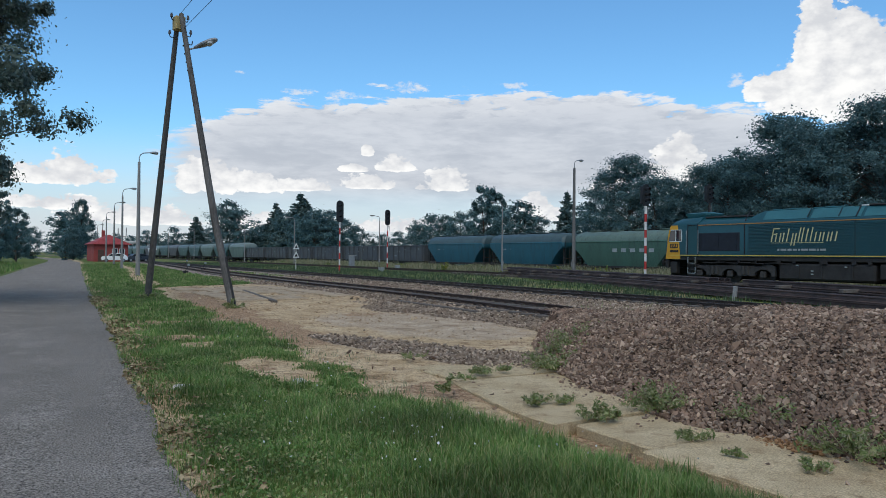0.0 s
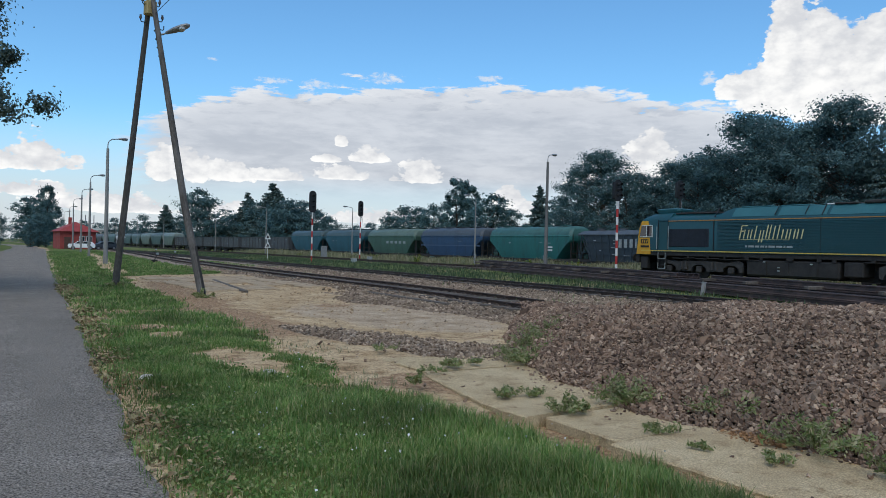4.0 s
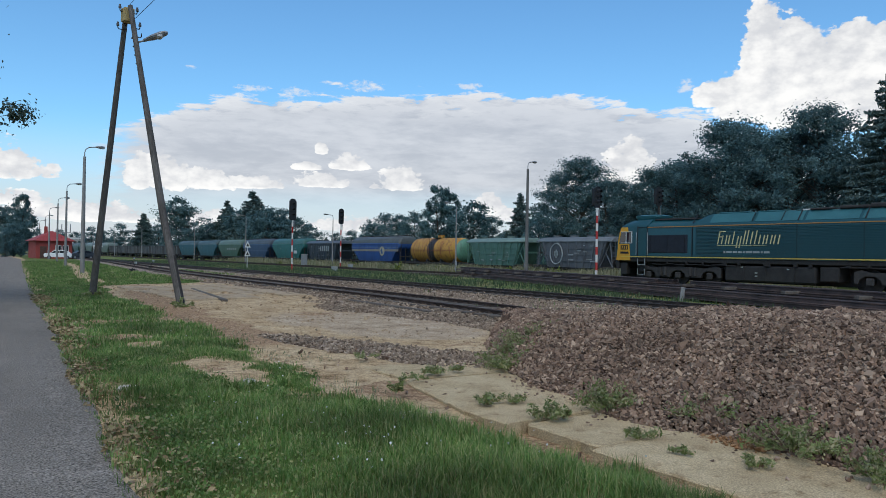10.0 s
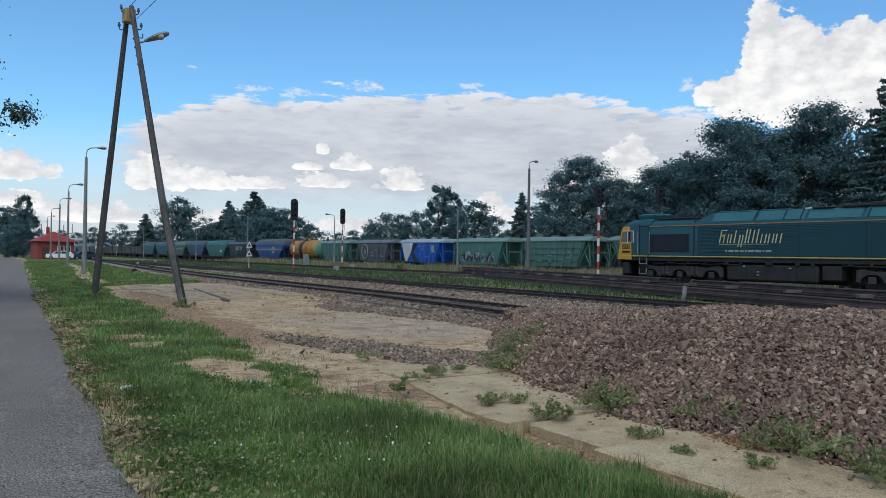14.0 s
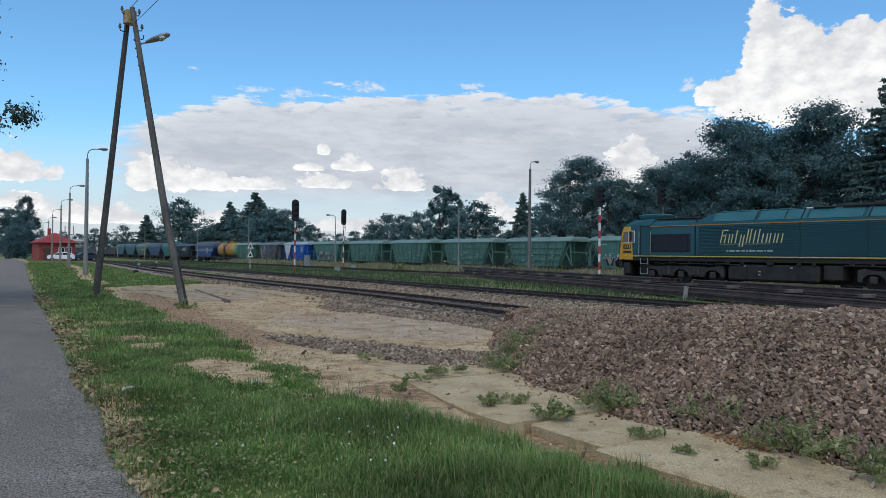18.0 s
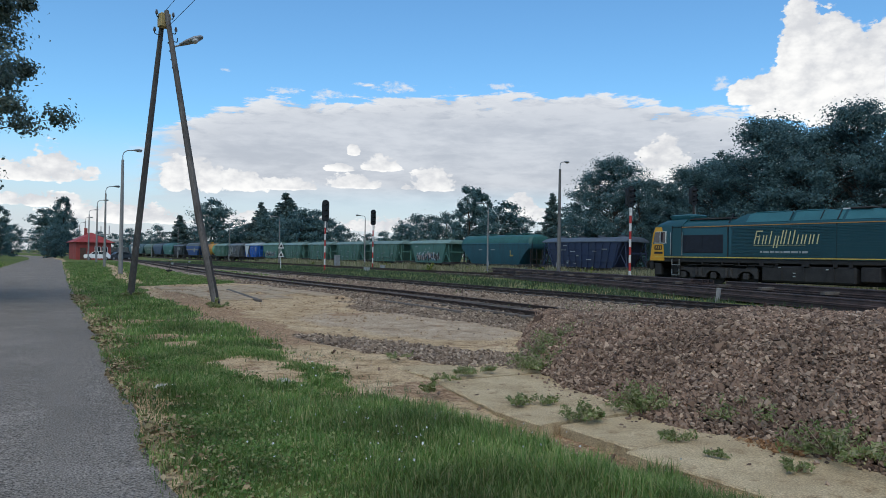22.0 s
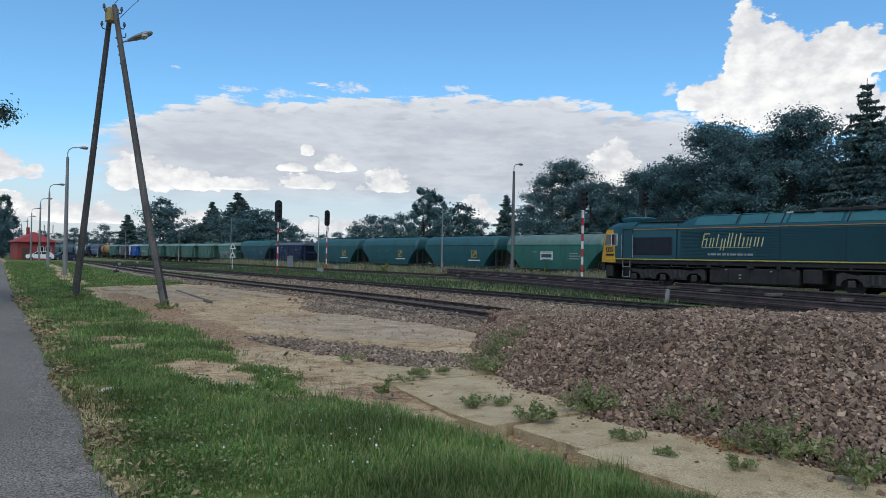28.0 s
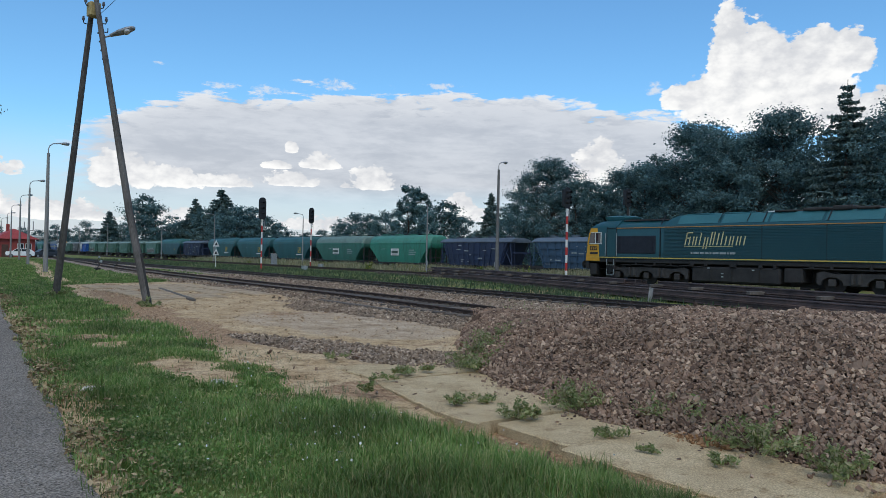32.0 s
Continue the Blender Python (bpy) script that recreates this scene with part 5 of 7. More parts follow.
def build_loco():
    """Origin on the rail under the front; the length runs towards -y; the flank at -x faces the lane."""
    t = thing("diesel_locomotive", pose(35.9, 31.25, LOCO_RAIL), "dark green diesel locomotive with yellow cab front, parked on the track", "locomotive")
    W = 1.32

    def section(name, stations, material, label=""):
        """Loft of cross sections: (along, floor, shoulder height, top height, half width at the top)."""
        g = Geo()
        rings = []
        for y, z0, zs, zt, wt in stations:
            rings.append([(-W, -y, z0), (-W, -y, zs), (-(W - 0.1), -y, zs + 0.16), (-wt, -y, zt), (wt, -y, zt), (W - 0.1, -y, zs + 0.16), (W, -y, zs), (W, -y, z0)])
        g.loft(rings)
        return part(name, g, material, t, label)

    # frame and skirt; an added dark block closes off the shaded underside
    g = Geo().box((0, -10.7, 1.36), (2.55, 20.6, 0.26), 0.03).box((0.3, -10.7, 0.78), (1.1, 19.8, 1.1), 0.03)
    jr = random.Random(9)
    for k in range(15):
        g.box((-1.27, -1.8 - k * 1.28 - jr.uniform(0, 0.8), 1.20), (0.10, jr.uniform(0.06, 0.4), jr.uniform(0.08, 0.22)))
    part("frame", g, DARK, t)
    # cabs at both ends: sloping windscreen above a short upright nose
    for end in (0, 1):
        cab = new("cab")
        me = Geo()
        rings = []
        for y, z0, zs, zt, wt in ((0.02, 1.46, 2.1, 2.2, 1.1), (0.08, 1.46, 2.35, 2.45, 1.12), (0.30, 1.46, 3.1, 3.25, 1.1), (0.50, 1.46, 3.24, 3.5, 0.95), (0.95, 1.46, 3.26, 3.68, 0.85), (2.40, 1.46, 3.26, 3.72, 0.85)):
            rings.append([(-W, -y, z0), (-W, -y, zs), (-(W - 0.1), -y, min(zs + 0.16, zt)), (-wt, -y, zt), (wt, -y, zt), (W - 0.1, -y, min(zs + 0.16, zt)), (W, -y, zs), (W, -y, z0)])
        me.loft(rings)
        bpy.data.objects.remove(cab)
        m = Matrix() if end == 0 else pose(0, -21.3, 0, 0, 0, 180)
        cab = part("cab", me, LOCO_GREEN, t, at=m)
        flank = (-1, 1) if end == 0 else (1, -1)
        for s in (-1, 1):
            g = Geo().prism([(-0.03, 1.30), (-1.10, 1.30), (-1.02, 2.28), (-0.17, 2.28)], s * (W - 0.02), s * (W + 0.02), "x")
            g.prism([(-0.31, 3.00), (-0.95, 3.00), (-0.90, 3.27), (-0.42, 3.27)], s * (W - 0.02), s * (W + 0.02), "x")
            g.prism([(-0.13, 2.28), (-0.22, 2.28), (-0.38, 3.0), (-0.28, 3.0)], s * (W - 0.02), s * (W + 0.02), "x")
            part("yellow_panel", g, LOCO_YELLOW, cab, "yellow painted cab side panel")
            win = Geo().prism([(-0.24, 2.34), (-1.20, 2.34), (-1.20, 2.98), (-0.40, 2.98)], s * (W - 0.03), s * (W + 0.008), "x")
            win = part("side_window", win, GLASS, cab)
            fr = Geo().box((s * (W + 0.012), -0.78, 2.66), (0.025, 0.04, 0.66)).box((s * (W + 0.012), -1.21, 2.66), (0.03, 0.05, 0.70)).box((s * (W + 0.012), -0.78, 2.33), (0.03, 0.95, 0.035)).box((s * (W + 0.012), -0.82, 3.0), (0.03, 0.85, 0.035))
            part("window_frame", fr, WHITE if s == -1 else DARK, win)
            door = Geo().box((s * (W + 0.005), -2.02, 2.35), (0.05, 0.66, 1.72), 0.015)
            door = part("cab_door", door, LOCO_GREEN, cab)
            seam = Geo()
            for y in (-1.67, -2.37):
                seam.box((s * (W + 0.02), y, 2.40), (0.03, 0.03, 1.85))
            seam.box((s * (W + 0.02), -2.02, 3.25), (0.03, 0.7, 0.03))
            part("door_seal", seam, BLACK, door)
            bar = Geo()
            for y in (-1.60, -2.44):
                bar.tube((s * (W + 0.07), y, 1.62), (s * (W + 0.07), y, 2.95), 0.018, n=6)
            part("grab_rail", bar, MARK, cab, "pale handrails beside the cab door")
            g = Geo()
            for z in (1.28, 0.98, 0.68, 0.42):
                g.box((s * 1.30, -2.0, z), (0.22, 0.52, 0.04))
            for y in (-1.72, -2.28):
                g.box((s * 1.36, y, 0.9), (0.05, 0.04, 1.05))
            part("cab_steps", g, DARK, cab)
            g = Geo()
            for z in (1.24, 0.66):
                for y in (-1.74, -2.26):
                    g.box((s * 1.40, y, z), (0.02, 0.035, 0.34))
                g.box((s * 1.40, -2.0, z - 0.17), (0.02, 0.55, 0.03))
            part("step_edges", g, MARK, cab, "pale step edges")
        # windscreen, lights, buffer beam
        scr = Geo()
        for s in (-1, 1):
            scr.prism([(s * 0.08, 2.52), (s * 1.10, 2.52), (s * 1.02, 3.08), (s * 0.08, 3.08)], -0.35, 0.02, "y")
        part("windscreen", scr, GLASS, cab)
        g = Geo().box((0, 0.02, 1.85), (2.4, 0.06, 0.85), 0.03)
        part("nose_panel", g, LOCO_YELLOW, cab, "yellow nose panel")
        for s in (-1, 1):
            g = Geo().tube((s * 0.95, 0.0, 1.72), (s * 0.95, 0.09, 1.72), 0.14, n=14)
            part("headlight", g, WHITE, cab)
            g = Geo().tube((s * 0.87, -0.1, 1.06), (s * 0.87, 0.42, 1.06), 0.1, n=12).tube((s * 0.87, 0.42, 1.06), (s * 0.87, 0.48, 1.06), 0.24, n=18)
            part("buffer", g, DARK, cab)
        g = Geo().box((0, -0.05, 1.05), (2.5, 0.25, 0.5), 0.03).box((0, -0.3, 0.5), (2.3, 0.12, 0.6), 0.03).box((0, 0.15, 1.02), (0.2, 0.4, 0.2), 0.03)
        for s in (-1, 1):
            g.tube((s * 0.5, 0.05, 0.95), (s * 0.45, 0.12, 0.5), 0.03, n=6)
            g.box((s * 1.05, -0.5, 0.8), (0.3, 0.5, 0.7), 0.04)
        part("buffer_beam", g, DARK, cab)
        if end == 0:
            ac = Geo()
            ac.loft([ring(0.62, 0.78, 3.72, 0.15), ring(0.72, 0.9, 3.86, 0.18), ring(0.74, 0.92, 3.96, 0.2), ring(0.5, 0.7, 4.02, 0.2)])
            ac = part("roof_cooler", ac, LOCO_ROOF, cab, "pale green cab roof cooling unit", at=pose(0, -1.75, 0))
            part("cooler_vent", Geo().box((-0.45, 0.2, 3.93), (0.5, 0.9, 0.06), 0.02), DARK, ac)
    # the lower section behind the cab with its dark grille
    section("equipment_hood", ((2.40, 1.46, 3.22, 3.66, 0.75), (5.50, 1.46, 3.22, 3.62, 0.75)), LOCO_GREEN)
    g = Geo().box((0, -3.95, 3.68), (1.7, 2.9, 0.08), 0.03)
    for k in range(9):
        g.box((0, -2.8 - k * 0.28, 3.74), (1.5, 0.06, 0.05))
    part("hood_top", g, DARK, t, "dark roof grating behind the cab")
    g = Geo().box((-W - 0.005, -3.8, 2.27), (0.05, 2.72, 1.02), 0.02)
    for k in range(3):
        g.box((-W - 0.035, -2.62 - k * 1.18, 2.27), (0.02, 0.03, 1.0))
    part("side_grille", g, GRILLE, t)
    # the long engine hood
    section("engine_hood", ((5.42, 1.46, 3.22, 3.42, 1.1), (5.95, 1.46, 3.24, 3.74, 0.9), (6.3, 1.46, 3.24, 3.88, 0.82), (17.1, 1.46, 3.24, 3.88, 0.82)), LOCO_GREEN)
    g = Geo()
    for z in np.arange(1.62, 3.18, 0.075):
        g.box((-W - 0.014, -11.35, float(z)), (0.036, 11.3, 0.036))
    part("flank_ribs", g, LOCO_GREEN, t, "fine horizontal ribs of the flank")
    for k in range(4):
        g = Geo().prism([(-1.24, 3.40), (-0.84, 3.885), (-0.6, 3.90), (0.6, 3.90), (0.84, 3.885), (1.24, 3.40), (1.2, 3.36), (-1.2, 3.36)], -6.5 - k * 2.65, -9.0 - k * 2.65, "y")
        part("roof_panel", g, LOCO_ROOF, t, "pale green roof panel")
    for y in (-5.46, -11.45, -14.6):
        seams = Geo().box((-W - 0.012, y, 2.36), (0.02, 0.05, 1.78))
        seams.prism([(-1.26, 3.42), (-0.85, 3.92), (-0.82, 3.92), (-1.24, 3.40)], y - 0.03, y + 0.03, "y")
        part("panel_seam", seams, BLACK, t)
    for y in (-9.0, -10.6):
        seams = Geo().prism([(-1.26, 3.46), (-0.9, 3.91), (-0.87, 3.91), (-1.24, 3.44)], y - 0.015, y + 0.015, "y")
        part("panel_seam", seams, BLACK, t)
    g = Geo()
    for y, l, h in ((-12.4, 1.1, 0.10), (-13.9, 1.3, 0.16), (-15.1, 0.9, 0.22), (-16.2, 1.0, 0.14)):
        g.box((-0.25, y, 3.88 + h / 2), (1.4, l, h), 0.05)
    part("exhaust_silencer", g, DARK, t, "sooty roof exhaust and fan boxes")
    for y, w in ((-7.6, 1.7), (-9.8, 1.6), (-11.9, 1.0)):
        g = Geo().box((-0.3, y, 3.93), (0.9, w, 0.07), 0.02)
        part("roof_hatch", g, LOCO_ROOF if y > -11 else WHITE, t)
    section("rear_hood", ((17.1, 1.46, 3.22, 3.7, 0.8), (18.9, 1.46, 3.22, 3.7, 0.8)), LOCO_GREEN)
    # lining and lettering shapes
    part("cab_line", Geo().box((-W - 0.02, -10.6, 1.52), (0.03, 20.4, 0.05)), CREAM, t, "yellow waist line along the frame")
    part("roof_line", Geo().box((-W - 0.014, -9.9, 3.235), (0.03, 15.0, 0.045)), ORANGE_LINE, t, "thin orange line below the roof")
    # a row of plain slanted strokes in place of the emblem
    x = W + 0.036
    y = -7.05
    for h, d, n in ((0.70, 0, 1), (0.46, 0, 1), (0.46, 0, 2), (0.66, 0, 1), (0.62, -0.2, 2), (0.70, 0, 2), (0.64, 0, 1), (0.70, 0, 1), (0.46, 0, 1), (0.46, 0, 2), (0.46, 0, 2), (0.46, 0, 1)):
        for j in range(n):
            z0, s = 2.24 + d, 0.22 * h
            logo = Geo().prism([(y, z0), (y - 0.062, z0), (y - 0.062 - s, z0 + h), (y - s, z0 + h)], -x, -x + 0.02, "x")
            part("emblem_stroke", logo, GOLD, t, "cream slanted emblem stroke")
            y -= 0.172
        y -= 0.06
    logo = Geo().prism([(-7.2, 2.88), (-7.56, 2.88), (-7.575, 2.94), (-7.215, 2.94)], -x, -x + 0.02, "x")
    logo.prism([(-7.13, 2.60), (-7.42, 2.60), (-7.435, 2.655), (-7.145, 2.655)], -x, -x + 0.02, "x")
    logo.prism([(-7.05, 2.17), (-9.9, 2.17), (-9.905, 2.19), (-7.055, 2.19)], -x, -x + 0.02, "x")
    part("emblem_stroke", logo, GOLD, t, "cream emblem bars")
    g = Geo()
    y = -7.45
    for w in (0.10, 0.32, 0.22, 0.22, 0.10, 0.34, 0.34, 0.10, 0.30):
        g.box((-W - 0.026, y - w / 2, 1.83), (0.02, w, 0.10))
        y -= w + 0.07
    part("number_bars", g, MARK, t)
    g = Geo().box((-W - 0.03, -0.66, 2.07), (0.02, 0.56, 0.26), 0.0)
    part("depot_plate", g, BLACK, t, "black plate on the yellow cab side")
    g = Geo()
    for k in range(3):
        g.prism([(-0.46 - 0.17 * k, 1.98), (-0.52 - 0.17 * k, 1.98), (-0.56 - 0.17 * k, 2.16), (-0.50 - 0.17 * k, 2.16)], -W - 0.045, -W - 0.03, "x")
    part("plate_shapes", g, LOCO_YELLOW, t)
    part("number_bars", Geo().box((-W - 0.03, -0.68, 1.76), (0.02, 0.62, 0.12)), BLACK, t)
    # tanks, boxes and bogies under the frame
    g = Geo().box((0, -9.9, 0.72), (2.5, 4.9, 0.82), 0.08).box((-0.4, -13.0, 0.8), (1.7, 0.9, 0.7), 0.05)
    for y in (-8.6, -9.8, -11.3):
        g.box((-1.27, y, 0.75), (0.04, 0.05, 0.7))
    tank = part("fuel_tank", g, DARK, t)
    g = Geo()
    for y, z in ((-8.5, 1.05), (-9.3, 0.78), (-9.3, 0.62), (-11.0, 1.0)):
        g.box((-1.29, y, z), (0.03, 0.12, 0.06))
    part("valve_tags", g, MARK, tank)
    wheel = Geo()
    for s in (-1, 1):
        wheel.tube((s * 0.74, 0, 0.53), (s * 0.86, 0, 0.53), 0.53, n=28)
        wheel.tube((s * 0.86, 0, 0.53), (s * 1.16, 0, 0.53), 0.15, n=10)
    wheel.tube((-0.8, 0, 0.53), (0.8, 0, 0.53), 0.1, n=8)
    wm = shade(wheel.mesh("wheelset"))
    wm.materials.append(WHEEL)
    bog = Geo()
    for s in (-1, 1):
        top = [(2.75, 0.95), (2.45, 1.05), (1.9, 0.92), (1.0, 0.98), (0, 0.98), (-1.0, 0.98), (-1.9, 0.92), (-2.45, 1.05), (-2.75, 0.95)]
        low = []
        for c in (-2.05, 0.0, 2.05):
            low += [(c - 0.52, 0.42), (c - 0.46, 0.62), (c - 0.2, 0.78), (c + 0.2, 0.78), (c + 0.46, 0.62), (c + 0.52, 0.42)]
        bog.prism(top + [(-2.75, 0.45)] + low + [(2.75, 0.45)], s * 1.06, s * 1.2, "x")
        for c in (-2.05, 0.0, 2.05):
            bog.box((s * 1.17, c, 0.52), (0.16, 0.34, 0.34), 0.04)
        for c in (-1.0, 1.0):
            bog.tube((s * 1.2, c - 0.15, 0.5), (s * 1.2, c - 0.15, 0.95), 0.1, n=8)
            bog.tube((s * 1.2, c + 0.15, 0.5), (s * 1.2, c + 0.15, 0.95), 0.1, n=8)
    bog.box((0, 0, 0.85), (2.1, 4.6, 0.2), 0.04)
    bm = shade(bog.mesh("bogie"))
    bm.materials.append(mat("dusty bogie casting", (0.045, 0.042, 0.040), (0.028, 0.026, 0.025), rough=0.85, scale=3, fine=30, bump=0.3))
    for y in (-4.45, -16.85):
        b = part("bogie", bm, None, t, at=pose(0, y, 0))
        for c in (-2.05, 0.0, 2.05):
            part("wheelset", wm, None, b, at=pose(0, c, 0))
    g = Geo()
    for k in range(7):
        part("pipe", Geo().tube((-1.28, -2.7 - k * 0.8, 1.12), (-1.28, -3.4 - k * 0.8, 1.1 + 0.05 * (k % 2)), 0.03, n=6), DARK, t)
    part("pipe", Geo().tube((-1.2, -13.5, 1.15), (-1.2, -19.0, 1.12), 0.04, n=6), DARK, t)
    return t


build_loco()

# ---- poles, lamps, signals, signs ----
WOOD_POLE = mat("weathered pole wood", (0.115, 0.106, 0.098), (0.055, 0.05, 0.046), rough=0.9, scale=2, fine=30, bump=0.6, fleck=0.35, streak=6)
GALV = mat("dull galvanised steel", (0.30, 0.31, 0.32), (0.22, 0.225, 0.23), rough=0.55, metal=0.5, scale=4, fine=50)
RED = mat("faded red paint", (0.42, 0.035, 0.03), (0.33, 0.03, 0.028), rough=0.6, scale=5, fine=40, fleck=0.12)
OCHRE = mat("yellow ochre board", (0.42, 0.32, 0.14), (0.33, 0.25, 0.11), rough=0.8, scale=5, fine=40)
PORCELAIN = mat("insulator", (0.10, 0.09, 0.09), rough=0.3, scale=6)
LENS = mat("dark signal lens", (0.02, 0.02, 0.025), rough=0.15, scale=5, bump=0.0)
LAMP_GLASS = mat("lamp bowl", (0.55, 0.56, 0.56), (0.45, 0.46, 0.47), rough=0.25, scale=6, fleck=0.05)


DARK_POST = mat("weathered dark concrete", (0.15, 0.145, 0.14), (0.09, 0.088, 0.086), rough=0.9, scale=1.6, fine=50, bump=0.3, streak=4)
MID_POST = mat("weathered lane concrete", (0.25, 0.245, 0.235), (0.15, 0.147, 0.143), rough=0.9, scale=1.2, fine=50, bump=0.3, streak=6)


def lamp_head(t, root, tip, parent_mat=GALV):
    """A cobra-head lamp from the arm's end at root towards tip."""
    a, b = Vector(root), Vector(tip)
    d = (b - a).normalized()
    q = d.to_track_quat("Y", "Z").to_matrix()
    n = 12
    L0 = (b - a).length
    head = Geo()
    rings = []
    for u, w, h in ((0, 0.05, 0.05), (0.12, 0.08, 0.06), (0.35, 0.13, 0.09), (0.7, 0.15, 0.10), (0.93, 0.11, 0.07), (1.0, 0.03, 0.03)):
        rings.append([a + q @ Vector((w * math.cos(2 * math.pi * i / n), u * L0, h * math.sin(2 * math.pi * i / n))) for i in range(n)])
    head.loft(rings)
    head = part("lamp_head", head, parent_mat, t)
    bowl = Geo()
    bowl.ball(tuple(a + q @ Vector((0, 0.64 * L0, -0.05))), 0.12, 10, (0.95, 1.9, 0.7))
    part("bowl", bowl, LAMP_GLASS, head)


def street_lamp(x, y, h, arm, turn, label, r=0.11, rise=0.35, of=None):
    """A pole with one short arm; arm: its length, turn: its heading in degrees."""
    z = float(ground_z(np.array([x]), np.array([y]))[0])
    t = thing("street_lamp", pose(x, y, z, 0, 0, turn), label, "street lamp", "lamps of the yard")
    part("pole", Geo().path([(0, 0, -0.3), (0, 0, h * 0.5), (0, 0, h - 0.4)], [r * 1.25, r, r * 0.72], 12), of or MID_POST, t)
    g = Geo().path([(0, 0, h - 0.5), (0, 0, h - 0.1), (0, 0.08, h + 0.12), (0, 0.3, h + rise * 0.8), (0, arm - 0.5, h + rise)], 0.035, 8)
    part("arm", g, GALV, t)
    lamp_head(t, (0, arm - 0.55, h + rise), (0, arm + 0.1, h + rise + 0.05))
    part("fuse_box", Geo().box((-r - 0.03, 0, 1.2), (0.1, 0.22, 0.42), 0.02), GALV, t)
    return t


def a_pole():
    """Two leaning poles joined at the top."""
    la, lb, top = Vector((4.96, 29.2, -0.3)), Vector((6.37, 22.62, -0.3)), Vector((A_TOP[0], A_TOP[1], A_TOP[2]))
    t = thing("a_frame_pole", pose(0, 0, 0), "weathered A-shaped double power pole with a yellow top board", "power pole")
    d = (lb - la).normalized() * 0.13
    # the leg by the tracks is bowed outwards at its foot
    for foot, line, e in ((la, la, top - d), (lb, Vector((6.25, 22.66, -0.3)), top + d)):
        part("leg", Geo().path([foot, line.lerp(e, 0.3), line.lerp(e, 0.65), e], [0.125, 0.11, 0.095, 0.08], 14), WOOD_POLE, t)
    ax = (lb - la).normalized()
    part("top_board", Geo().box(top + Vector((-0.02, 0, -0.30)), (0.34, 0.32, 0.46), 0.02, Matrix.Rotation(math.atan2(ax.y, ax.x) - math.pi / 2, 3, "Z")), OCHRE, t, "ochre yellow board at the top")
    across = Vector((-ax.y, ax.x, 0))
    g = Geo()
    for k, (leg, f) in enumerate(((la, 0.985), (la, 0.93), (lb, 0.985), (lb, 0.93), (lb, 0.90))):
        p = leg.lerp(top, f)
        s = -1 if leg is la else 1
        out = p + across * s * 0.27
        g.path([p, p.lerp(out, 0.5) + Vector((0, 0, -0.05)), p.lerp(out, 0.9) + Vector((0, 0, -0.05)), out, out + Vector((0, 0, 0.10))], 0.016, 6)
    hooks = part("hooks", g, DARK, t)
    for k, (leg, f) in enumerate(((la, 0.985), (la, 0.93), (lb, 0.985), (lb, 0.93))):
        p = leg.lerp(top, f) + across * (-1 if leg is la else 1) * 0.27
        part("insulator", Geo().tube(p + Vector((0, 0, 0.05)), p + Vector((0, 0, 0.12)), 0.048, n=10).tube(p + Vector((0, 0, 0.12)), p + Vector((0, 0, 0.18)), 0.034, n=10), PORCELAIN, hooks)
    # the lamp on its arm, toward the tracks
    root = lb.lerp(top, 0.868)
    side = Vector((0.70, -0.60, 0)).normalized()
    part("lamp_arm", Geo().path([root + Vector((0, 0, -0.25)), root + side * 0.12 + Vector((0, 0, 0.05)), root + side * 0.45 + Vector((0, 0, 0.12))], 0.03, 8), GALV, t)
    lamp_head(t, root + side * 0.30 + Vector((0, 0, 0.10)), root + side * 1.12 + Vector((0, 0, 0.36)))
    g = Geo()
    for f in (0.80, 0.83, 0.86, 0.89):
        p = lb.lerp(top, f)
        g.tube(p - ax * 0.15, p + ax * 0.15, 0.03, n=6)
    part("clamps", g, DARK, t)
    part("foot_sheath", Geo().tube(lb.lerp(top, 0.03) + ax * 0.12, lb.lerp(top, 0.18) + ax * 0.12, 0.035, n=8), DARK, t)
    # wires going off overhead
    w = Geo()
    for k, (dx, dz) in enumerate(((0.1, 0.05), (0.3, -0.55))):
        a = top + ax * dx + Vector((0, 0, dz))
        b = a + Vector((-0.2 + 0.5 * k, -40.0, 0.3))
        pts = [a.lerp(b, f) - Vector((0, 0, 1.2 * f * (1 - f))) for f in np.linspace(0, 1, 14)]
        w.path(pts, 0.009, 5)
    part("wires", w, DARK, t, "slack black overhead wires")


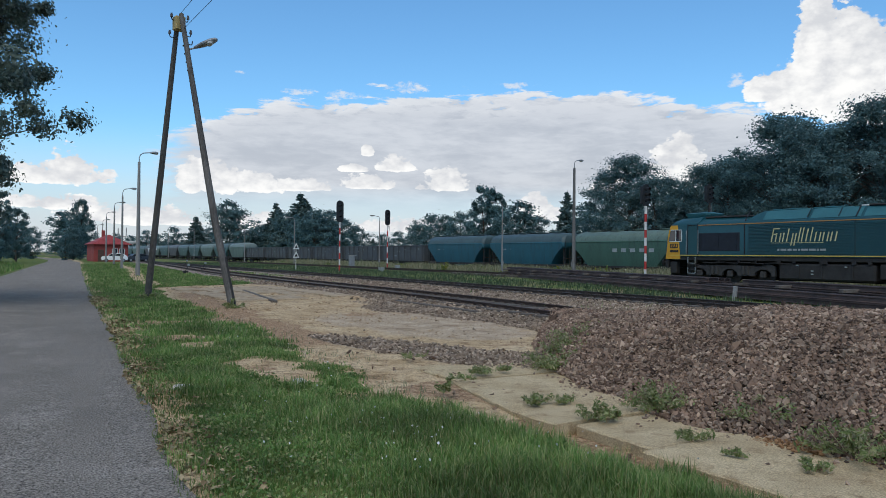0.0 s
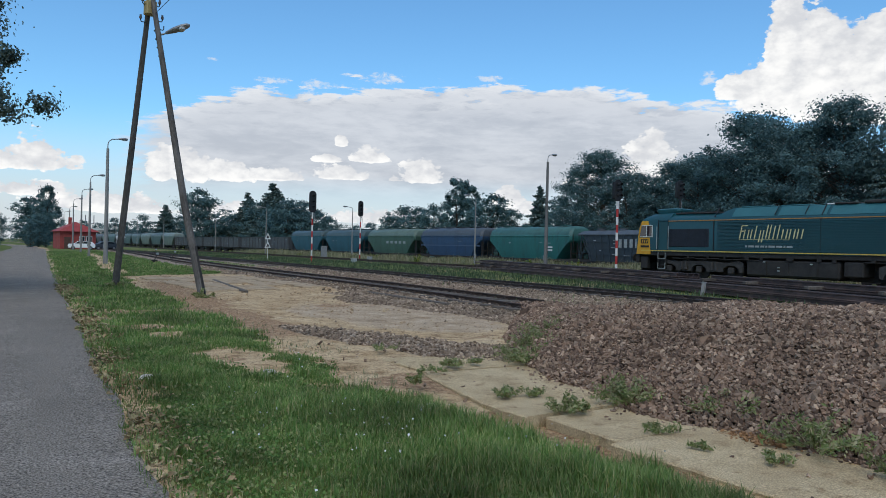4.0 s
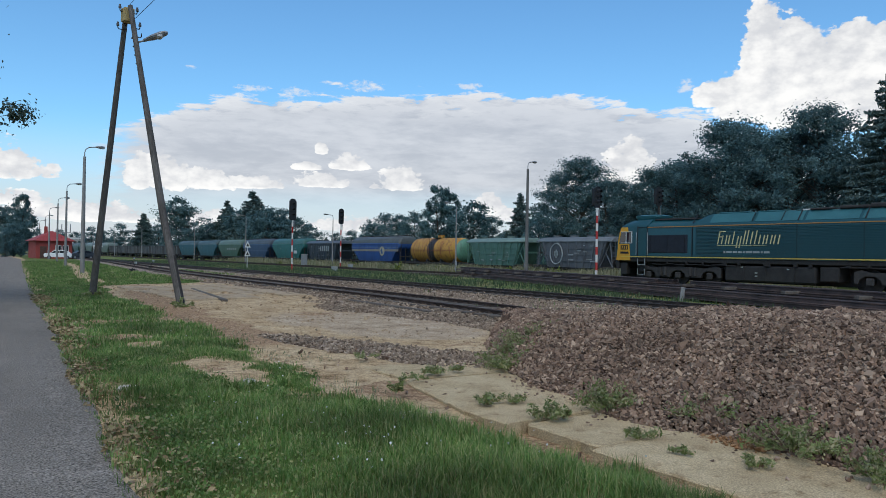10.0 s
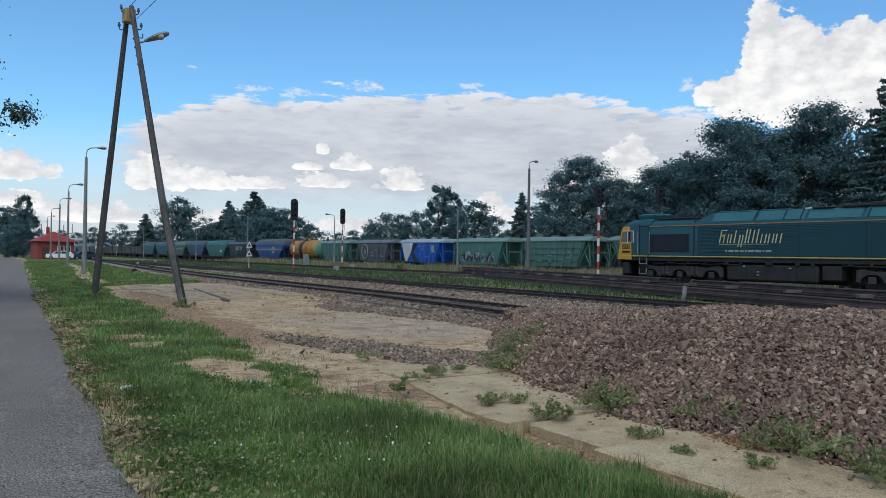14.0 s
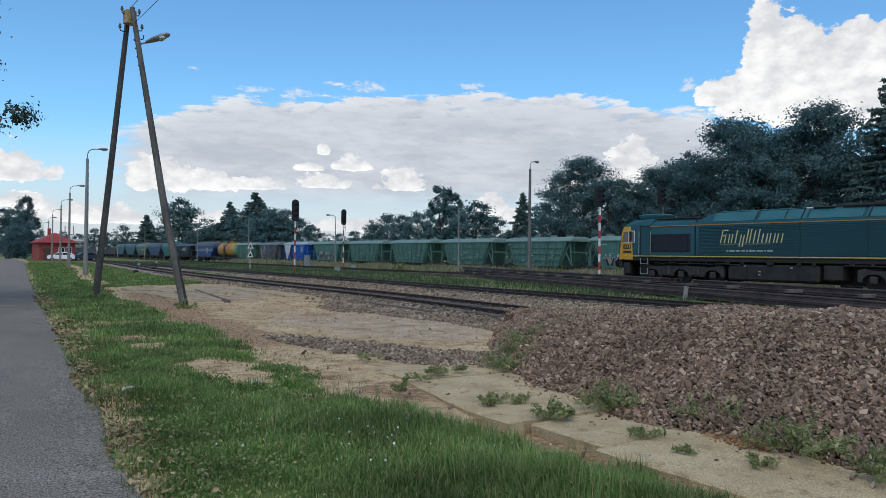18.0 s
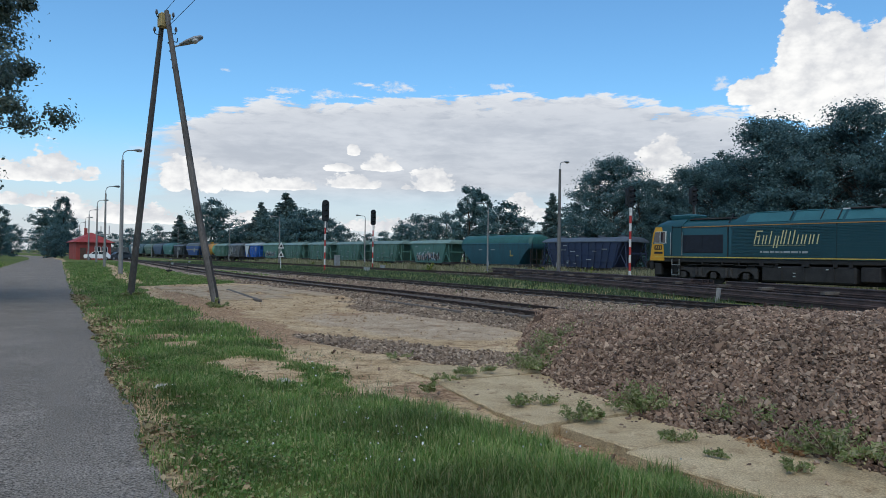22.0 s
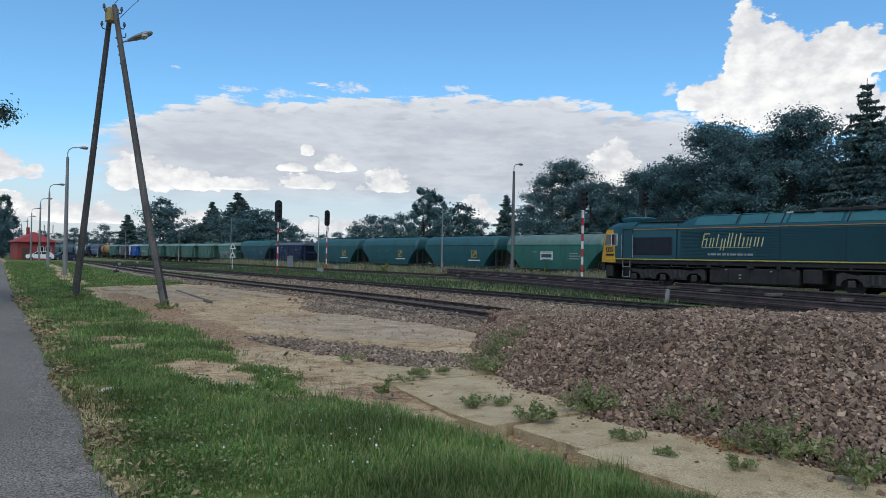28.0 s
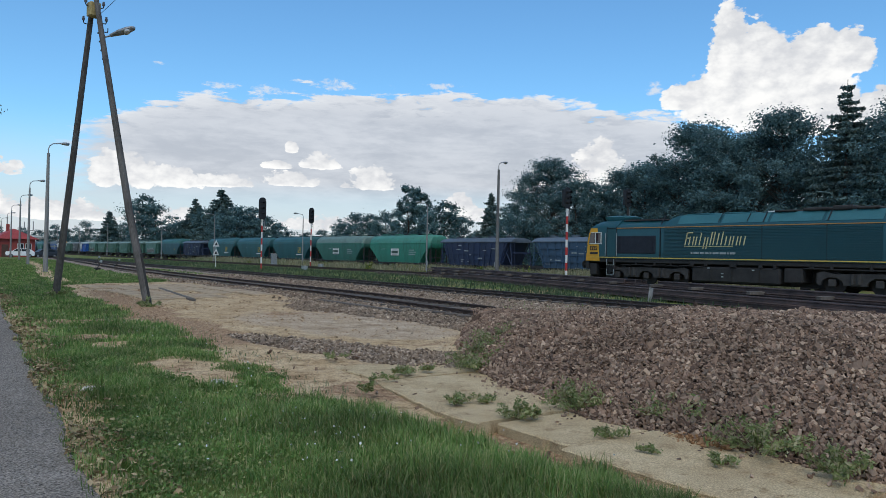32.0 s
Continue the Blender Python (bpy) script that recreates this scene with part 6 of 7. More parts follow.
def light_signal(x, y, h, label, turn=0.0, stripes=8, head_h=1.3, base=0.0, dark=False, hw=0.3):
    """A red and white banded mast with a dark lamp head facing away down the line."""
    t = thing("light_signal", pose(x, y, base, 0, 0, turn), label, "railway signal", "signals of the yard")
    top = h - head_h
    n = stripes
    z = 0.0
    for k in range(n):
        a, b = top * k / n, top * (k + 1) / n
        part("mast_band", Geo().tube((0, 0, a), (0, 0, b), 0.075, n=12), DARK if dark else RED if k % 2 == 0 else WHITE, t)
    g = Geo()
    g.box((0, 0, -0.15), (0.34, 0.34, 0.36), 0.03)
    part("foot", g, GREY_CONCRETE, t)
    prof = []
    for i in range(8):
        a = math.pi * i / 7
        prof.append((hw * math.cos(a), top + head_h - hw + hw * math.sin(a)))
    prof += [(-hw, top + 0.2), (-hw * 0.6, top), (hw * 0.6, top), (hw, top + 0.2)]
    head = part("signal_head", Geo().prism(prof, -0.03, 0.03, "y"), BLACK, t, "rounded black signal board")
    box = part("lamp_box", Geo().box((0, 0.16, top + head_h * 0.5), (hw * 1.3, 0.26, head_h * 0.8), 0.03), BLACK, head)
    for k in range(3):
        zc = top + head_h * (0.25 + 0.25 * k)
        hood = Geo()
        m = 10
        hood.loft([[(0.12 * math.cos(math.pi * (i / m * 1.2 - 0.1)), -yy, zc + 0.12 * math.sin(math.pi * (i / m * 1.2 - 0.1))) for i in range(m + 1)] + [(0.105 * math.cos(math.pi * (i / m * 1.2 - 0.1)), -yy, zc + 0.105 * math.sin(math.pi * (i / m * 1.2 - 0.1))) for i in range(m, -1, -1)] for yy in (0.03, 0.3)])
        part("hood", hood, BLACK, head)
        part("lens", Geo().tube((0, -0.03, zc), (0, -0.05, zc), 0.1, n=14), LENS, head)
    g = Geo()
    for z in (top - 0.25, top - 0.05):
        g.tube((0, 0, z), (0.28, 0.1, z - 0.1), 0.03, n=6)
    g.tube((0.28, 0.1, top - 0.7), (0.28, 0.1, top - 0.1), 0.03, n=6)
    part("bracket", g, GALV, t)
    return t

# ---- trees and plants ----
BARK = mat("bark", (0.10, 0.085, 0.07), (0.06, 0.05, 0.042), rough=0.95, scale=3, fine=25, bump=0.8, streak=5)
# distance haze is put into these leaf colours as a blue lift
LEAF = island_mat("broad leaves", [(0.070, 0.134, 0.144), (0.100, 0.180, 0.186), (0.148, 0.236, 0.232)], spec=0.12, rough=0.6, through=0.45, spread=0.35)
LEAF_POPLAR = island_mat("poplar leaves", [(0.070, 0.108, 0.090), (0.105, 0.150, 0.122), (0.18, 0.225, 0.18)], rough=0.45, through=0.35, spread=0.25, spec=0.5)
NEEDLE = island_mat("spruce needles", [(0.070, 0.118, 0.118), (0.100, 0.158, 0.152), (0.15, 0.21, 0.19)], rough=0.7, through=0.25, spread=0.3)


def leaf_mesh(name, centres, size, rng, material, long=1.5, facing=None):
    """Small pointed leaves, two triangles each, about the given centres; facing: the way that each one's upper side looks, about."""
    n = len(centres)
    base = np.array([(-0.5, 0, 0), (0, 0.45, 0.10), (0.5, 0, 0), (0, -0.45, 0.10)])
    v = base[None] * np.array([long, 1, 1])[None, None]
    turns = random_turns(n, rng)
    if facing is not None:
        up = facing + rng.normal(size=(n, 3)) * 0.75
        up /= np.linalg.norm(up, axis=1)[:, None] + 1e-6
        a = np.cross(up, turns[:, :, 0])
        a /= np.linalg.norm(a, axis=1)[:, None] + 1e-6
        turns = np.stack([a, np.cross(up, a), up], 2)
    v = np.einsum("nij,nkj->nki", turns, np.repeat(v, n, 0)) * (size * rng.uniform(0.6, 1.35, n))[:, None, None]
    v = v + centres[:, None, :]
    f = np.array([(0, 1, 2), (0, 2, 3)])[None] + (np.arange(n) * 4)[:, None, None]
    return big_mesh(name, v.reshape(-1, 3), f.reshape(-1, 3), material)


def broad_tree(seed, h, r, leaves, leaf, base=0.22, leaf_mat=LEAF, limbs=15, name="broadleaf_tree", label="dark green broadleaf tree with a full uneven crown", clump=0.85, heavier=0.0, spray=0.25, uneven=1.0):
    """A trunk with limbs; leaf clumps sit round the limb ends, thick on their outer side, with loose sprays past them."""
    rng = np.random.default_rng(seed)
    t = thing(name, Matrix(), label, "tree")
    g = Geo()
    lean = rng.uniform(-0.04, 0.04, 2)
    axis = [Vector((lean[0] * z + 0.12 * math.sin(z * 0.6 + seed), lean[1] * z + 0.12 * math.cos(z * 0.5 + seed), z)) for z in np.linspace(-0.4, h * 0.9, 10)]
    rad = [max(0.02, 0.020 * h * (1 - i / 10) ** 0.9) for i in range(10)]
    g.path(axis, rad, 9)
    # clumps fill an uneven egg of a few large lobes; limbs reach from the trunk to them
    tips, ways = [axis[-1] + Vector((0, 0, 0.06 * h))], [Vector((0, 0, 1))]
    mid_z, half_z = h * (base + 1.0) / 2, h * (1.0 - base) / 2
    lobes = rng.uniform(0, 2 * math.pi, 3)
    for k in range(limbs * 3):
        u = rng.uniform(-0.98, 0.96)
        a, f = k * 2.4 + rng.uniform(-0.5, 0.5), rng.random() ** 0.42
        lobe = 1 + uneven * (0.11 * math.sin(2 * a + lobes[0] + 2.5 * u) + 0.09 * math.sin(3 * a + lobes[1] - 4 * u) + 0.07 * math.sin(9 * u + lobes[2]))
        wide = r * math.sqrt(max(0.0, 1 - abs(u) ** 2.2)) * rng.uniform(0.85, 1.05) * lobe
        e = Vector((math.cos(a) * wide * f, math.sin(a) * wide * f, mid_z + half_z * u))
        p = Vector((lean[0] * e.z, lean[1] * e.z, max(0.12 * h, e.z - wide * f * rng.uniform(0.35, 0.8))))
        m = p.lerp(e, 0.55) + Vector((0, 0, 0.06 * wide))
        w = 0.0055 * h * (1.15 - e.z / h)
        g.path([p, m, e], [w, w * 0.6, w * 0.2], 5)
        out = (e - Vector((0, 0, mid_z - 0.3 * half_z))).normalized()
        for q in (e, m.lerp(e, 0.6)):
            tips.append(q)
            ways.append(out)
    part("trunk", g, BARK, t)
    tips, ways = np.array([tuple(p) for p in tips]), np.array([tuple(p) for p in ways])
    heavy = 1 + heavier * (tips[:, 0] > 0.3 * r)
    which = rng.choice(len(tips), leaves, p=heavy / heavy.sum())
    spread = r * 0.20 * clump * rng.uniform(0.55, 1.4, len(tips))
    d = rng.normal(size=(leaves, 3))
    d /= np.linalg.norm(d, axis=1)[:, None]
    d = d + 0.35 * ways[which] + np.array([0, 0, 0.2])
    far = 0.45 + 0.55 * rng.random(leaves) ** 0.6
    loose = rng.random(leaves) < spray
    far[loose] *= rng.uniform(1.0, 1.75, loose.sum())
    # within a clump the leaves gather on a few twigs
    twig = np.floor(rng.random(leaves) * 9)
    tw = random_turns(len(tips) * 9, np.random.default_rng(seed + 500))[:, :, 0][which * 9 + twig.astype(int)]
    d = d * 0.72 + tw * 0.42
    c = tips[which] + d * (far * spread[which])[:, None] * np.array([1, 1, 0.72])
    me = leaf_mesh("crown", c, leaf, rng, leaf_mat, facing=d + 0.45 * ways[which] + np.array([0, 0, 0.15]))
    part("crown", me, None, t)
    return t


def spruce(seed, h, r, dense=1.0, name="spruce_tree", label="dark spruce with drooping ragged branches"):
    rng = np.random.default_rng(seed)
    t = thing(name, Matrix(), label, "tree")
    g = Geo().path([(0, 0, -0.3), (0, 0, h * 0.5), (0, 0, h)], [0.016 * h, 0.010 * h, 0.015], 8)
    cs = []
    z = 0.09 * h
    while z < h * 0.99:
        f = z / h
        n = 9 if f < 0.85 else 6
        for k in range(n):
            a = rng.uniform(0, 2 * math.pi)
            reach = (r * (1 - f) ** 0.85 + 0.12) * rng.uniform(0.55, 1.12)
            rise = 0.25 * reach * (f - 0.45)
            e = Vector((math.cos(a) * reach, math.sin(a) * reach, z + rise - 0.12 * reach))
            g.tube((0, 0, z), e, 0.025 + 0.01 * (1 - f), 0.008, 4)
            m = int((10 + 34 * reach) * dense)
            u = rng.uniform(0.12, 1.0, m)
            side = rng.normal(size=m) * 0.16 * reach * (1.1 - u) * 1.2
            px = np.cos(a) * reach * u - np.sin(a) * side
            py = np.sin(a) * reach * u + np.cos(a) * side
            pz = z + (rise - 0.12 * reach) * u ** 1.3 - np.abs(rng.normal(size=m)) * 0.14
            cs.append(np.stack([px, py, pz], 1))
        z += h * 0.030 + 0.08
    part("trunk", g, BARK, t)
    part("crown", leaf_mesh("crown", np.concatenate(cs), 0.13 if dense > 1.0 else 0.30, rng, NEEDLE, long=2.4), None, t)
    return t


def set_tree(ob, x, y, h_scale=1.0, turn=0.0, wide=1.0, z=None):
    zz = float(ground_z(np.array([x]), np.array([y]))[0]) if z is None else z
    return Matrix.LocRotScale((x, y, zz), Euler((0, 0, radians(turn))), (wide, wide, h_scale))


def build_trees():
    # the wood behind the freight train: (azimuth, distance across, height)
    wood = [broad_tree(s, 15.0, 5.2, 30000, 0.155, base=0.02, limbs=60, clump=0.95, spray=0.10) for s in (1, 2, 3)]
    big = [broad_tree(s, 15.0, 5.4, 6500, 0.35, base=0.02, limbs=34, clump=1.2) for s in (21, 22, 23)]
    birch = broad_tree(7, 13.0, 3.5, 11000, 0.24, base=0.1, limbs=28, clump=1.1, label="tall slender broadleaf tree")
    near_spruce = spruce(6, 16.0, 4.4, 1.9)
    sp = [spruce(4, 16.0, 4.6, 0.7), spruce(5, 16.0, 4.2, 0.7)]
    rng = random.Random(5)
    used = set()

    def plant(src, x, y, h, h0, wide=None):
        m = set_tree(src, x, y, h / h0, rng.uniform(0, 360), wide or (h / h0) * rng.uniform(0.95, 1.2) * (1.2 if h0 == 16.0 else 0.92 if h > 11.4 else 1.05))
        if src.name in used:
            copy_thing(src, m)
        else:
            used.add(src.name)
            src.matrix_basis = m

    def by_az(az, x):
        return x, x / math.tan(radians(az))

    for k, (az, x, h) in enumerate([(43.9, 67, 11.4), (45.4, 66, 12.4), (47.3, 65, 9.8), (49.2, 66, 10.0), (50.6, 66, 11.2), (52.3, 66, 14.6), (54.4, 67, 12.9), (56.0, 66, 15.0), (57.9, 66, 16.6),
                                  (59.8, 66, 14.8), (61.7, 66, 15.0), (63.7, 67, 13.2), (67.8, 66, 14.2), (69.6, 66, 15.0), (72.0, 71, 15.0), (76.0, 71, 16.0), (82.0, 71, 16.0),
                                  (61.0, 74, 11.5), (57.0, 75, 11.5), (53.0, 76, 10.0), (66.0, 75, 12.0), (48.0, 75, 8.0)]):
        plant(wood[k % 3] if x < 70 else big[k % 3], *by_az(az, x), h * 1.13, 15.0)
    plant(near_spruce, *by_az(65.4, 63.5), 17.4, 16.0, 1.3)
    plant(sp[1], *by_az(40.7, 71), 11.6, 16.0, 0.95)
    plant(birch, *by_az(34.4, 75), 14.2, 13.0, 1.0)
    plant(birch, *by_az(35.3, 78), 12.0, 13.0, 0.9)
    for az, x, h in ((37.1, 74, 8.8), (38.6, 76, 7.4), (42.0, 73, 7.8), (35.9, 80, 6.6), (32.6, 80, 9.2), (31.4, 82, 8.4), (30.2, 84, 9.0), (29.2, 86, 8.0), (27.9, 88, 6.4), (26.6, 90, 6.6), (24.6, 90, 8.4), (23.6, 78, 9.6), (22.6, 74, 10.5), (19.4, 70, 11.0), (20.4, 68, 9.5), (17.9, 70, 9.5), (21.4, 68, 10.5)):
        plant(big[int(az) % 3], *by_az(az, x), h, 15.0)
    for az, x, h in ((18.6, 72, 17.4), (20.4, 72, 17.4), (21.7, 72, 17.8), (22.4, 80, 11.0), (25.9, 92, 9.4)):
        plant(sp[int(az * 10) % 2], *by_az(az, x), h, 16.0)
    for az, x, h in ((12.9, 62, 14.0), (15.1, 60, 14.2), (15.9, 62, 12.0), (11.4, 70, 11.0), (17.3, 70, 9.0), (9.6, 70, 11.0), (8.6, 72, 10.5), (10.4, 74, 10.0), (13.9, 76, 10.0), (16.6, 76, 8.0), (7.6, 66, 11.0)):
        plant(big[int(az * 10) % 3] if az not in (12.9,) else sp[0], *by_az(az, x), h, 16.0 if az == 12.9 else 15.0)
    # beside the far lane
    plant(birch, 15.6, 168, 11.0, 13.0, 0.8)
    plant(birch, 1.0, 118, 8.8, 13.0, 0.62)
    plant(birch, 3.4, 132, 7.4, 13.0, 0.6)
    for x, y, h in ((13.8, 160, 5.0), (12.2, 158, 4.2), (-1.5, 112, 7.6), (19, 250, 11), (24, 262, 10), (-6, 100, 9), (-12, 80, 9), (-16, 60, 10), (7.5, 185, 6.0), (4.0, 160, 5.5)):
        plant(big[int(y) % 3], x, y, h, 15.0)
    # the poplar that hangs over the lane
    pop = broad_tree(12, 12.2, 5.7, 80000, 0.09, base=0.14, leaf_mat=LEAF_POPLAR, limbs=64, heavier=2.5, name="poplar_tree", label="tall grey-green poplar hanging over the lane", clump=0.52, uneven=0.0)
    pop.matrix_basis = set_tree(pop, -3.3, 27.0, 1.0, 0)


GRASS = island_mat("grass blades", [(0.074, 0.146, 0.034), (0.118, 0.206, 0.049), (0.180, 0.262, 0.076), (0.36, 0.33, 0.16)], rough=0.6, through=0.4, spread=0.5)
DRY = island_mat("dry tall grass", [(0.11, 0.14, 0.06), (0.25, 0.23, 0.13), (0.36, 0.32, 0.21), (0.10, 0.14, 0.06)], rough=0.8, through=0.3, spread=0.3)
GOLDEN = island_mat("goldenrod", [(0.07, 0.12, 0.03), (0.11, 0.16, 0.04), (0.34, 0.32, 0.04)], rough=0.7, through=0.3)
YARD_WEED = island_mat("yard weeds", [(0.036, 0.066, 0.030), (0.055, 0.092, 0.042), (0.080, 0.115, 0.055), (0.12, 0.135, 0.075)], rough=0.8, through=0.3, spread=0.4)
WEED = island_mat("weed leaves", [(0.13, 0.175, 0.055), (0.20, 0.25, 0.085), (0.32, 0.33, 0.16), (0.38, 0.32, 0.20)], rough=0.6, through=0.4, spread=0.3)


def blades(name, x, y, z, high, wide, seed, material, label, category="grass", bend=0.5):
    """Bent grass blades, three triangles each."""
    rng = np.random.default_rng(seed)
    n = len(x)
    a = rng.uniform(0, 2 * math.pi, n)
    lean = rng.uniform(0.05, bend, n) * high
    dx, dy = np.cos(a), np.sin(a)
    w = wide * rng.uniform(0.6, 1.3, n)
    v = np.zeros((n, 5, 3))
    for k, (side, up, out) in enumerate(((-1, 0, 0), (1, 0, 0), (-0.7, 0.55, 0.3), (0.7, 0.55, 0.3), (0, 1.0, 1.0))):
        v[:, k, 0] = x - dy * side * w + dx * lean * out
        v[:, k, 1] = y + dx * side * w + dy * lean * out
        v[:, k, 2] = z + up * high * (1 - 0.25 * (lean / high) ** 2 * out) - (0.02 if up == 0 else 0)
    f = np.array([(0, 1, 3), (0, 3, 2), (2, 3, 4)])[None] + (np.arange(n) * 5)[:, None, None]
    ob = new(name, big_mesh(name, v.reshape(-1, 3), f.reshape(-1, 3), material))
    return tagged(ob, label, category, kind="stuff")


def build_grass():
    rng = np.random.default_rng(31)

    def scatter(n, x0, x1, y0, y1, power=1.0):
        x, y = rng.uniform(x0, x1, n), y0 + (y1 - y0) * rng.random(n) ** power
        return x, y

    def lawn(x, y):
        sand, stone = covers(x, y)
        slab = (x > 4.6) & (x < 7.2) & (y < 10.4)
        return np.clip(1 - 1.15 * sand - stone, 0, 1) * (x > road_edge(y) - 0.02) * ~slab * (heap_z(x, y) < 0.02)

    x, y = scatter(300000, 1.0, 5.4, 2.6, 13.0, 1.2)
    keep = rng.random(len(x)) < lawn(x, y) * np.clip(0.55 + 1.3 * fbm(x, y, 1.3, 41), 0.1, 1)
    keep &= x > road_edge(y) - 0.03
    x, y = x[keep], y[keep]
    far = np.hypot(x, y)
    lush = np.clip(0.45 + 0.9 * fbm(x, y, 0.6, 42) + 0.5 * smoothstep(2.6, 3.6, x) * smoothstep(9, 6.5, y) - 0.5 * smoothstep(3.9, 4.4, x), 0.08, 1.5)
    blades("verge_grass", x, y, ground_z(x, y), (0.03 + 0.075 * lush ** 1.6) * rng.uniform(0.5, 1.5, len(x)), 0.0024 + 0.00038 * far, 32, GRASS, "rough green roadside grass, long near the slabs", bend=1.0)
    # longer tufts that stand out of the sward
    m = 620
    tx, ty = rng.uniform(2.0, 4.75, m), 3.0 + 6.2 * rng.random(m)
    keep = rng.random(m) < lawn(tx, ty) * np.clip(0.35 + 1.1 * fbm(tx, ty, 0.6, 42) + 0.35 * smoothstep(3.0, 4.0, tx), 0.05, 1)
    tx, ty = tx[keep], ty[keep]
    k = 46
    x, y = np.repeat(tx, k) + rng.normal(0, 0.045, len(tx) * k), np.repeat(ty, k) + rng.normal(0, 0.045, len(tx) * k)
    high = np.repeat(rng.uniform(0.09, 0.21, len(tx)), k) * rng.uniform(0.45, 1.15, len(x))
    blades("grass_tufts", x, y, ground_z(x, y), high, 0.0026 + 0.00034 * np.hypot(x, y), 51, GRASS, "longer tufts of green grass near the slabs", bend=0.9)
    # withered leaves and crumbs along the lane's broken edge
    x, y = scatter(9000, 0.0, 1.0, 2.2, 30.0, 1.6)
    x = road_edge(y) + 0.02 + 0.55 * x ** 1.6 + 0.18 * fbm(x, y, 1.4, 53)
    keep = rng.random(len(x)) < np.clip(0.35 + 0.9 * fbm(x, y, 0.8, 54), 0.03, 1)
    x, y = x[keep], y[keep]
    c = np.stack([x, y, ground_z(x, y) + rng.uniform(0.015, 0.06, len(x))], 1)
    litter = island_mat("withered leaves", [(0.14, 0.095, 0.05), (0.24, 0.17, 0.09), (0.36, 0.28, 0.165), (0.17, 0.17, 0.07)], rough=0.9, spread=0.3)
    ob = new("leaf_litter", leaf_mesh("leaf_litter", c, 0.030 + 0.0016 * np.hypot(x, y), np.random.default_rng(55), litter, facing=np.tile([0, 0, 1.4], (len(x), 1))))
    tagged(ob, "withered brown leaves along the lane's edge", "leaf litter", kind="stuff")
    x, y = scatter(26000, 1.0, 5.6, -8.0, 2.75)
    keep = (rng.random(len(x)) < lawn(x, y)) & (x > road_edge(y))
    x, y = x[keep], y[keep]
    blades("rear_verge_grass", x, y, ground_z(x, y), 0.08 * rng.uniform(0.5, 1.6, len(x)), 0.007, 40, GRASS, "rough green grass beside the lane", bend=1.0)
    # clover and plantain leaves low in the grass
    x, y = scatter(60000, 1.2, 4.8, 2.6, 12.0, 1.2)
    keep = rng.random(len(x)) < lawn(x, y) * np.clip(0.25 + 1.6 * fbm(x, y, 0.9, 48), 0, 1)
    x, y = x[keep], y[keep]
    c = np.stack([x, y, ground_z(x, y) + rng.uniform(0.015, 0.08, len(x))], 1)
    ob = new("clover_leaves", leaf_mesh("clover_leaves", c, 0.016 + 0.0012 * np.hypot(x, y), np.random.default_rng(49), GRASS, long=1.2))
    tagged(ob, "small round clover leaves among the grass", "clover", kind="stuff")
    x, y = scatter(120000, 1.4, 13.0, 12.5, 46.0, 1.5)
    keep = rng.random(len(x)) < lawn(x, y)
    x, y = x[keep], y[keep]
    blades("far_verge_grass", x, y, ground_z(x, y), 0.07 * rng.uniform(0.5, 1.6, len(x)), 0.003 + 0.0005 * np.hypot(x, y), 33, GRASS, "short green grass along the lane", bend=1.0)
    x, y = scatter(40000, 3.0, 20.0, 44.0, 110.0, 1.3)
    keep = (rng.random(len(x)) < lawn(x, y)) & (track_gap(x, y, TRACK_A) > 1.8)
    x, y = x[keep], y[keep]
    blades("meadow_grass", x, y, ground_z(x, y), 0.10 * rng.uniform(0.6, 1.5, len(x)), 0.035, 34, GRASS, "short meadow grass beside the lane")
    x, y = scatter(24000, -14.0, 3.0, 20.0, 120.0, 1.2)
    keep = x < road_edge(y) - 5.1
    x, y = x[keep], y[keep]
    blades("left_verge_grass", x, y, ground_z(x, y), 0.3 * rng.uniform(0.6, 1.5, len(x)), 0.03, 35, GRASS, "rough grass on the far side of the lane")
    x, y = scatter(36000, 1.0, 5.4, 2.6, 40.0, 1.3)
    sand, stone = covers(x, y)
    keep = (rng.random(len(x)) < np.clip(0.12 + 0.9 * fbm(x, y, 0.9, 47), 0.02, 0.8) * (1 - stone)) & (x > road_edge(y) + 0.05) & ~((x > 4.7) & (x < 7.2) & (y < 10.4)) & (heap_z(x, y) < 0.02)
    x, y = x[keep], y[keep]
    blades("dry_grass", x, y, ground_z(x, y), 0.05 * rng.uniform(0.4, 1.6, len(x)), 0.0025 + 0.0004 * np.hypot(x, y), 39, DRY, "dry straw and dead grass on the bare patches", bend=1.6)
    # between the tracks: green low, then tall dry growth along the freight line
    x, y = scatter(90000, 22.0, 46.0, 8.0, 130.0, 1.2)
    keep = rng.random(len(x)) < np.clip(0.55 + 0.9 * fbm(x, y, 0.25, 43), 0.05, 1) * (track_gap(x, y, TRACK_C) > 0.9)
    x, y = x[keep], y[keep]
    blades("track_side_grass", x, y, ground_z(x, y), 0.17 * rng.uniform(0.5, 1.6, len(x)), 0.024, 36, YARD_WEED, "low weeds and grass between the tracks")
    x, y = scatter(100000, 43.0, 50.3, 26.0, 140.0, 1.15)
    keep = rng.random(len(x)) < np.clip(0.6 + 0.9 * fbm(x, y, 0.22, 44) + 0.25 * (x - 47), 0.06, 1)
    x, y = x[keep], y[keep]
    blades("tall_dry_grass", x, y, ground_z(x, y), (1.0 + 0.6 * fbm(x, y, 0.3, 45)) * rng.uniform(0.35, 1.25, len(x)), 0.034, 37, DRY, "tall straw-coloured grass along the freight line", bend=0.8)
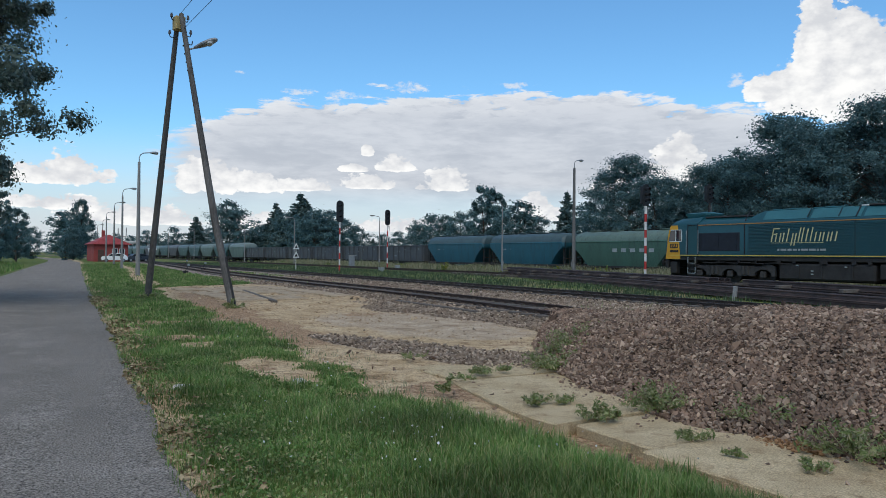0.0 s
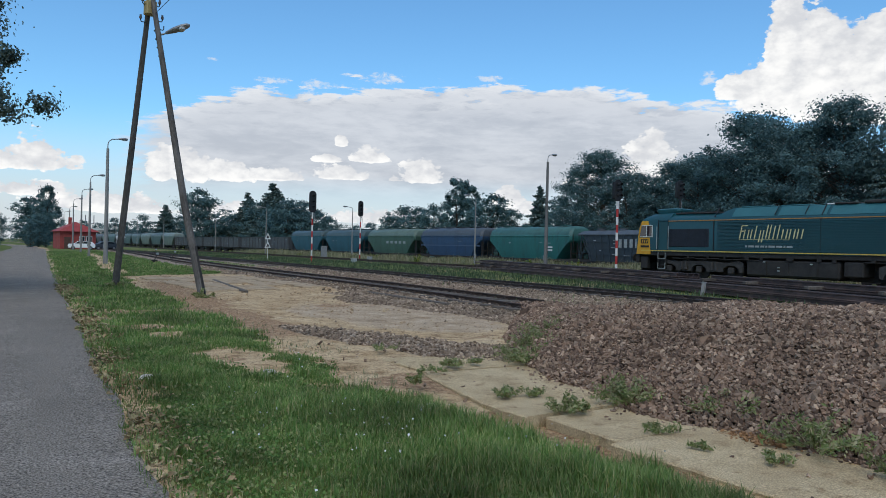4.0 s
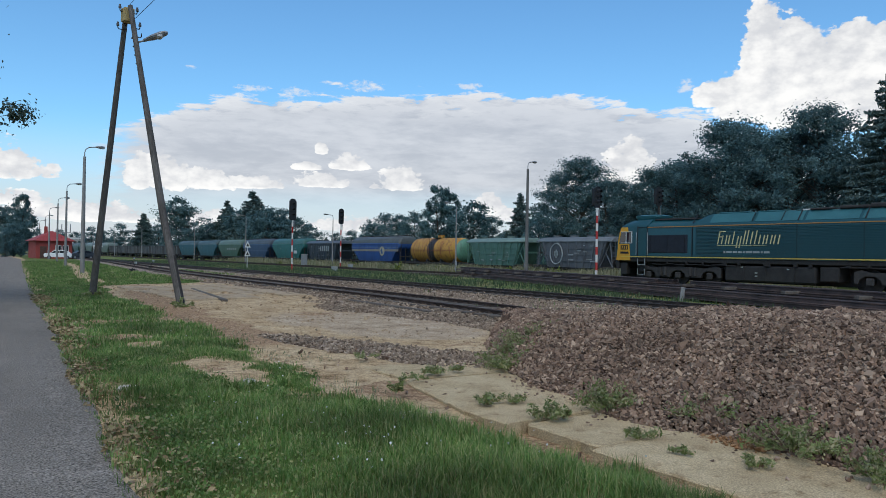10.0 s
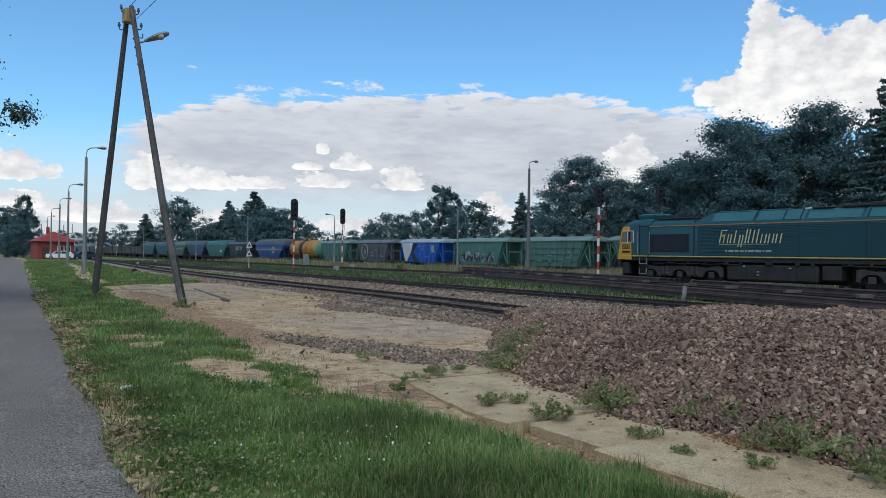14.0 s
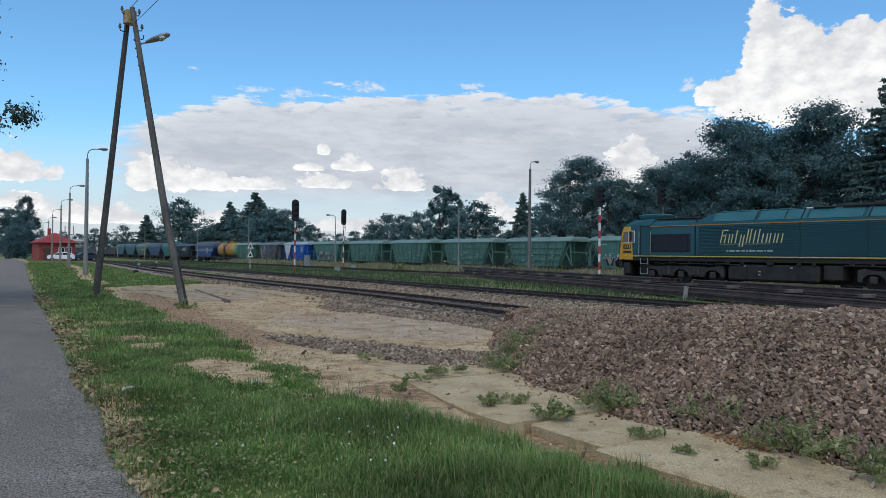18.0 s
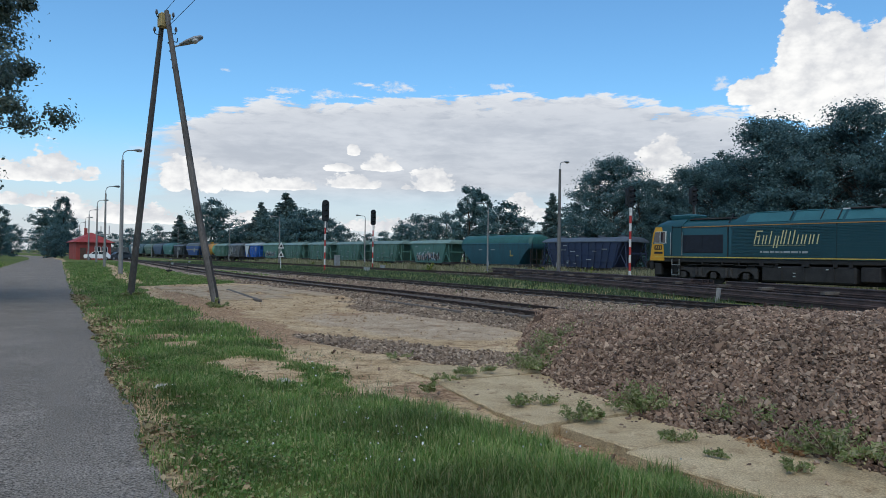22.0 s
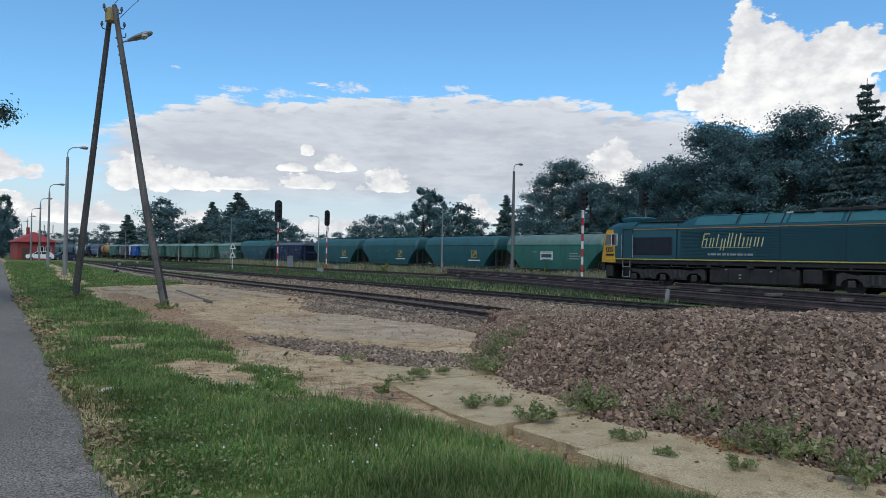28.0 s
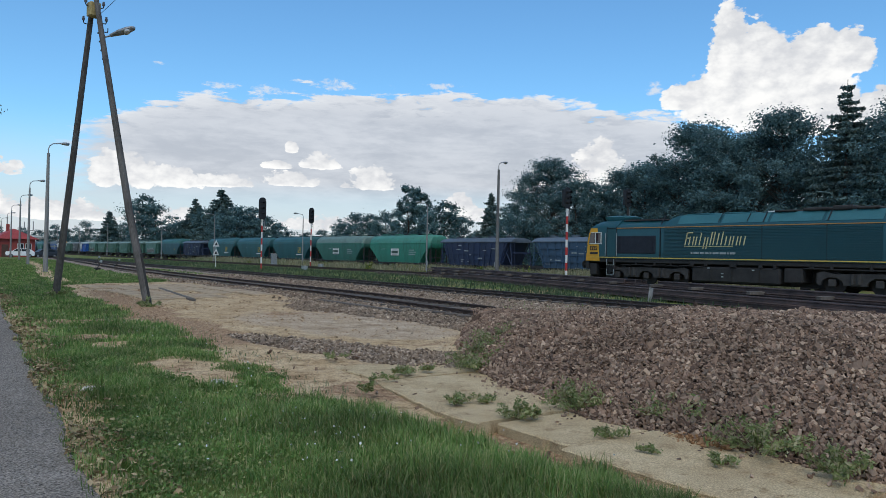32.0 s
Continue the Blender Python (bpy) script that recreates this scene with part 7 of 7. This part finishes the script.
    x, y = scatter(9000, 12.5, 22.0, 14.0, 60.0, 1.2)
    keep = rng.random(len(x)) < np.clip(fbm(x, y, 0.4, 46) - 0.15, 0, 1) * 0.8
    x, y = x[keep], y[keep]
    blades("ballast_weeds", x, y, ground_z(x, y), 0.12 * rng.uniform(0.5, 1.6, len(x)), 0.015, 38, GRASS, "sparse weeds in the stone bed")


def weed(x, y, r, h, n, seed, label, z=0.05, leaf=0.045, mat_of=WEED, name="weed_clump"):
    """A clump of stalks with small leaves."""
    rng = np.random.default_rng(seed)
    t = thing(name, pose(x, y, z), label, "weed", "weeds round the slabs")
    g = Geo()
    cs = []
    for k in range(max(6, int(n / 22))):
        a, f = rng.uniform(0, 2 * math.pi), rng.random() ** 0.5
        e = Vector((math.cos(a) * r * f * 1.25, math.sin(a) * r * f * 1.25, h * rng.uniform(0.35, 1.1) * (1 - 0.55 * f)))
        b = e * 0.25
        b.z = 0
        g.tube(b, e, 0.005, 0.002, 4)
        m = 34
        u = rng.uniform(0.2, 1.05, m)
        cs.append(np.array([tuple(b.lerp(e, s)) for s in u]) + rng.normal(size=(m, 3)) * (0.05 * r + 0.006))
    tagged(part("stem", g, mat_of, t), kind="stuff")
    c = np.concatenate(cs)
    c[:, 2] = np.abs(c[:, 2])
    part("foliage", leaf_mesh("foliage", c, leaf, rng, mat_of, long=2.3), None, t)
    return t


def build_weeds():
    """Clumps that grow through the slabs and at the heap's foot: place, half width, height, leaves."""
    for k, (x, y, r, h, n) in enumerate(((5.7, 8.45, 0.22, 0.14, 500), (6.2, 8.5, 0.14, 0.12, 320), (5.12, 6.42, 0.2, 0.17, 560), (5.44, 6.39, 0.2, 0.09, 320), (5.36, 4.49, 0.18, 0.13, 360), (5.43, 3.45, 0.16, 0.10, 300),
                                          (5.67, 10.3, 0.3, 0.08, 300), (5.3, 8.2, 0.2, 0.06, 200), (5.2, 3.95, 0.1, 0.06, 120))):
        weed(x, y, r * 0.85, h * 0.8, int(n * 0.7), 50 + k, "low green weed clump growing in a slab joint", leaf=0.019)
    for k, (x, y, r, h, n) in enumerate(((5.11, 5.52, 0.16, 0.24, 260), (5.33, 5.45, 0.12, 0.14, 160), (4.62, 7.5, 0.12, 0.3, 160))):
        weed(x, y, r, h, n, 70 + k, "thin upright weed with narrow leaves", leaf=0.024)
    for k, (x, y, r, h, n, z) in enumerate(((6.0, 5.5, 0.30, 0.26, 900, 0.06), (6.4, 4.55, 0.42, 0.24, 900, 0.08), (6.05, 3.45, 0.34, 0.24, 900, 0.06), (7.0, 8.45, 0.40, 0.16, 900, 0.05), (7.5, 8.75, 0.42, 0.24, 1000, 0.14), (8.1, 9.0, 0.45, 0.26, 1000, 0.26), (8.9, 9.3, 0.40, 0.18, 800, 0.36), (5.85, 2.7, 0.25, 0.2, 500, 0.05))):
        weed(x, y, r * 1.05, h * 1.35, int(n * 0.9), 80 + k, "grey-green bushy weed at the foot of the stone heap", z=z, leaf=0.022)
    weed(5.0, 29.0, 0.30, 0.24, 260, 95, "grass tuft round the pole's foot", leaf=0.06, z=0.0)
    weed(6.3, 22.6, 0.30, 0.26, 260, 96, "grass tuft round the pole's foot", leaf=0.05, z=0.0)
    rng = random.Random(14)
    for k in range(16):
        weed(rng.uniform(43.5, 48.5), 34 + 6.5 * k + rng.uniform(-2, 2), rng.uniform(0.6, 1.1), rng.uniform(1.0, 1.7), 420, 110 + k, "tall yellow-flowering weed along the freight line", z=-0.4, leaf=0.13, mat_of=GOLDEN, name="goldenrod_clump")
    # small white flowers in the grass
    rng = np.random.default_rng(61)
    n = 1100
    x, y = rng.uniform(1.8, 5.2, n), 3.2 + 11 * rng.random(n)
    sand, stone = covers(x, y)
    keep = (rng.random(n) < np.clip(fbm(x, y, 0.5, 62) + 0.25, 0, 1)) & (sand < 0.4)
    x, y = x[keep], y[keep]
    c = np.stack([x, y, ground_z(x, y) + rng.uniform(0.10, 0.22, len(x))], 1)
    ob = new("clover_flowers", leaf_mesh("clover_flowers", c, 0.022, rng, WHITE, long=1.0))
    tagged(ob, "scattered small white clover flowers", "flowers", kind="stuff")


build_trees()
build_grass()
build_weeds()

# ---- small things of the yard ----
A_TOP = (5.47, 26.62, 9.83)
BRICK_RED = mat("red painted wall", (0.30, 0.055, 0.045), (0.24, 0.045, 0.038), rough=0.8, scale=1, fine=20, bump=0.3, fleck=0.15)
ROOF_RED = mat("red sheet roof", (0.33, 0.05, 0.045), (0.26, 0.04, 0.036), rough=0.6, scale=1, fine=10, bump=0.1)


def build_house():
    t = thing("red_station_shed", pose(17.6, 143.0, -0.02), "small red-walled building with a red hipped roof beside the lane", "building")
    g = Geo()
    for c, s in (((0, -5.0, 1.5), (5.4, 0.3, 3.0)), ((0, 5.0, 1.5), (5.4, 0.3, 3.0)), ((-2.55, 0, 1.5), (0.3, 9.7, 3.0)), ((2.55, 0, 1.5), (0.3, 9.7, 3.0))):
        g.box(c, s, 0.02)
    part("wall", g, BRICK_RED, t)
    e, h, r = 3.2, 3.0, 4.7
    g = Geo().convex([(-e, -5.7, h), (e, -5.7, h), (e, 5.7, h), (-e, 5.7, h), (0, -2.4, r), (0, 2.4, r)], [(0, 1, 4), (1, 2, 5, 4), (2, 3, 5), (3, 0, 4, 5), (3, 2, 1, 0)])
    part("roof", g, ROOF_RED, t)
    g = Geo()
    for x in np.arange(-2.9, 3.0, 0.45):
        f = 1 - abs(x) / e
        g.tube((x, -5.7, h + 0.02), (x, -5.7 + 3.3 * f, h + 1.75 * f + 0.02), 0.03, n=4)
    part("roof_seams", g, ROOF_RED, t)
    for x in (0.6, 1.7):
        w = part("window", Geo().box((x, -5.17, 1.7), (0.75, 0.05, 1.1), 0.01), GLASS, t)
        part("frame", Geo().box((x, -5.19, 1.7), (0.06, 0.05, 1.1)).box((x, -5.19, 2.26), (0.9, 0.06, 0.08)).box((x, -5.19, 1.13), (0.9, 0.1, 0.08)).box((x - 0.42, -5.19, 1.7), (0.08, 0.06, 1.15)).box((x + 0.42, -5.19, 1.7), (0.08, 0.06, 1.15)), WHITE, w)
    part("door", Geo().box((-1.6, -5.17, 1.05), (0.95, 0.06, 2.05), 0.01), mat("brown door", (0.10, 0.05, 0.035), rough=0.6, scale=3), t)
    part("chimney", Geo().box((-0.6, 0.5, 4.9), (0.5, 0.5, 1.2), 0.02), BRICK_RED, t)


def build_car(cx, cy, turn, label, col):
    t = thing("parked_car", pose(cx, cy, 0.0, 0, 0, turn), label, "car", "cars by the red building")
    white = mat("car paint", col, tuple(0.9 * c for c in col), rough=0.3, scale=2, fleck=0.03, bump=0.0)
    side = [(-2.0, 0.35), (-2.02, 0.75), (-1.9, 0.95), (-1.1, 1.02), (-0.55, 1.42), (0.9, 1.46), (1.6, 1.25), (1.98, 0.92), (2.0, 0.35)]
    g = Geo()
    rings = []
    for y, k in ((-0.82, 0.94), (-0.74, 1.0), (0.74, 1.0), (0.82, 0.94)):
        rings.append([(x * k, y, 0.35 + (z - 0.35) * (k if z > 1 else 1)) for x, z in side])
    g.loft(rings)
    part("body", g, white, t)
    for s in (-1, 1):
        g = Geo()
        g.prism([(-1.0, 1.02), (-0.52, 1.36), (0.15, 1.38), (0.15, 1.02)], s * 0.80, s * 0.83, "y")
        g.prism([(0.22, 1.02), (0.22, 1.38), (0.85, 1.39), (1.35, 1.18), (1.35, 1.02)], s * 0.80, s * 0.83, "y")
        part("window_band", g, GLASS, t)
    for x in (-1.25, 1.3):
        for s in (-1, 1):
            w = part("wheel", Geo().tube((x, s * 0.66, 0.31), (x, s * 0.85, 0.31), 0.31, n=18), BLACK, t)
            part("rim", Geo().tube((x, s * 0.85, 0.31), (x, s * 0.87, 0.31), 0.19, n=14), GALV, w)
    for s in (-1, 1):
        part("headlight", Geo().box((-1.93, s * 0.6, 0.78), (0.12, 0.3, 0.14), 0.03), LAMP_GLASS, t)
        part("tail_light", Geo().box((1.9, s * 0.66, 0.95), (0.14, 0.18, 0.3), 0.03), RED, t)
    part("bumper", Geo().box((-1.98, 0, 0.45), (0.14, 1.55, 0.2), 0.04).box((1.98, 0, 0.45), (0.14, 1.55, 0.2), 0.04), BLACK, t)


STACK_RUST = mat("old rail rust", (0.085, 0.056, 0.048), (0.038, 0.028, 0.026), rough=0.7, metal=0.2, scale=1.2, fine=40, bump=0.3, vary=0.35)


def build_rail_stack():
    """Long loose rails and track panels stacked on cross timbers, lying askew beside the engine track."""
    a, b = Vector((37.75, 51.0, 0)), Vector((22.55, 3.8, 0))
    d = (b - a).normalized()
    side = Vector((-d.y, d.x, 0))
    length = (b - a).length
    turn = math.degrees(math.atan2(d.y, d.x)) - 90
    t = thing("rail_stack", pose(a.x, a.y, 0.02, 0, 0, turn), "long stack of rusty rails on timber bearers", "rail stack")
    rng = random.Random(3)
    prof = [(u * 1.15, w * 1.15 + 0.20) for u, w in RAIL_PROFILE]
    layers = [(0.10, 7, 0.0, length), (0.33, 7, 0.4, length - 1), (0.56, 5, 0.1, length * 0.62), (0.56, 4, length * 0.635, length - 2)]
    for z, n, s0, s1 in layers:
        for k in range(n):
            x = (k - (n - 1) / 2) * 0.21 + rng.uniform(-0.03, 0.03)
            e0, e1 = s0 + rng.uniform(0, 0.6), s1 - rng.uniform(0, 1.5)
            part("rail", Geo().prism([(x + u, z + w - 0.04) for u, w in prof], e0, e1, "y"), STACK_RUST, t)
    for z, n, s0, s1 in ((0.08, 4, 6.0, length), (0.29, 3, 10.0, length - 3)):
        for k in range(n):
            x = 1.35 + (k - (n - 1) / 2) * 0.24 + rng.uniform(-0.04, 0.04)
            part("rail", Geo().prism([(x + u, z + w - 0.04) for u, w in prof], s0 + rng.uniform(0, 2.5), s1 - rng.uniform(0, 2.5), "y"), STACK_RUST, t)
    y = 1.0
    base = Geo().box((0, 0, 0), (1.9, 0.22, 0.12), 0.01).mesh("bearer")
    base.materials.append(SLEEPER)
    while y < length:
        for z in (0.03, 0.305, 0.535):
            part("bearer", base, None, t, at=pose(rng.uniform(-0.1, 0.1), y + rng.uniform(-0.3, 0.3), z, 0, 0, rng.uniform(-3, 3)))
        y += 3.1


def build_stub():
    z = 0.0
    t = thing("marker_post", pose(25.2, 19.25, z, 0, 9, 0), "short pale concrete marker post beside the rails", "marker post")
    part("post", Geo().box((0, 0, 0.24), (0.15, 0.15, 0.58), 0.03), MID_POST, t)
    part("cap", Geo().box((0, 0, 0.52), (0.16, 0.16, 0.05), 0.02), MID_POST, t)


def build_signs():
    t = thing("triangle_signs", Matrix.LocRotScale((27.8, 75.9, 0), None, (0.62, 0.62, 0.9)), "white post with two triangular black and white signs", "railway sign")
    part("post", Geo().tube((0, 0, -0.2), (0, 0, 3.0), 0.06, n=10), WHITE, t)
    for z in (1.75, 2.75):
        s = part("sign_plate", Geo().prism([(-0.55, z - 0.35), (0.55, z - 0.35), (0, z + 0.42)], -0.09, -0.06, "y"), WHITE, t)
        part("sign_face", Geo().prism([(-0.28, z - 0.22), (0.28, z - 0.22), (0, z + 0.16)], -0.105, -0.092, "y"), BLACK, s)
    t = thing("tilted_sign", pose(15.9, 92.0, 0), "leaning white plate sign on a thin post", "railway sign")
    part("post", Geo().tube((0, 0, -0.2), (0.1, 0, 2.0), 0.05, n=8), GALV, t)
    part("plate", Geo().box((0.25, -0.05, 2.05), (0.95, 0.04, 0.5), 0.01, Matrix.Rotation(radians(-22), 3, "Y")), WHITE, t)
    for x, y, h in ((17.2, 72.0, 0.45), (19.0, 88.0, 0.5), (13.0, 60.0, 0.45)):
        t = thing("switch_lever", pose(x, y, 0.05), "points lever with a white counterweight", "points lever", "points levers")
        part("stand", Geo().box((0, 0, 0.1), (0.35, 0.5, 0.2), 0.02), DARK, t)
        part("lever", Geo().tube((0, 0, 0.2), (0.25, 0.1, h + 0.2), 0.025, n=6), DARK, t)
        part("counterweight", Geo().ball((0.25, 0.1, h + 0.2), 0.11, 12), MARK, t)
    for x, y in ((41.6, 79.0), (33.0, 66.0)):
        t = thing("cable_box", pose(x, y, -0.02), "low dirty-white trackside cable box", "cable box", "trackside boxes")
        part("box", Geo().box((0, 0, 0.22), (0.4, 0.6, 0.4), 0.03), MARK, t)
        part("lid", Geo().box((0, 0, 0.44), (0.46, 0.66, 0.05), 0.02), GREY_CONCRETE, t)


def build_bridge():
    t = thing("road_bridge", pose(20, 420, 0), "pale concrete road bridge far along the lane", "bridge")
    part("deck", Geo().box((20, 0, 6.4), (190, 9, 0.9), 0.05), GREY_CONCRETE, t)
    for s in (-4.4, 4.4):
        part("parapet", Geo().box((20, s, 7.2), (190, 0.3, 0.9), 0.03), WHITE, t)
    for x in (-40, -14, 12, 38, 64, 90):
        part("pier", Geo().box((x, 0, 3.0), (1.2, 7, 6.2), 0.05), GREY_CONCRETE, t)


def build_rocks():
    """Pale lumps in the grass and a relay cabinet by the line."""
    rng = random.Random(17)
    for x, y, r in ((3.32, 8.9, 0.10), (3.96, 6.24, 0.13), (1.95, 9.25, 0.08)):
        g = Geo().ball((0, 0, 0.02), r, 8, (1.3, 1.0, 0.6))
        g.v = [tuple(c * rng.uniform(0.85, 1.12) for c in p) for p in g.v]
        solid("pale_stone", g, mat("pale stone", (0.5, 0.46, 0.4), rough=0.9, scale=12, fine=60, bump=0.5), pose(x, y, 0.02, 0, 0, rng.uniform(0, 90)), "pale lump of stone lying in the grass", "stone", "stones in the grass", smooth=False)
    t = thing("relay_cabinet", pose(39.0, 86.4, -0.02), "slim grey relay cabinet beside the track", "cabinet")
    part("body", Geo().box((0, 0, 0.75), (0.6, 0.5, 1.5), 0.02), GALV, t)
    part("cap", Geo().box((0, 0, 1.53), (0.68, 0.58, 0.06), 0.02), GREY_CONCRETE, t)
    part("door", Geo().box((-0.31, 0, 0.8), (0.02, 0.42, 1.2), 0.005), GALV, t)


build_house()
build_car(17.6, 133.5, -8, "small white hatchback parked by the red building", (0.75, 0.75, 0.74))
build_car(21.6, 137.5, 12, "dark small car parked behind the white one", (0.025, 0.028, 0.035))
build_rocks()
build_rail_stack()
build_stub()
build_signs()
build_bridge()
a_pole()
# the lane's row of lamps, then the yard lamps
for k, (x, y, h) in enumerate(((9.0, 56.7, 8.5), (11.2, 80.0, 7.7), (13.6, 104.0, 7.7), (15.6, 128.0, 7.6), (18.6, 158.0, 7.6), (21.0, 188.0, 7.6))):
    lamp = street_lamp(x, y, h, 1.3, -75, "tall concrete lamp post with a short arm along the lane", 0.125 if k == 0 else 0.105)
    if k == 1:
        part("u_bracket", Geo().path([(-0.95, 0, 4.1), (-0.95, 0, 3.25), (0.95, 0, 3.25), (0.95, 0, 4.1)], 0.04, 6), GALV, lamp, "U-shaped steel bracket on the post")
street_lamp(43.0, 49.1, 9.9, 1.2, -75, "tall dark grey lamp post with a single arm in the yard", 0.14, 0.3, DARK_POST)
for x, y in ((44.0, 61.0), (45.0, 90.7), (40.0, 110.0), (42.0, 143.0), (40.0, 176.0), (40.0, 205.0), (41.0, 240.0)):
    street_lamp(x, y, 7.0, 1.2, 75, "slim yard lamp post with a short arm", 0.075, 0.25)
light_signal(29.0, 67.1, 6.9, "black-headed light signal on a red and white mast", head_h=2.1, hw=0.37)
light_signal(40.2, 78.9, 7.0, "black-headed light signal on a slim red and white mast", head_h=1.85, hw=0.33)
light_signal(33.2, 31.55, 6.0, "dark light signal on a red and white mast by the engine", stripes=10)
light_signal(41.0, 33.3, 6.6, "dark light signal standing beyond the engine", dark=True)


# ---- what moves ----
def motions():
    """The freight train rolls off down the line at an even pace."""
    speed, start = 9.75, 87.5
    times = [0.0, 0.1, 0.25, 0.5, 1.0] + [float(k) for k in range(2, 32)] + [31.5, 31.75, 31.9, 32.0]
    for wagon, behind in TRAIN:
        walk(wagon, [(s, pose(TRAIN_X, start - behind + speed * s, TRAIN_RAIL)) for s in times])


motions()
